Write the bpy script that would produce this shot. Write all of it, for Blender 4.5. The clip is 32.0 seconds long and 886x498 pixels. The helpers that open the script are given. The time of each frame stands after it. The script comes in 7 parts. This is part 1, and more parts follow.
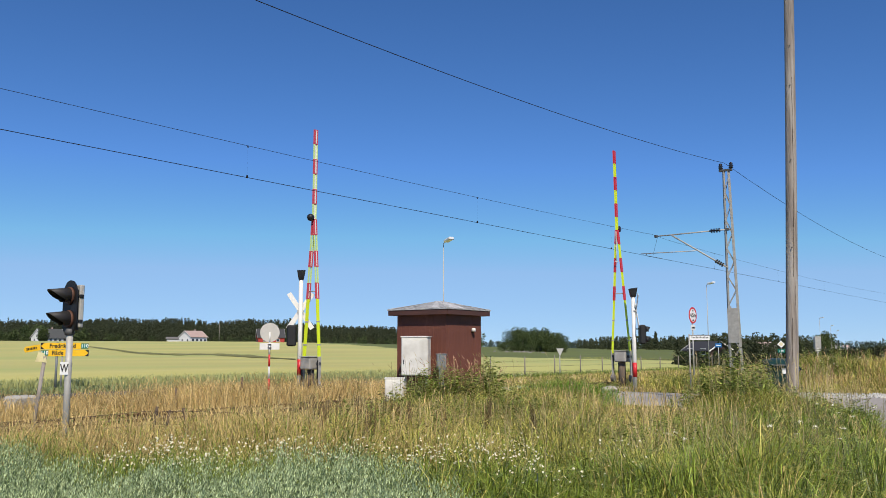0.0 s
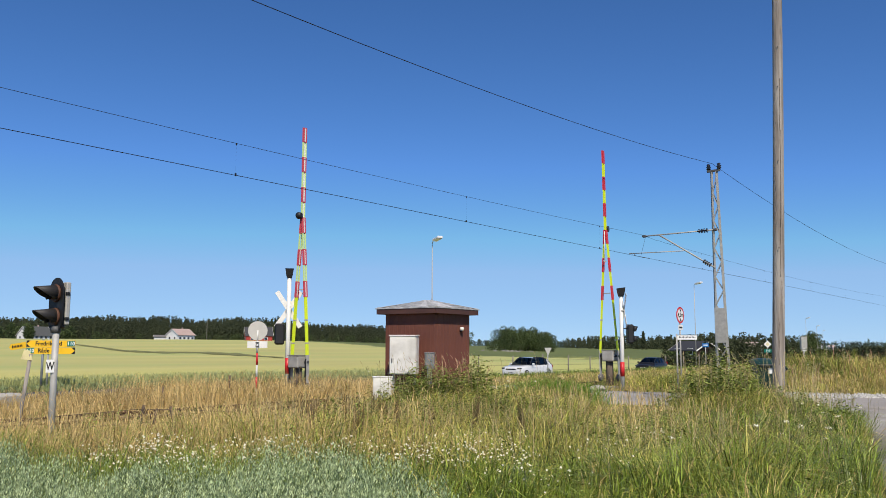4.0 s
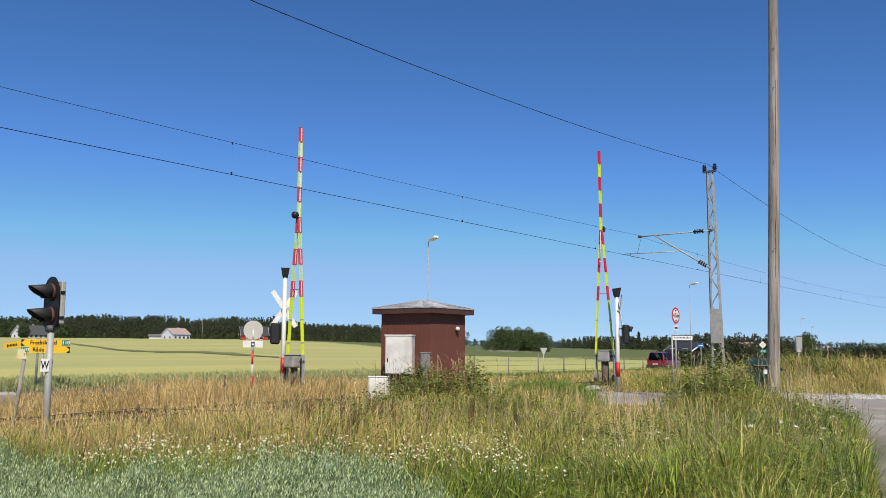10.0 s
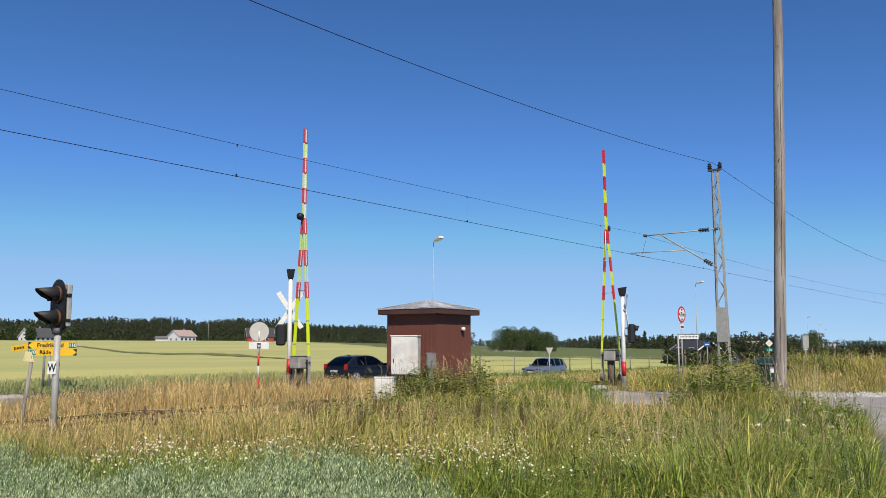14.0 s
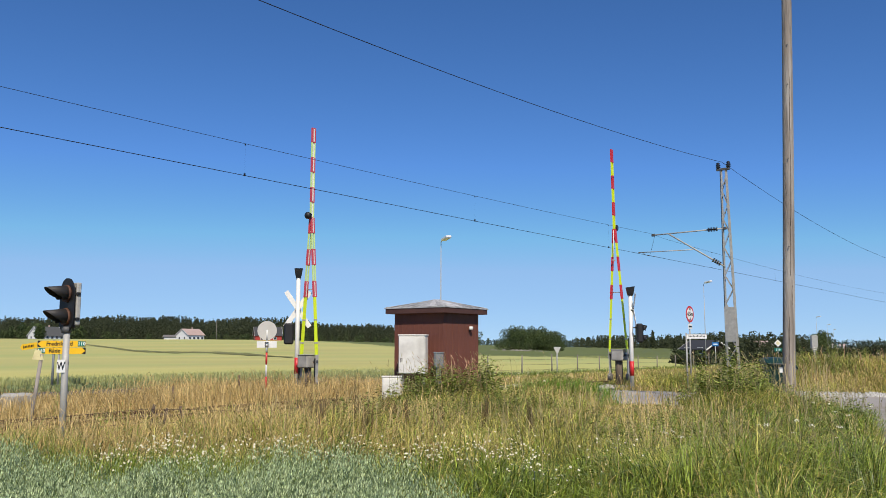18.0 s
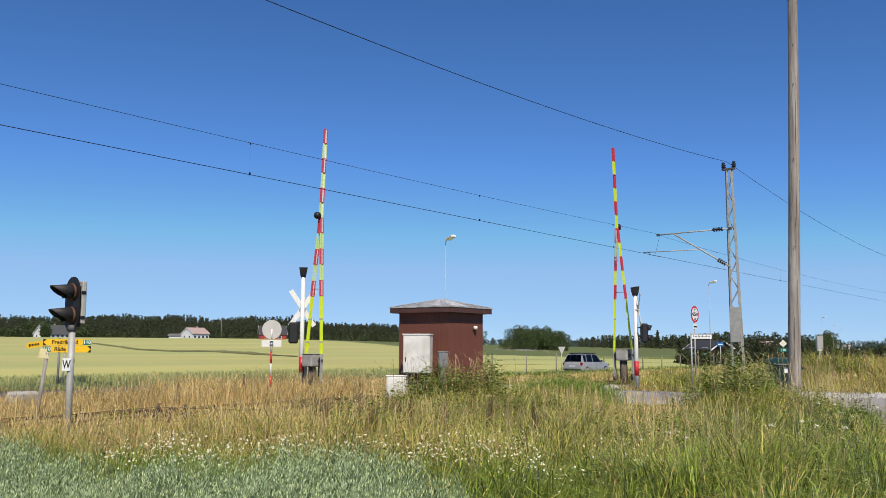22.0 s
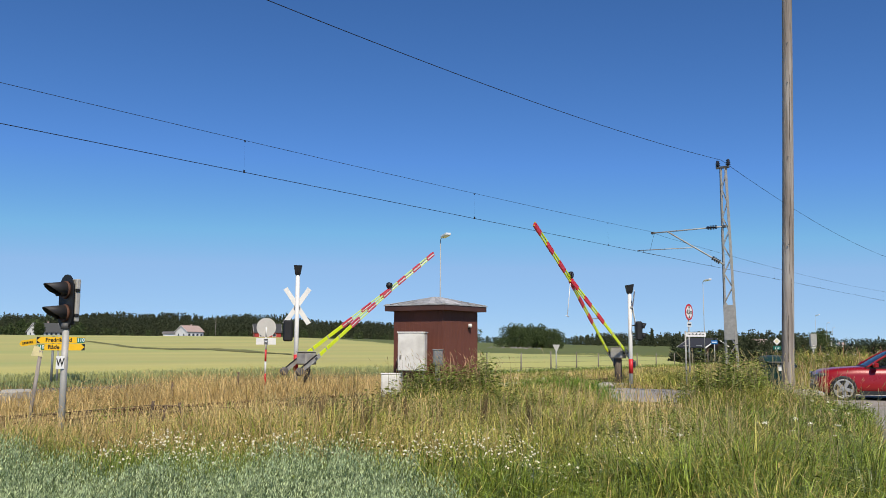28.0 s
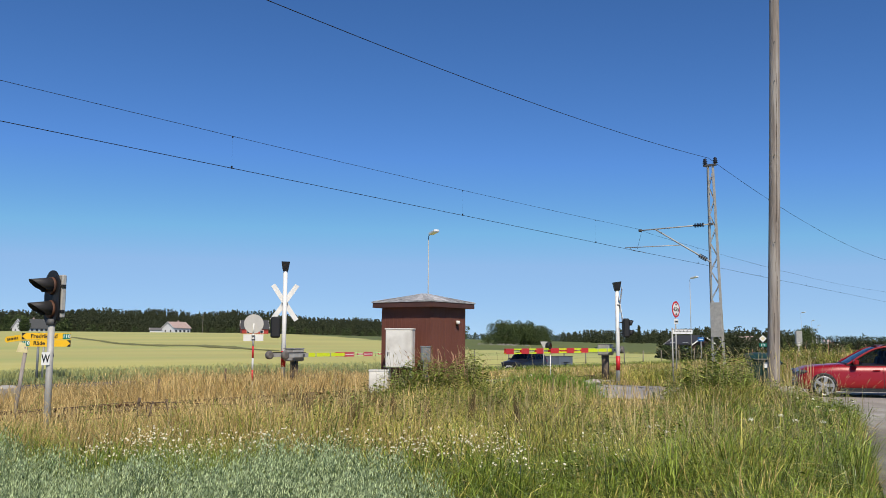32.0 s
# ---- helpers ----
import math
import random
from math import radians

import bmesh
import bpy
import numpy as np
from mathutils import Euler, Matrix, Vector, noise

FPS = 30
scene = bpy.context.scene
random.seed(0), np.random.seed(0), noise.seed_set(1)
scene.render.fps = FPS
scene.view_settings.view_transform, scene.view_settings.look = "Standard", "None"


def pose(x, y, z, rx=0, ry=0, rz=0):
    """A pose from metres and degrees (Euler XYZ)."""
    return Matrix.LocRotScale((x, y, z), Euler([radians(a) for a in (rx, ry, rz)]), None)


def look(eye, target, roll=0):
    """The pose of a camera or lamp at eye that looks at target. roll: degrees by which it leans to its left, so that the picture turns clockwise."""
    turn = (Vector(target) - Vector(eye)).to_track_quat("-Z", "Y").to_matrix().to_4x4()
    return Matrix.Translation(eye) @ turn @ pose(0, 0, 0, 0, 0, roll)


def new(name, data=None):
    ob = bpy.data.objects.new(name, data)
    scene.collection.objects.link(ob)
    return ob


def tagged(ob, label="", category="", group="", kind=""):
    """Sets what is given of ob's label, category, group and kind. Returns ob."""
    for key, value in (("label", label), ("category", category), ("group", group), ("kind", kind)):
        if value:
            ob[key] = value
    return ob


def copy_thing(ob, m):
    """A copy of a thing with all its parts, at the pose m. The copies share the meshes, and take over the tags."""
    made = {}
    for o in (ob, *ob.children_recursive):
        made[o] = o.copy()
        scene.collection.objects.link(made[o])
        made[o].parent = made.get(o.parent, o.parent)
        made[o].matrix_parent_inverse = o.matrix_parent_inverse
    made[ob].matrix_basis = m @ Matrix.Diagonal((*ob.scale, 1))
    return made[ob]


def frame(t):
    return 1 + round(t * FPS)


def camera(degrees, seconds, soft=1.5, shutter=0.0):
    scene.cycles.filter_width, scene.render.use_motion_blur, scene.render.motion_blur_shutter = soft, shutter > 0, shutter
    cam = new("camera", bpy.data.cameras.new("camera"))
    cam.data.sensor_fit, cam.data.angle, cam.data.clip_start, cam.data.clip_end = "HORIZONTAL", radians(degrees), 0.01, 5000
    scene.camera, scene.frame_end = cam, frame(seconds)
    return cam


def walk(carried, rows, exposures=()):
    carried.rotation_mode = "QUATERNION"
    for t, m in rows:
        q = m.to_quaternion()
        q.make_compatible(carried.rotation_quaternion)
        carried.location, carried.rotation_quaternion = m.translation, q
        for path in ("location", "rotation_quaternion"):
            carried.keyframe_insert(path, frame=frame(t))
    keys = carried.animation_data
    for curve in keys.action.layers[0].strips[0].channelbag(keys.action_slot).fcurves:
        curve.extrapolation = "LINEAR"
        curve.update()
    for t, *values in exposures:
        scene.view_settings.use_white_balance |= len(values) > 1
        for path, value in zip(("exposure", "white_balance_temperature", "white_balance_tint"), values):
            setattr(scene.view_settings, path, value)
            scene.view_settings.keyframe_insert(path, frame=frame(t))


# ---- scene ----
EYE = Vector((0.0, 0.0, 1.6))
cam = camera(55.0, 32.0, soft=0.8)


def aim(heading, pitch, roll):
    """Pose of the hand-held camera: heading from +X towards +Y, pitch up, lean, in degrees."""
    h, p = radians(heading), radians(pitch)
    way = Vector((math.cos(h) * math.cos(p), math.sin(h) * math.cos(p), math.sin(p)))
    return look(EYE, EYE + way, roll)


# seconds, heading, pitch, lean
PATH = [
    (0, 38.251, 6.628, 0.015), (0.5, 38.188, 6.785, 0.098), (1, 38.032, 6.728, 0.123), (1.5, 37.974, 6.518, 0.033),
    (2, 37.981, 6.512, -0.006), (2.5, 37.928, 6.690, 0.020), (3, 37.806, 6.745, 0.057), (3.5, 37.517, 6.596, 0.192),
    (5.5, 37.466, 6.529, 0.195), (6, 37.559, 6.541, 0.127), (6.5, 37.533, 6.563, 0.223), (7, 37.365, 6.500, 0.276),
    (7.5, 36.982, 6.345, 0.245), (8, 36.754, 6.231, 0.028), (8.5, 36.799, 6.292, 0.001), (9, 37.077, 6.285, 0.029),
    (9.5, 37.221, 6.418, 0.206), (10, 37.214, 6.550, 0.320), (10.5, 37.213, 6.519, 0.383), (11, 37.230, 6.498, 0.453),
    (11.5, 37.224, 6.550, 0.412), (12, 37.327, 6.452, 0.198), (12.5, 37.550, 6.442, -0.132), (13, 37.675, 6.503, -0.212),
    (13.5, 37.710, 6.528, -0.075), (14, 37.561, 6.573, -0.012), (14.5, 37.515, 6.495, 0.073), (16.5, 37.574, 6.552, 0.067),
    (17, 37.669, 6.482, 0.123), (17.5, 37.808, 6.457, 0.224), (18, 38.079, 6.521, 0.100), (18.5, 38.369, 6.455, 0.004),
    (19, 38.600, 6.403, -0.000), (19.5, 38.601, 6.285, 0.112), (20, 38.551, 6.278, 0.250), (20.5, 38.448, 6.309, 0.292),
    (21, 38.411, 6.343, 0.288), (21.5, 38.445, 6.506, 0.266), (22, 38.397, 6.482, 0.255), (22.5, 38.320, 6.402, 0.327),
    (23, 38.378, 6.474, 0.517), (23.5, 38.393, 6.687, 0.564), (24, 38.371, 6.806, 0.637), (24.5, 38.395, 6.804, 0.564),
    (25, 38.280, 6.707, 0.687), (25.5, 38.158, 6.613, 0.587), (27.5, 38.306, 6.368, 0.138), (28, 38.040, 6.343, 0.251),
    (28.5, 37.715, 6.321, 0.305), (29, 37.402, 6.391, 0.241), (29.5, 37.485, 6.412, 0.059), (30, 37.835, 6.455, 0.049),
    (30.5, 37.989, 6.404, 0.241), (31, 37.749, 6.289, 0.369), (31.5, 37.475, 6.180, 0.355), (32, 37.233, 6.130, 0.331)]
walk(cam, [(t, aim(h, p, r)) for t, h, p, r in PATH], [(0, -0.10), (24, -0.10), (25, -0.18), (26.5, -0.17), (28, -0.15), (32, -0.16)])

# ---- world, sun, exposure ----
SUN_WAY = Vector((-0.66, -0.75, 0.0)).normalized()
SUN_UP = radians(47)
world = bpy.data.worlds.new("sky")
scene.world = world
world.use_nodes = True
wn = world.node_tree.nodes
sky = wn.new("ShaderNodeTexSky")
sky.sky_type = "NISHITA"
sky.sun_disc = False
sky.sun_elevation = SUN_UP
sky.sun_rotation = math.atan2(SUN_WAY.x, SUN_WAY.y)
sky.altitude = 0
sky.air_density = 0.5
sky.dust_density = 0.0
sky.ozone_density = 4.0
wn["Background"].inputs["Strength"].default_value = 0.168
deep = wn.new("ShaderNodeHueSaturation")
deep.inputs["Saturation"].default_value = 1.17
deep.inputs["Hue"].default_value = 0.503
world.node_tree.links.new(sky.outputs[0], deep.inputs["Color"])
even = wn.new("ShaderNodeMix")
even.data_type = "RGBA"
even.blend_type = "DARKEN"  # the clear air stays blue down to the skyline
even.inputs["Factor"].default_value = 0.8
even.inputs["B"].default_value = (1.90, 3.10, 4.78, 1)
world.node_tree.links.new(deep.outputs[0], even.inputs["A"])
world.node_tree.links.new(even.outputs["Result"], wn["Background"].inputs["Color"])
sun = new("sun", bpy.data.lights.new("sun", "SUN"))
sun.data.energy = 5.0
sun.data.angle = radians(0.53)
sun.data.color = (1.0, 0.905, 0.76)
s_vec = SUN_WAY * math.cos(SUN_UP) + Vector((0, 0, math.sin(SUN_UP)))
sun.matrix_world = look(s_vec * 100, (0, 0, 0))

# ---- materials ----
def mat(name, base, rough=0.6, metal=0.0, dark=0.25, scale=6.0, bump=0.15, fine=60.0, coords="Object", island=0.0,
        tint=None, spec=0.5, see=0.0, patch=None, patch_scale=1.0, stretch=(1, 1, 1), rand=0.0):
    """A surface with broad stains, fine grain and relief; island/rand vary it from piece to piece."""
    m = bpy.data.materials.new(name)
    m.use_nodes = True
    nt = m.node_tree
    n, link = nt.nodes, nt.links.new
    b = n["Principled BSDF"]
    b.inputs["Roughness"].default_value = rough
    b.inputs["Metallic"].default_value = metal
    b.inputs["Specular IOR Level"].default_value = spec
    tc = n.new("ShaderNodeTexCoord")
    mp = n.new("ShaderNodeMapping")
    mp.inputs["Scale"].default_value = stretch
    link(tc.outputs[coords], mp.inputs["Vector"])
    broad = n.new("ShaderNodeTexNoise")
    broad.inputs["Scale"].default_value = scale
    broad.inputs["Detail"].default_value = 6
    broad.inputs["Roughness"].default_value = 0.65
    grain = n.new("ShaderNodeTexNoise")
    grain.inputs["Scale"].default_value = fine
    grain.inputs["Detail"].default_value = 3
    link(mp.outputs[0], broad.inputs["Vector"])
    link(mp.outputs[0], grain.inputs["Vector"])
    ramp = n.new("ShaderNodeValToRGB")
    lo = [c * (1 - dark) for c in base]
    hi = [min(1, c * (1 + dark * 0.6)) for c in base]
    ramp.color_ramp.elements[0].position, ramp.color_ramp.elements[1].position = 0.28, 0.72
    ramp.color_ramp.elements[0].color, ramp.color_ramp.elements[1].color = (*lo, 1), (*hi, 1)
    link(broad.outputs["Fac"], ramp.inputs["Fac"])
    col = ramp.outputs["Color"]

    def mix(fac, a, c, blend="MIX"):
        x = n.new("ShaderNodeMix")
        x.data_type, x.blend_type = "RGBA", blend
        if isinstance(fac, float):
            x.inputs["Factor"].default_value = fac
        else:
            link(fac, x.inputs["Factor"])
        link(a, x.inputs["A"])
        if isinstance(c, tuple):
            x.inputs["B"].default_value = (*c, 1)
        else:
            link(c, x.inputs["B"])
        return x.outputs["Result"]

    if patch:
        pn = n.new("ShaderNodeTexNoise")
        pn.inputs["Scale"].default_value = patch_scale
        pn.inputs["Detail"].default_value = 5
        link(mp.outputs[0], pn.inputs["Vector"])
        pr = n.new("ShaderNodeValToRGB")
        pr.color_ramp.elements[0].position, pr.color_ramp.elements[1].position = 0.45, 0.62
        link(pn.outputs["Fac"], pr.inputs["Fac"])
        col = mix(pr.outputs["Color"], col, patch)
    if island or rand:
        src = n.new("ShaderNodeNewGeometry").outputs["Random Per Island"] if island else n.new("ShaderNodeObjectInfo").outputs["Random"]
        if tint:
            col = mix(src, col, tint)
        hs = n.new("ShaderNodeHueSaturation")
        mr = n.new("ShaderNodeMapRange")
        mr.inputs["To Min"].default_value, mr.inputs["To Max"].default_value = 1 - (island or rand), 1 + (island or rand)
        link(src, mr.inputs["Value"])
        link(mr.outputs[0], hs.inputs["Value"])
        link(col, hs.inputs["Color"])
        col = hs.outputs["Color"]
    link(col, b.inputs["Base Color"])
    if see:
        tr = n.new("ShaderNodeBsdfTranslucent")
        link(col, tr.inputs["Color"])
        ms = n.new("ShaderNodeMixShader")
        ms.inputs[0].default_value = see
        link(b.outputs[0], ms.inputs[1])
        link(tr.outputs[0], ms.inputs[2])
        link(ms.outputs[0], n["Material Output"].inputs["Surface"])
    if bump:
        bp = n.new("ShaderNodeBump")
        bp.inputs["Strength"].default_value = bump
        bp.inputs["Distance"].default_value = 0.02
        link(grain.outputs["Fac"], bp.inputs["Height"])
        link(bp.outputs[0], b.inputs["Normal"])
        rr = n.new("ShaderNodeMapRange")
        rr.inputs["To Min"].default_value, rr.inputs["To Max"].default_value = max(0, rough - 0.12), min(1, rough + 0.12)
        link(broad.outputs["Fac"], rr.inputs["Value"])
        link(rr.outputs[0], b.inputs["Roughness"])
    return m


def glass(name, tint=(0.02, 0.025, 0.03)):
    m = bpy.data.materials.new(name)
    m.use_nodes = True
    b = m.node_tree.nodes["Principled BSDF"]
    b.inputs["Base Color"].default_value = (*tint, 1)
    b.inputs["Roughness"].default_value = 0.04
    b.inputs["Specular IOR Level"].default_value = 0.7
    return m


def enamel(name, base, rough=0.3, coat=0.0, flake=0.0):
    """Car paint and sign enamel."""
    m = mat(name, base, rough, flake, 0.08, 2.0, 0.02, 300.0)
    b = m.node_tree.nodes["Principled BSDF"]
    b.inputs["Coat Weight"].default_value = coat
    b.inputs["Coat Roughness"].default_value = 0.03
    return m


# ---- mesh helpers ----
def part(name, bm, material, parent=None, label="", smooth=False, at=None):
    """Links a bmesh as one mesh object, under a thing or a part if given."""
    me = bpy.data.meshes.new(name)
    bmesh.ops.recalc_face_normals(bm, faces=bm.faces)
    if smooth:
        for f in bm.faces:
            f.smooth = True
    bm.to_mesh(me)
    bm.free()
    me.materials.append(material)
    ob = new(name, me)
    if parent is not None:
        ob.parent = parent
    if at is not None:
        ob.matrix_basis = at
    if label:
        tagged(ob, label)
    return ob


def thing(name, label, category, m=None, group="", kind=""):
    ob = tagged(new(name), label, category, group, kind)
    if m is not None:
        ob.matrix_basis = m
    return ob


def box(bm, c, s, m=None, bev=0.0):
    """A block of centre c and size s, with chamfered edges."""
    r = bmesh.ops.create_cube(bm, size=1)
    vs = r["verts"]
    bmesh.ops.transform(bm, matrix=Matrix.Translation(c) @ Matrix.Diagonal((*s, 1)), verts=vs)
    if bev:
        es = list({e for v in vs for e in v.link_edges})
        g = bmesh.ops.bevel(bm, geom=es, offset=bev, segments=1, affect="EDGES", profile=0.5)
        vs = list({v for f in g["faces"] for v in f.verts} | {v for v in vs if v.is_valid})
    if m is not None:
        bmesh.ops.transform(bm, matrix=m, verts=vs)
    return bm


def rod(bm, a, b, r0, r1=None, seg=10, cap=True):
    """A round bar from a to b, tapering from r0 to r1."""
    a, b = Vector(a), Vector(b)
    r1 = r0 if r1 is None else r1
    q = (b - a).to_track_quat("Z", "Y").to_matrix()
    rings = []
    for p, r in ((a, r0), (b, r1)):
        rings.append([bm.verts.new(p + q @ Vector((r * math.cos(k * math.tau / seg), r * math.sin(k * math.tau / seg), 0))) for k in range(seg)])
    for k in range(seg):
        f = bm.faces.new((rings[0][k], rings[0][(k + 1) % seg], rings[1][(k + 1) % seg], rings[1][k]))
        f.smooth = True
    if cap:
        bm.faces.new(rings[0][::-1])
        bm.faces.new(rings[1])
    return bm


def bar(bm, a, b, w, h):
    """A rectangular bar from a to b; w is level, h upright."""
    a, b = Vector(a), Vector(b)
    q = (b - a).to_track_quat("X", "Z").to_matrix()
    v = []
    for p in (a, b):
        for y, z in ((-1, -1), (1, -1), (1, 1), (-1, 1)):
            v.append(bm.verts.new(p + q @ Vector((0, y * w / 2, z * h / 2))))
    for f in ((0, 1, 2, 3), (7, 6, 5, 4), (0, 4, 5, 1), (1, 5, 6, 2), (2, 6, 7, 3), (3, 7, 4, 0)):
        bm.faces.new([v[i] for i in f])
    return bm


def pipe(bm, pts, r, seg=6):
    """A wire or tube along points."""
    pts = [Vector(p) for p in pts]
    rings = []
    for i, p in enumerate(pts):
        d = (pts[min(i + 1, len(pts) - 1)] - pts[max(i - 1, 0)]).normalized()
        q = d.to_track_quat("Z", "Y").to_matrix()
        rings.append([bm.verts.new(p + q @ Vector((r * math.cos(k * math.tau / seg), r * math.sin(k * math.tau / seg), 0))) for k in range(seg)])
    for a, b in zip(rings, rings[1:]):
        for k in range(seg):
            bm.faces.new((a[k], a[(k + 1) % seg], b[(k + 1) % seg], b[k])).smooth = True
    bm.faces.new(rings[0][::-1])
    bm.faces.new(rings[-1])
    return bm


def plate(bm, outline, t, m=None):
    """A flat plate: an outline in x, z with thickness t along y, front at y=0."""
    fr = [bm.verts.new((x, 0, z)) for x, z in outline]
    bk = [bm.verts.new((x, t, z)) for x, z in outline]
    bm.faces.new(fr)
    bm.faces.new(bk[::-1])
    k = len(fr)
    for i in range(k):
        bm.faces.new((fr[i], bk[i], bk[(i + 1) % k], fr[(i + 1) % k]))
    if m is not None:
        bmesh.ops.transform(bm, matrix=m, verts=fr + bk)
    return bm


def disc(r, n=28, cx=0.0, cz=0.0, sq=1.0):
    return [(cx + r * math.cos(k * math.tau / n), cz + r * sq * math.sin(k * math.tau / n)) for k in range(n)]


def lathe(bm, prof, seg=16, m=None):
    """Turns a profile of (radius, z) about z."""
    rings = [[bm.verts.new((r * math.cos(k * math.tau / seg), r * math.sin(k * math.tau / seg), z)) for k in range(seg)] for r, z in prof]
    for a, b in zip(rings, rings[1:]):
        for k in range(seg):
            bm.faces.new((a[k], a[(k + 1) % seg], b[(k + 1) % seg], b[k])).smooth = True
    bm.faces.new(rings[0][::-1])
    bm.faces.new(rings[-1])
    if m is not None:
        bmesh.ops.transform(bm, matrix=m, verts=[v for r in rings for v in r])
    return bm


def B():
    return bmesh.new()


def loose(name, verts, faces, material, label, category, kind="stuff", smooth=False):
    """One mesh from arrays, for what nobody could count."""
    me = bpy.data.meshes.new(name)
    verts = np.asarray(verts, dtype=np.float32)
    me.vertices.add(len(verts))
    me.vertices.foreach_set("co", verts.ravel())
    tri = np.asarray(faces, dtype=np.int32)
    k = tri.shape[1]
    me.loops.add(tri.size)
    me.loops.foreach_set("vertex_index", tri.ravel())
    me.polygons.add(len(tri))
    me.polygons.foreach_set("loop_start", np.arange(0, tri.size, k, dtype=np.int32))
    me.polygons.foreach_set("use_smooth", np.full(len(tri), smooth))
    me.update(calc_edges=True)
    me.validate()
    me.materials.append(material)
    return tagged(new(name, me), label, category, kind=kind)


def sstep(a, b, x):
    t = np.clip((x - a) / (b - a), 0, 1)
    return t * t * (3 - 2 * t)

# ---- materials of the place ----
M_SOIL = mat("soil_and_grass", (0.07, 0.06, 0.03), 0.95, 0, 0.45, 0.9, 0.6, 14.0, patch=(0.07, 0.085, 0.025), patch_scale=0.25)
M_ASPHALT = mat("worn_asphalt", (0.40, 0.365, 0.325), 0.9, 0, 0.25, 0.7, 0.35, 45.0, patch=(0.30, 0.275, 0.25), patch_scale=0.35)
M_GRAVEL = mat("gravel_road", (0.40, 0.37, 0.33), 0.95, 0, 0.35, 2.5, 0.7, 30.0, patch=(0.28, 0.25, 0.21), patch_scale=0.6)
M_BALLAST = mat("ballast", (0.20, 0.165, 0.13), 0.95, 0, 0.5, 9.0, 0.9, 24.0)
M_BARLEY = mat("ripening_barley", (0.50, 0.465, 0.155), 0.9, 0, 0.18, 0.06, 0.5, 9.0, patch=(0.40, 0.425, 0.135), patch_scale=0.05, stretch=(0.25, 1.0, 1))
M_MEADOW = mat("green_meadow", (0.128, 0.155, 0.032), 0.9, 0, 0.25, 0.05, 0.4, 6.0)
M_RUT = mat("trodden_crop", (0.19, 0.19, 0.055), 0.95, 0, 0.3, 0.3, 0.4, 6.0)
M_RAIL = mat("rusty_rail", (0.16, 0.085, 0.05), 0.6, 0.6, 0.4, 7.0, 0.2, 60.0)
M_SLEEPER = mat("weathered_sleeper", (0.13, 0.09, 0.06), 0.9, 0, 0.4, 5.0, 0.5, 40.0, rand=0.25)
M_CONCRETE = mat("pale_concrete", (0.42, 0.40, 0.36), 0.9, 0, 0.25, 4.0, 0.3, 50.0)
M_ROAD = mat("dark_asphalt", (0.10, 0.098, 0.092), 0.9, 0, 0.2, 0.7, 0.3, 45.0, patch=(0.13, 0.125, 0.12), patch_scale=0.3)


def road_y(x):
    """Centre line of the main road: straight past the crossing, bending away further on."""
    return 34.0 + np.where(x > 115, 19 * (np.sqrt(1 + ((np.maximum(x, 115) - 115) / 77) ** 2) - 1), 0)


def gz(x, y):
    """Height of the ground."""
    x, y = np.asarray(x, float), np.asarray(y, float)
    r = np.hypot(x, y)
    ang = np.degrees(np.arctan2(y, x))
    left = sstep(24, 52, ang)
    rise = np.clip((r - 63) / 406, 0, 1)
    far = (1.8 + 3.8 * left) * rise * sstep(42, 84, y) - 1.5 * sstep(590, 1260, r) * (1 - left)
    far -= 0.8 * sstep(60, 130, r) * sstep(36, 46, y)
    # the road lies in a shallow trough that deepens along its way
    d = y - road_y(x)
    far -= (0.12 * sstep(-2.5, 2.0, d) + 0.42 * sstep(34, 62, x) * sstep(-5.0, 1.5, d)) * sstep(12.0, 5.0, d) * sstep(320, 200, x)
    ramp = np.exp(-((x - 24.3) / 4.5) ** 2) * sstep(25, 18, y)
    dip = -0.42 * sstep(22.5, 28.0, y) * (1 - 0.9 * ramp) + far
    # grassy bank beyond the side road, and the low bed of the track
    lat, dep = 0.624 * x - 0.781 * y, 0.781 * x + 0.624 * y
    bank = 0.82 * np.exp(-((dep - 35.5) / 3.2) ** 2) * sstep(12.0, 15.5, lat) * sstep(15.5, 12.5, y)
    heap = 0.26 * np.exp(-((x - 22.5) ** 2 + (y - 6.9) ** 2) / 0.5)
    return dip + bank + heap + 0.03 * np.sin(x * 0.9) * np.sin(y * 0.7) * sstep(20, 5, r)


# ---- ground: one sheet to the horizon ----
def spread(fine_lo, fine_hi, step, end, k=1.16):
    v = list(np.arange(fine_lo, fine_hi + 1e-6, step))
    s, lo, hi = step, v[0], v[-1]
    while hi < end:
        s *= k
        hi += s
        v.append(hi)
    s = step
    while lo > -end:
        s *= k
        lo -= s
        v.insert(0, lo)
    return np.array(v)


def sheet(name, xs, ys, material, lift, label, keep=None, kind="structure"):
    X, Y = np.meshgrid(xs, ys)
    Z = gz(X, Y) + lift * (sstep(6.0, 10.0, Y - road_y(X)) if lift > 0.2 else 1.0) + (0.02 if lift else 0.0)
    nx, ny = len(xs), len(ys)
    idx = np.arange(nx * ny).reshape(ny, nx)
    q = np.stack([idx[:-1, :-1], idx[:-1, 1:], idx[1:, 1:], idx[1:, :-1]], -1).reshape(-1, 4)
    if keep is not None:
        cx, cy = X.ravel()[q].mean(1), Y.ravel()[q].mean(1)
        q = q[keep(cx, cy)]
    return loose(name, np.stack([X, Y, Z], -1).reshape(-1, 3), q, material, label, "ground", kind, True)


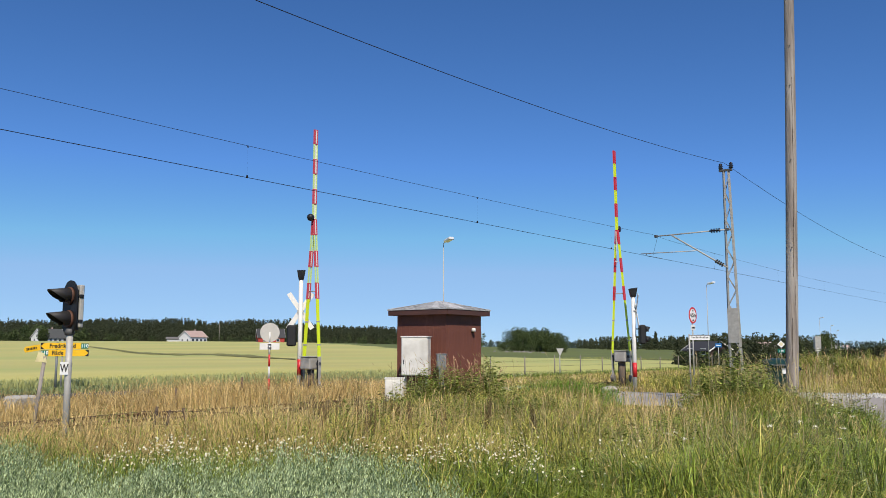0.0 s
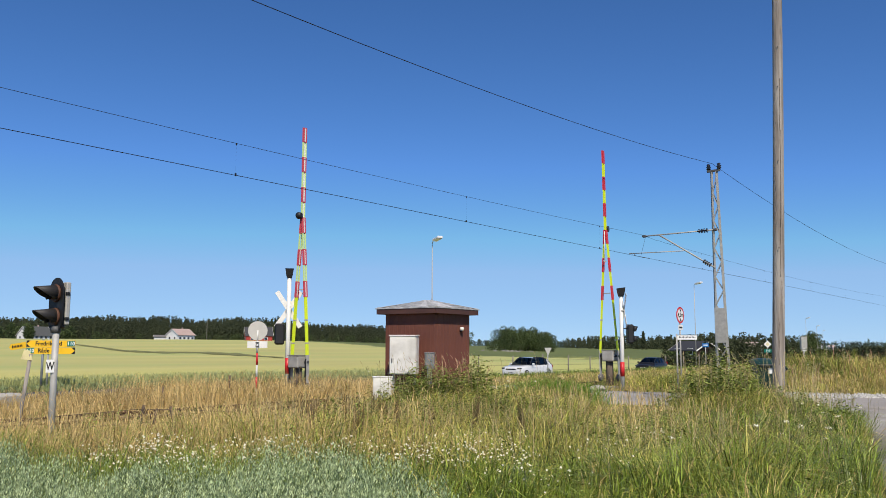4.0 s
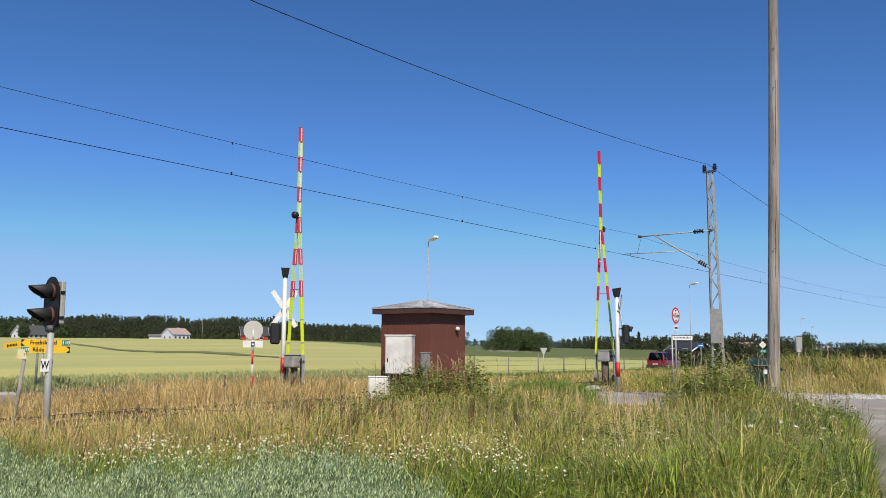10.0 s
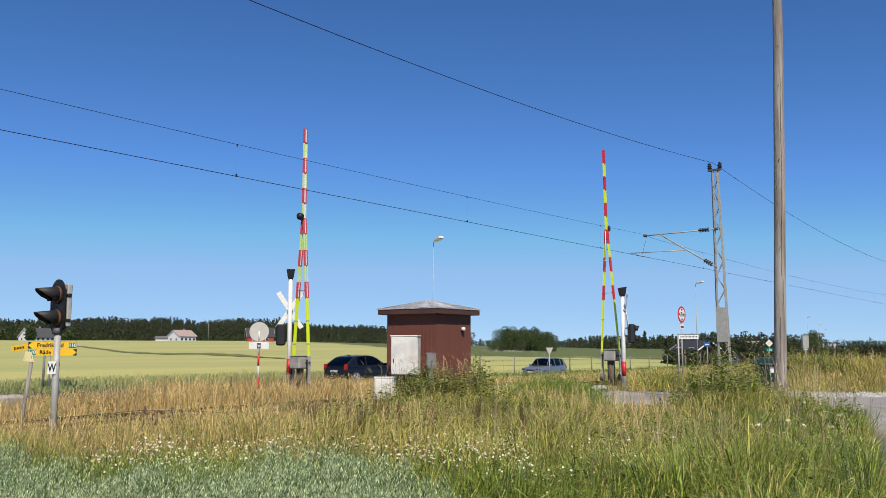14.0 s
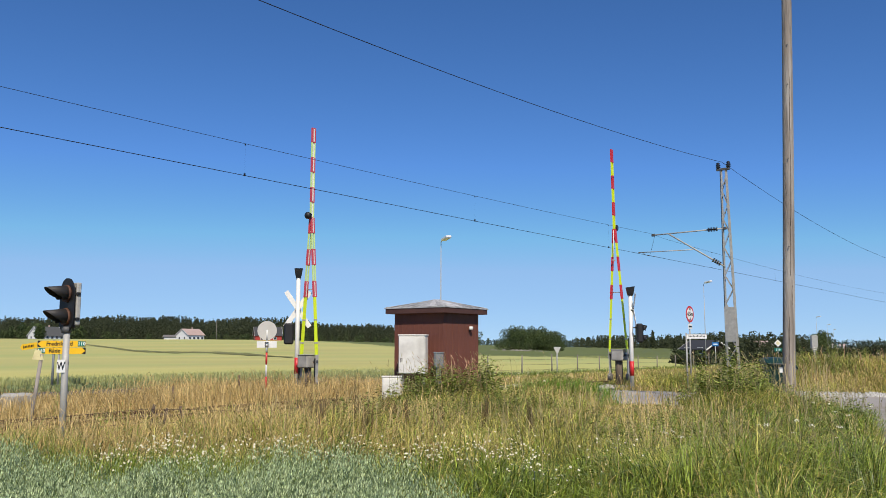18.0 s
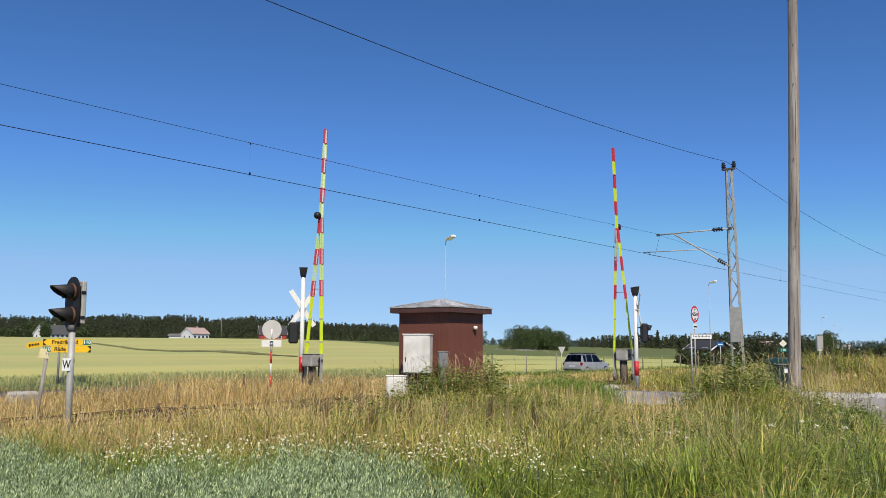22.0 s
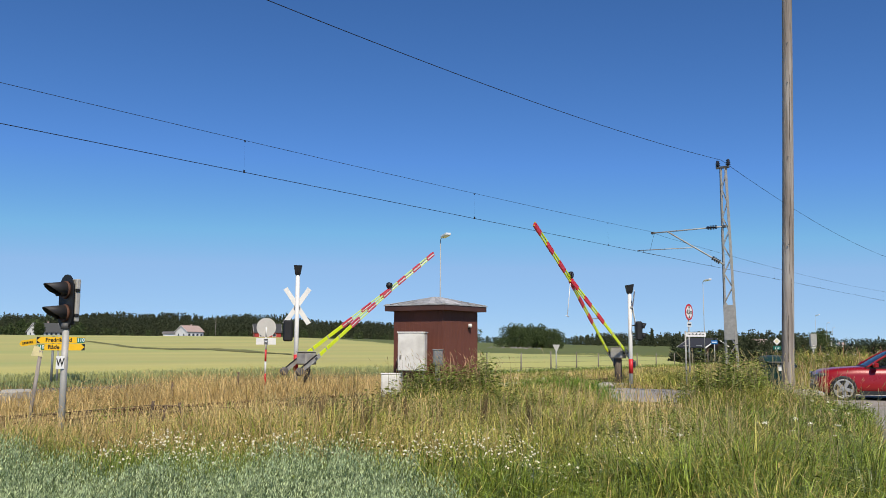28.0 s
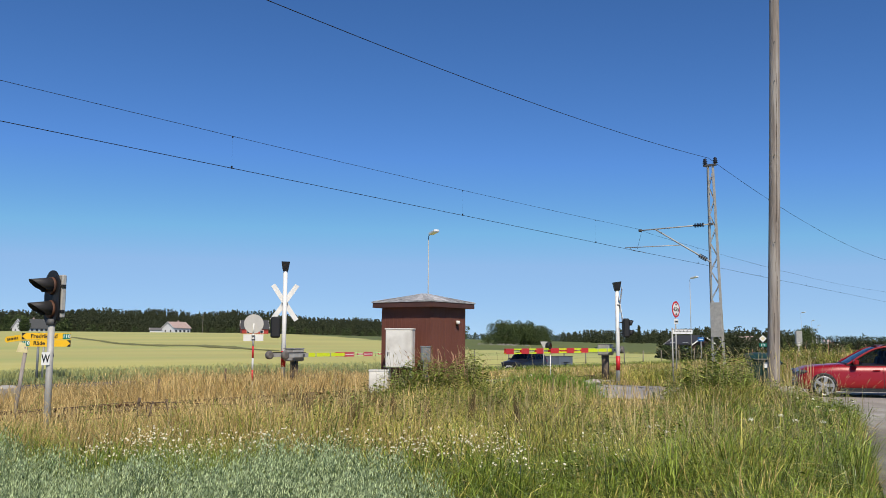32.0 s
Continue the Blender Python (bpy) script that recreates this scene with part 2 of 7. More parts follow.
sheet("ground", spread(-10, 62, 0.8, 2800), spread(-8, 46, 0.8, 2800), M_SOIL, 0.0, "rough grassy ground beside the railway crossing")


def ribbon(name, pts, width, material, lift, label, thick=0.12, fine=1.0):
    """A road slab along centre points that follows the ground."""
    P = np.array(pts, float)
    seg = np.hypot(*np.diff(P, axis=0).T)
    s = np.concatenate([[0], np.cumsum(seg)])
    t = np.linspace(0, s[-1], max(2, int(s[-1] / fine)))
    c = np.stack([np.interp(t, s, P[:, 0]), np.interp(t, s, P[:, 1])], -1)
    for _ in range(12):
        c[1:-1] = 0.25 * c[:-2] + 0.5 * c[1:-1] + 0.25 * c[2:]
    d = np.gradient(c, axis=0)
    d /= np.linalg.norm(d, axis=1)[:, None]
    nrm = np.stack([-d[:, 1], d[:, 0]], -1)
    cols = np.linspace(-0.5, 0.5, 7)
    V = []
    for u in cols:
        p = c + nrm * width * u
        V.append(np.c_[p, gz(p[:, 0], p[:, 1]) + lift + 0.04 * (1 - (2 * u) ** 2)])
    for u in (-0.5, 0.5):
        p = c + nrm * width * u * 1.02
        V.append(np.c_[p, gz(p[:, 0], p[:, 1]) - thick])
    k = len(t)
    V = np.concatenate(V)
    order = [7, 0, 1, 2, 3, 4, 5, 6, 8]
    F = []
    for a, b in zip(order, order[1:]):
        i = np.arange(k - 1)
        F.append(np.stack([a * k + i, a * k + i + 1, b * k + i + 1, b * k + i], -1))
    return loose(name, V, np.concatenate(F), material, label, "road", "structure", True)


mx = np.concatenate([np.arange(-400, 90, 5.0), np.arange(90, 620, 8.0)])
ribbon("road_main", np.c_[mx, road_y(mx)], 8.2, M_ROAD, 0.05, "grey asphalt main road behind the railway", fine=2.0)
ribbon("road_crossing", [(23.2, 31.4), (23.7, 23.4), (24.3, 20.5), (25.0, 16.8), (25.2, 12), (25.9, 8), (28.3, 3.6), (33, -3), (44, -17)], 6.2, M_ASPHALT, 0.055,
       "worn grey asphalt road over the level crossing", fine=0.5)
ribbon("driveway", [(24.5, 5.4), (18.2, 1.9), (10.9, 0.35), (3, -1.6), (-9, -4.2)], 3.3, M_GRAVEL, 0.03, "gravel driveway joining the side road", fine=0.5)
M_WHITEGRAVEL = mat("white_gravel", (0.52, 0.50, 0.46), 0.95, 0, 0.3, 3.0, 0.9, 18.0)
ribbon("gravel_shoulder", [(28.5, 8.9), (28.6, 8.0), (30.2, 5.0), (34.6, -1.4), (41.6, -10.6)], 1.5, M_WHITEGRAVEL, 0.095,
       "pale crushed stone along the side road", fine=0.5)

# fields beyond the road
fx, fy = spread(-28, 196, 3.6, 980, 1.1), spread(38, 168, 3.0, 980, 1.1)
DEG = lambda x, y: np.degrees(np.arctan2(y, x))
field = sheet("barley_field", fx, fy, M_BARLEY, 0.6, "pale yellow-green ripening barley field rising to the woods",
              lambda x, y: (y > road_y(x) + 6.5) & (np.hypot(x, y) < 462 - 315 * sstep(50, 36, DEG(x, y))) & (x > -126))
sheet("meadow", fx, fy, M_MEADOW, 0.35, "bright green meadow behind the barley field",
      lambda x, y: (np.hypot(x, y) > 119) & (np.hypot(x, y) < 784) & (DEG(x, y) < 50) & (DEG(x, y) > 16) & (y > road_y(x) + 6.5))
sheet("barley_field", spread(100, 560, 6.0, 900, 1.1), spread(0, 240, 5.0, 600, 1.1), M_BARLEY, 0.35, "pale ripening barley field beyond the bend of the road",
      lambda x, y: (np.hypot(x, y) > 135) & (np.hypot(x, y) < 784) & (DEG(x, y) < 16) & (DEG(x, y) > 2) & (y > road_y(x) + 6.5))


def rut():
    """A dark strip of trodden crop that winds across the field, by bearing, distance and breadth."""
    u = np.linspace(0, 1, 90)
    row = ((61.5, 262, 24), (60.5, 234, 22), (59.4, 194, 19), (58.2, 162, 15), (56.9, 149, 12), (55.8, 145.5, 11), (53.1, 143, 12), (51.7, 137, 20), (50.3, 124.5, 13), (47.7, 107, 5))
    k = np.linspace(0, 1, len(row))
    soft_ = np.ones(9) / 9
    a, r, w = (np.convolve(np.pad(np.interp(u, k, [q[c] for q in row]), 4, "edge"), soft_, "valid") for c in range(3))
    r = r + 1.1 * np.sin(u * 31)
    w = w * (0.75 + 0.35 * np.sin(u * 23 + 1) ** 2)
    V, n = [], len(u)
    for s in (-1, 1):
        rr = r + s * w / 2 + 0.9 * np.sin(u * 90 + 2 * s)
        x, y = rr * np.cos(np.radians(a)), rr * np.sin(np.radians(a))
        V.append(np.c_[x, y, gz(x, y) + 0.68])
    i = np.arange(n - 1)
    return loose("crop_strip", np.concatenate(V), np.stack([i, i + 1, n + i + 1, n + i], -1), M_RUT, "dark strip of trodden crop in the barley field", "track", "structure")


rut()

# ---- railway track ----
TY = 16.8
bed = B()
for x0 in range(-120, 260, 20):
    vs = []
    for x in (x0, x0 + 20):
        vs.append([bm_v for bm_v in (bed.verts.new((x, TY - 2.6, -0.08)), bed.verts.new((x, TY - 1.5, 0.02)), bed.verts.new((x, TY + 1.5, 0.02)), bed.verts.new((x, TY + 2.6, -0.08)))])
    for i in range(3):
        bed.faces.new((vs[0][i], vs[1][i], vs[1][i + 1], vs[0][i + 1]))
tagged(part("ballast_bed", bed, M_BALLAST), "brown stone ballast bed under the track", "ballast", kind="structure")
for y in (TY - 0.7175, TY + 0.7175):
    prof = [(-0.065, -0.03), (0.065, -0.03), (0.065, -0.015), (0.01, 0.0), (0.01, 0.085), (0.036, 0.095), (0.036, 0.13), (-0.036, 0.13), (-0.036, 0.095), (-0.01, 0.085), (-0.01, 0.0), (-0.065, -0.015)]
    bm = B()
    ends = [[bm.verts.new((x, y + a, b)) for a, b in prof] for x in (-120, 260)]
    for i in range(12):
        bm.faces.new((ends[0][i], ends[1][i], ends[1][(i + 1) % 12], ends[0][(i + 1) % 12]))
    tagged(part("rail", bm, M_RAIL), "rusty brown steel rail", "rail", "rails of the track", "structure")
track = thing("track", "old timber sleepers of the single railway track", "track", kind="structure")
sl = box(B(), (0, 0, 0), (0.25, 2.5, 0.16), bev=0.015)
first = part("sleeper", sl, M_SLEEPER, track)
first.location = (-20, TY, -0.04)
for i in range(1, 180):
    o = bpy.data.objects.new("sleeper", first.data)
    scene.collection.objects.link(o)
    o.parent = track
    o.location = (-20 + i * 0.62, TY + random.uniform(-0.03, 0.03), -0.04 + random.uniform(-0.01, 0.01))
cross = thing("crossing_deck", "pale concrete panels between the rails of the crossing", "crossing", kind="structure")
for i in range(4):
    for y, w in ((TY, 1.26), (TY - 1.15, 0.72), (TY + 1.15, 0.72)):
        part("panel", box(B(), (22.6 + i * 1.65, y, 0.08), (1.62, w, 0.1), bev=0.012), M_CONCRETE, cross)

# ---- materials of things ----
M_WHITE = mat("white_paint", (0.78, 0.77, 0.73), 0.5, 0, 0.10, 5.0, 0.05, 80.0)
M_RED = enamel("red_paint", (0.62, 0.025, 0.03), 0.4)
M_YELLOW = enamel("fluorescent_yellow_paint", (0.72, 0.86, 0.02), 0.45)
M_BLACK = mat("matt_black_paint", (0.012, 0.012, 0.013), 0.55, 0, 0.3, 5.0, 0.08)
M_GALV = mat("galvanised_steel", (0.44, 0.43, 0.40), 0.6, 0.15, 0.25, 6.0, 0.1, 90.0)
M_GREY = mat("grey_painted_metal", (0.36, 0.345, 0.315), 0.6, 0.05, 0.25, 4.0, 0.08)
M_DARKGREY = mat("dark_grey_metal", (0.10, 0.10, 0.10), 0.6, 0.2, 0.3, 5.0, 0.1)
M_CRACK = mat("dark_cracked_wood", (0.09, 0.07, 0.055), 0.95, 0, 0.3, 4.0, 0.3)
M_OLDPOLE = mat("grey_weathered_wood", (0.285, 0.242, 0.208), 0.9, 0, 0.45, 3.0, 0.8, 14.0, stretch=(5, 5, 0.35), patch=(0.40, 0.362, 0.325), patch_scale=1.6)
M_BOARD = mat("red_brown_boards", (0.175, 0.058, 0.037), 0.75, 0, 0.28, 1.2, 0.35, 40.0, stretch=(5, 5, 0.6), rand=0.04)
M_FASCIA = mat("brown_fascia_boards", (0.085, 0.036, 0.029), 0.75, 0, 0.3, 2.0, 0.25, 40.0)
M_SLATE = mat("grey_roofing_felt", (0.46, 0.46, 0.465), 0.85, 0, 0.55, 5.0, 0.6, 60.0)
M_CABINET = mat("dirty_white_cabinet", (0.80, 0.775, 0.72), 0.5, 0, 0.16, 2.2, 0.06, 60.0, patch=(0.55, 0.52, 0.47), patch_scale=1.6)
M_WIRE = mat("dark_wire", (0.02, 0.02, 0.022), 0.6, 0.4, 0.2, 3.0, 0.0)
M_IRON = mat("weathered_iron", (0.17, 0.155, 0.14), 0.8, 0.1, 0.35, 6.0, 0.2)
M_LENS = glass("dark_lens", (0.03, 0.005, 0.004))
M_RUST = mat("rusty_hood", (0.13, 0.055, 0.03), 0.7, 0.1, 0.5, 6.0, 0.2)
M_INSUL = mat("dark_porcelain", (0.016, 0.015, 0.02), 0.25, 0, 0.2, 4.0, 0.0)
M_LAMPGLASS = mat("milky_lamp_cover", (0.75, 0.76, 0.76), 0.25, 0, 0.05, 3.0, 0.0)
M_DISCBACK = mat("pale_grey_sheet", (0.56, 0.54, 0.49), 0.6, 0.1, 0.12, 3.0, 0.05)
M_SIGNYELLOW = enamel("yellow_sign_sheet", (0.90, 0.52, 0.015), 0.4)
M_SIGNGREEN = enamel("green_sign_sheet", (0.0, 0.17, 0.12), 0.4)
M_SIGNBLUE = enamel("blue_sign_sheet", (0.02, 0.16, 0.46), 0.4)
M_SIGNBLACK = enamel("black_sign_print", (0.01, 0.01, 0.01), 0.5)
M_SIGNWHITE = enamel("white_sign_sheet", (0.82, 0.82, 0.80), 0.4)


def lettering(text, size, material, parent, m, name="lettering", squeeze=1.0, bold=0.022):
    """Raised characters of the built-in font as a mesh part, reading along +x and facing -y."""
    cu = bpy.data.curves.new(name, "FONT")
    cu.body, cu.size, cu.extrude, cu.offset = text, size, 0.002, size * bold
    cu.align_x, cu.align_y = "CENTER", "CENTER"
    cu.resolution_u = 2
    tmp = bpy.data.objects.new(name, cu)
    scene.collection.objects.link(tmp)
    dg = bpy.context.evaluated_depsgraph_get()
    me = bpy.data.meshes.new_from_object(tmp.evaluated_get(dg))
    bpy.data.objects.remove(tmp)
    me.transform(Matrix.Diagonal((squeeze, 1, 1, 1)))
    me.transform(pose(0, 0, 0, 90))
    me.materials.clear()
    me.materials.append(material)
    ob = new(name, me)
    ob.parent = parent
    ob.matrix_basis = m
    return ob


# boom red and yellow with the glare of full sun put into the colour
M_SUNLITRED = enamel("sunlit_pinkish_red_paint", (0.58, 0.075, 0.10), 0.45)
M_SUNLITGREEN = enamel("sunlit_yellow_green_paint", (0.60, 0.78, 0.30), 0.5)
M_FELT = mat("streaked_roofing_felt", (0.40, 0.40, 0.41), 0.85, 0, 0.4, 6.0, 0.5, rand=0.3)
M_METER = mat("blue_grey_metal", (0.25, 0.27, 0.28), 0.5, 0.2, 0.3, 5.0, 0.1)
M_PEDESTAL = mat("brown_weathered_post", (0.15, 0.115, 0.085), 0.85, 0.1, 0.4, 5.0, 0.3, stretch=(4, 4, 0.6))

# ---- relay hut ----
def relay_hut():
    w, h = 1.50, 2.44
    t = thing("relay_hut", "red-brown wooden relay hut with a low grey pyramid roof among weeds", "hut", pose(16.05, 12.56, 0, 0, 0, 2.0))
    part("core", box(B(), (w / 2, w / 2, h / 2), (w - 0.06, w - 0.06, h)), M_BOARD, t)
    n = 12
    bw = w / n
    for i in range(n):
        for side in range(4):
            bm = box(B(), (0, 0, h / 2 + 0.06), (bw - 0.0015, 0.022 + 0.003 * (i % 2), h - 0.12), bev=0.002)
            u = (i + 0.5) * bw
            m = (pose(u, 0.012, 0), pose(0.012, u, 0, 0, 0, 90), pose(u, w - 0.012, 0), pose(w - 0.012, u, 0, 0, 0, 90))[side]
            part("board", bm, M_BOARD, t, at=m)
    o = 0.155
    for side in range(4):
        a = [(-o, -o), (w + o, -o), (w + o, w + o), (-o, w + o)]
        p, q = a[side], a[(side + 1) % 4]
        bm = bar(B(), (p[0], p[1], h + 0.03), (q[0], q[1], h + 0.03), 0.03, 0.15)
        part("fascia", bm, M_FASCIA, t)
    part("eave_board", box(B(), (w / 2, w / 2, h - 0.02), (w + 2 * o - 0.03, w + 2 * o - 0.03, 0.03)), M_FASCIA, t)
    bm = B()
    e, z0 = o + 0.03, h + 0.105
    base = [bm.verts.new(p) for p in ((-e, -e, z0), (w + e, -e, z0), (w + e, w + e, z0), (-e, w + e, z0))]
    low = [bm.verts.new((v.co.x, v.co.y, z0 - 0.025)) for v in base]
    top = [bm.verts.new(p) for p in ((w / 2 - 0.05, w / 2 - 0.05, h + 0.32), (w / 2 + 0.05, w / 2 - 0.05, h + 0.32), (w / 2 + 0.05, w / 2 + 0.05, h + 0.32), (w / 2 - 0.05, w / 2 + 0.05, h + 0.32))]
    for i in range(4):
        j = (i + 1) % 4
        bm.faces.new((base[i], base[j], top[j], top[i]))
        bm.faces.new((low[i], low[j], base[j], base[i]))
    bm.faces.new(top)
    bm.faces.new(low[::-1])
    part("roof", bm, M_SLATE, t, "weathered grey felt roof")
    peak = Vector((w / 2, w / 2, h + 0.325))
    for cx, cy in ((-e, -e), (w + e, -e), (w + e, w + e), (-e, w + e)):
        part("hip_cap", bar(B(), tuple(Vector((cx, cy, z0 + 0.004)).lerp(peak, 0.03)), tuple(peak), 0.09, 0.012), M_SLATE, t)
    for k in range(7):
        f = (k + 0.5) / 7
        foot, head_ = Vector((-e + (w + 2 * e) * f, -e - 0.004, z0 + 0.004)), Vector((w / 2 + (f - 0.5) * 0.1, w / 2 - 0.05, h + 0.327))
        part("felt_strip", bar(B(), foot.lerp(head_, 0.05), foot.lerp(head_, 0.97), 0.16 * (1 - 0.5 * abs(f - 0.5)), 0.006 + 0.006 * (k % 2)), M_FELT, t)
        foot, head_ = Vector((-e - 0.004, -e + (w + 2 * e) * f, z0 + 0.004)), Vector((w / 2 - 0.05, w / 2 + (f - 0.5) * 0.1, h + 0.327))
        part("felt_strip", bar(B(), foot.lerp(head_, 0.05), foot.lerp(head_, 0.97), 0.16 * (1 - 0.5 * abs(f - 0.5)), 0.006 + 0.006 * (k % 2)), M_FELT, t)
    for i in range(3):
        f = (i + 1) / 4
        for p, q in (((-e, -e), (w + e, -e)), ((-e, w + e), (-e, -e))):
            x0, y0 = p[0] + (w / 2 - p[0]) * f, p[1] + (w / 2 - p[1]) * f
            x1, y1 = q[0] + (w / 2 - q[0]) * f, q[1] + (w / 2 - q[1]) * f
            zz = z0 + (h + 0.32 - z0) * f + 0.006
            part("felt_lap", bar(B(), (x0, y0, zz), (x1, y1, zz), 0.03, 0.008), M_SLATE, t)
    lamp = part("wall_lamp", lathe(B(), [(0.05, 0), (0.055, 0.05), (0.04, 0.09)], 12, pose(w * 0.72, -0.06, 2.0)), M_WHITE, t, "small white round wall lamp")
    part("bracket", rod(B(), (w * 0.72, 0.0, 1.98), (w * 0.72, -0.06, 2.01), 0.02), M_BLACK, lamp)
    return t


hut = relay_hut()


def equipment_cabinet():
    w, h, d = 0.66, 0.90, 0.26
    # stands on the hut's side wall
    t = thing("equipment_cabinet", "dirty white metal equipment cabinet on legs beside the hut", "cabinet", pose(15.47, 13.05, 0.95, 0, 0, -66))
    part("body", box(B(), (0, d / 2, h / 2), (w, d, h), bev=0.012), M_CABINET, t)
    part("cap", box(B(), (0, d / 2 - 0.01, h + 0.012), (w + 0.03, d + 0.04, 0.03), bev=0.006), M_CABINET, t)
    door = part("door", box(B(), (0, -0.012, h / 2), (w - 0.03, 0.022, h - 0.04), bev=0.006), M_CABINET, t)
    part("handle", box(B(), (-w / 2 + 0.075, -0.035, h * 0.36), (0.02, 0.025, 0.10), bev=0.004), M_BLACK, door, "black door handle")
    for x in (-w * 0.4, w * 0.4):
        part("leg", box(B(), (x, d / 2, -0.49), (0.05, 0.05, 0.98)), M_GALV, t)
    return t


equipment_cabinet()


def cable_box(name, label, m, w, h, d, material, legs):
    t = thing(name, label, "cabinet", m)
    part("body", box(B(), (0, d / 2, legs + h / 2), (w, d, h), bev=0.014), material, t)
    part("lid", box(B(), (0, d / 2, legs + h + 0.012), (w + 0.03, d + 0.03, 0.028), bev=0.008), material, t)
    part("door", box(B(), (0, -0.008, legs + h / 2), (w - 0.05, 0.016, h - 0.06), bev=0.005), material, t)
    if legs > 0.02:
        part("pedestal", box(B(), (0, d / 2, legs / 2 - 0.05), (w * 0.5, d * 0.5, legs + 0.1)), material, t)
    return t


cable_box("junction_box", "small white trackside junction box in tall grass", pose(14.65, 12.95, 0, 0, 0, -50), 0.44, 0.5, 0.25, M_CABINET, 0.40)
grey = cable_box("meter_box", "small grey metal meter box beside the hut", pose(15.77, 12.47, 0, 0, 0, -45), 0.22, 0.36, 0.16, M_METER, 1.08)
for i in range(4):
    part("rib", box(B(), (-0.075 + i * 0.05, -0.02, 1.27), (0.018, 0.012, 0.28)), M_METER, grey)


# ---- level-crossing barriers: the boom turns about the machine's shaft ----
BOOM = 7.8


def barrier(x, y, pz, turn, label, wide=1.0, paled=False):
    """Machine on a pedestal; local +x is the way the boom falls, local y the shaft."""
    t = thing("crossing_barrier", label, "barrier", pose(x, y, 0, 0, 0, turn), "barriers of the level crossing")
    part("pedestal", rod(B(), (-0.05, 0, 0.0), (-0.05, 0, pz - 0.18), 0.135, 0.125, 14), M_PEDESTAL, t, "brown weathered round pedestal")
    part("footing", box(B(), (-0.05, 0, 0.06), (0.6, 0.6, 0.22), bev=0.03), M_CONCRETE, t)
    house = part("machine_box", box(B(), (-0.06, 0, pz + 0.0), (0.50, 0.46, 0.40), bev=0.035), M_GREY, t, "grey metal drive housing")
    part("lid", box(B(), (-0.06, 0, pz + 0.212), (0.53, 0.49, 0.025), bev=0.008), M_GREY, house)
    for sy in (-1, 1):
        part("hatch", box(B(), (-0.06, sy * 0.232, pz + 0.0), (0.36, 0.012, 0.28), bev=0.004), M_GREY, house)
        part("latch", box(B(), (0.08, sy * 0.242, pz - 0.02), (0.03, 0.012, 0.06), bev=0.004), M_BLACK, house)
    part("cable_tube", pipe(B(), [(-0.2, -0.16, 0.05), (-0.22, -0.2, 0.4), (-0.2, -0.2, pz - 0.15)], 0.025), M_BLACK, t)
    part("shaft", rod(B(), (0, -0.40, pz), (0, 0.40, pz), 0.045), M_DARKGREY, t)
    # the far boom takes the paler colours, which carry its sun glare
    red_m, rail_m = (M_SUNLITRED, M_SUNLITGREEN) if paled else (M_RED, M_YELLOW)
    boom = tagged(new("boom"), "boom of twin rails with red and fluorescent yellow fields")
    boom.parent = t
    boom.matrix_basis = pose(0, 0, pz)
    join = 4.75
    for s in (-1, 1):
        arm = lambda u: s * (0.36 - 0.33 * min(1.0, u / join))
        # stout lower field, then striped twin rails that meet at the lamp
        n0 = 2.1
        part("beam", bar(B(), (0.12, arm(0.12), 0), (n0, arm(n0), 0), 0.04, 0.092 * wide), M_YELLOW, boom, "solid fluorescent yellow beam")
        part("rail", bar(B(), (n0, arm(n0), 0.042 * wide), (join, arm(join), 0.042 * wide), 0.034, 0.036 * wide), rail_m, boom)
        part("rail", bar(B(), (n0, arm(n0), -0.042 * wide), (join, arm(join), -0.042 * wide), 0.034, 0.036 * wide), rail_m, boom)
        u, k = n0, 0
        while u < join - 0.05:
            v = min(u + 0.53, join)
            red = k % 2 == 0
            if red:
                part("stripe", bar(B(), (u, arm(u), 0), (v, arm(v), 0), 0.045, 0.13 * wide), red_m, boom)
                part("stripe_back", bar(B(), (u + 0.03, arm(u) - 0.024, 0), (v - 0.03, arm(v) - 0.024, 0), 0.006, 0.032), M_WHITE, boom, "white strip on the back")
            u, k = v, k + 1
        part("counterweight", lathe(B(), [(0.08, 0), (0.13, 0.012), (0.135, 0.03), (0.135, 0.11), (0.13, 0.128), (0.08, 0.14)], 20, pose(-0.80, s * 0.36 - 0.07, 0, -90)), M_IRON, boom, "grey iron counterweight")
        part("counter_arm", bar(B(), (-0.84, s * 0.36, 0), (0.22, s * 0.36, 0), 0.03, 0.14), M_GALV, boom, "bare steel counterweight arm")
        part("arm_edge", bar(B(), (-0.78, s * 0.36, 0.08), (0.10, s * 0.36, 0.08), 0.05, 0.022), M_BLACK, boom)
        for u in (0.6, 1.35):
            part("clamp", box(B(), (u, arm(u), 0), (0.05, 0.05, 0.13), bev=0.006), M_GALV, boom)
    part("spreader", rod(B(), (2.35, -0.17, 0), (2.35, 0.17, 0), 0.015), M_GALV, boom)
    for z in (0.05, -0.05):
        part("rail", bar(B(), (join, 0, z * wide), (BOOM, 0, z * wide), 0.05, 0.032 * wide), rail_m, boom)
    if paled:
        # added white strip, stands in for the bright line between the rails
        part("web", bar(B(), (join, 0, 0), (BOOM, 0, 0), 0.012, 0.07 * wide), M_WHITE, boom, "white strip for the bright gap between the rails")
    u, k = join, 2
    while u < BOOM - 0.05:
        v = min(u + 0.51, BOOM)
        red = k % 2 == 1
        if red:
            part("stripe", bar(B(), (u, 0, 0), (v, 0, 0), 0.06, 0.135 * wide), red_m, boom)
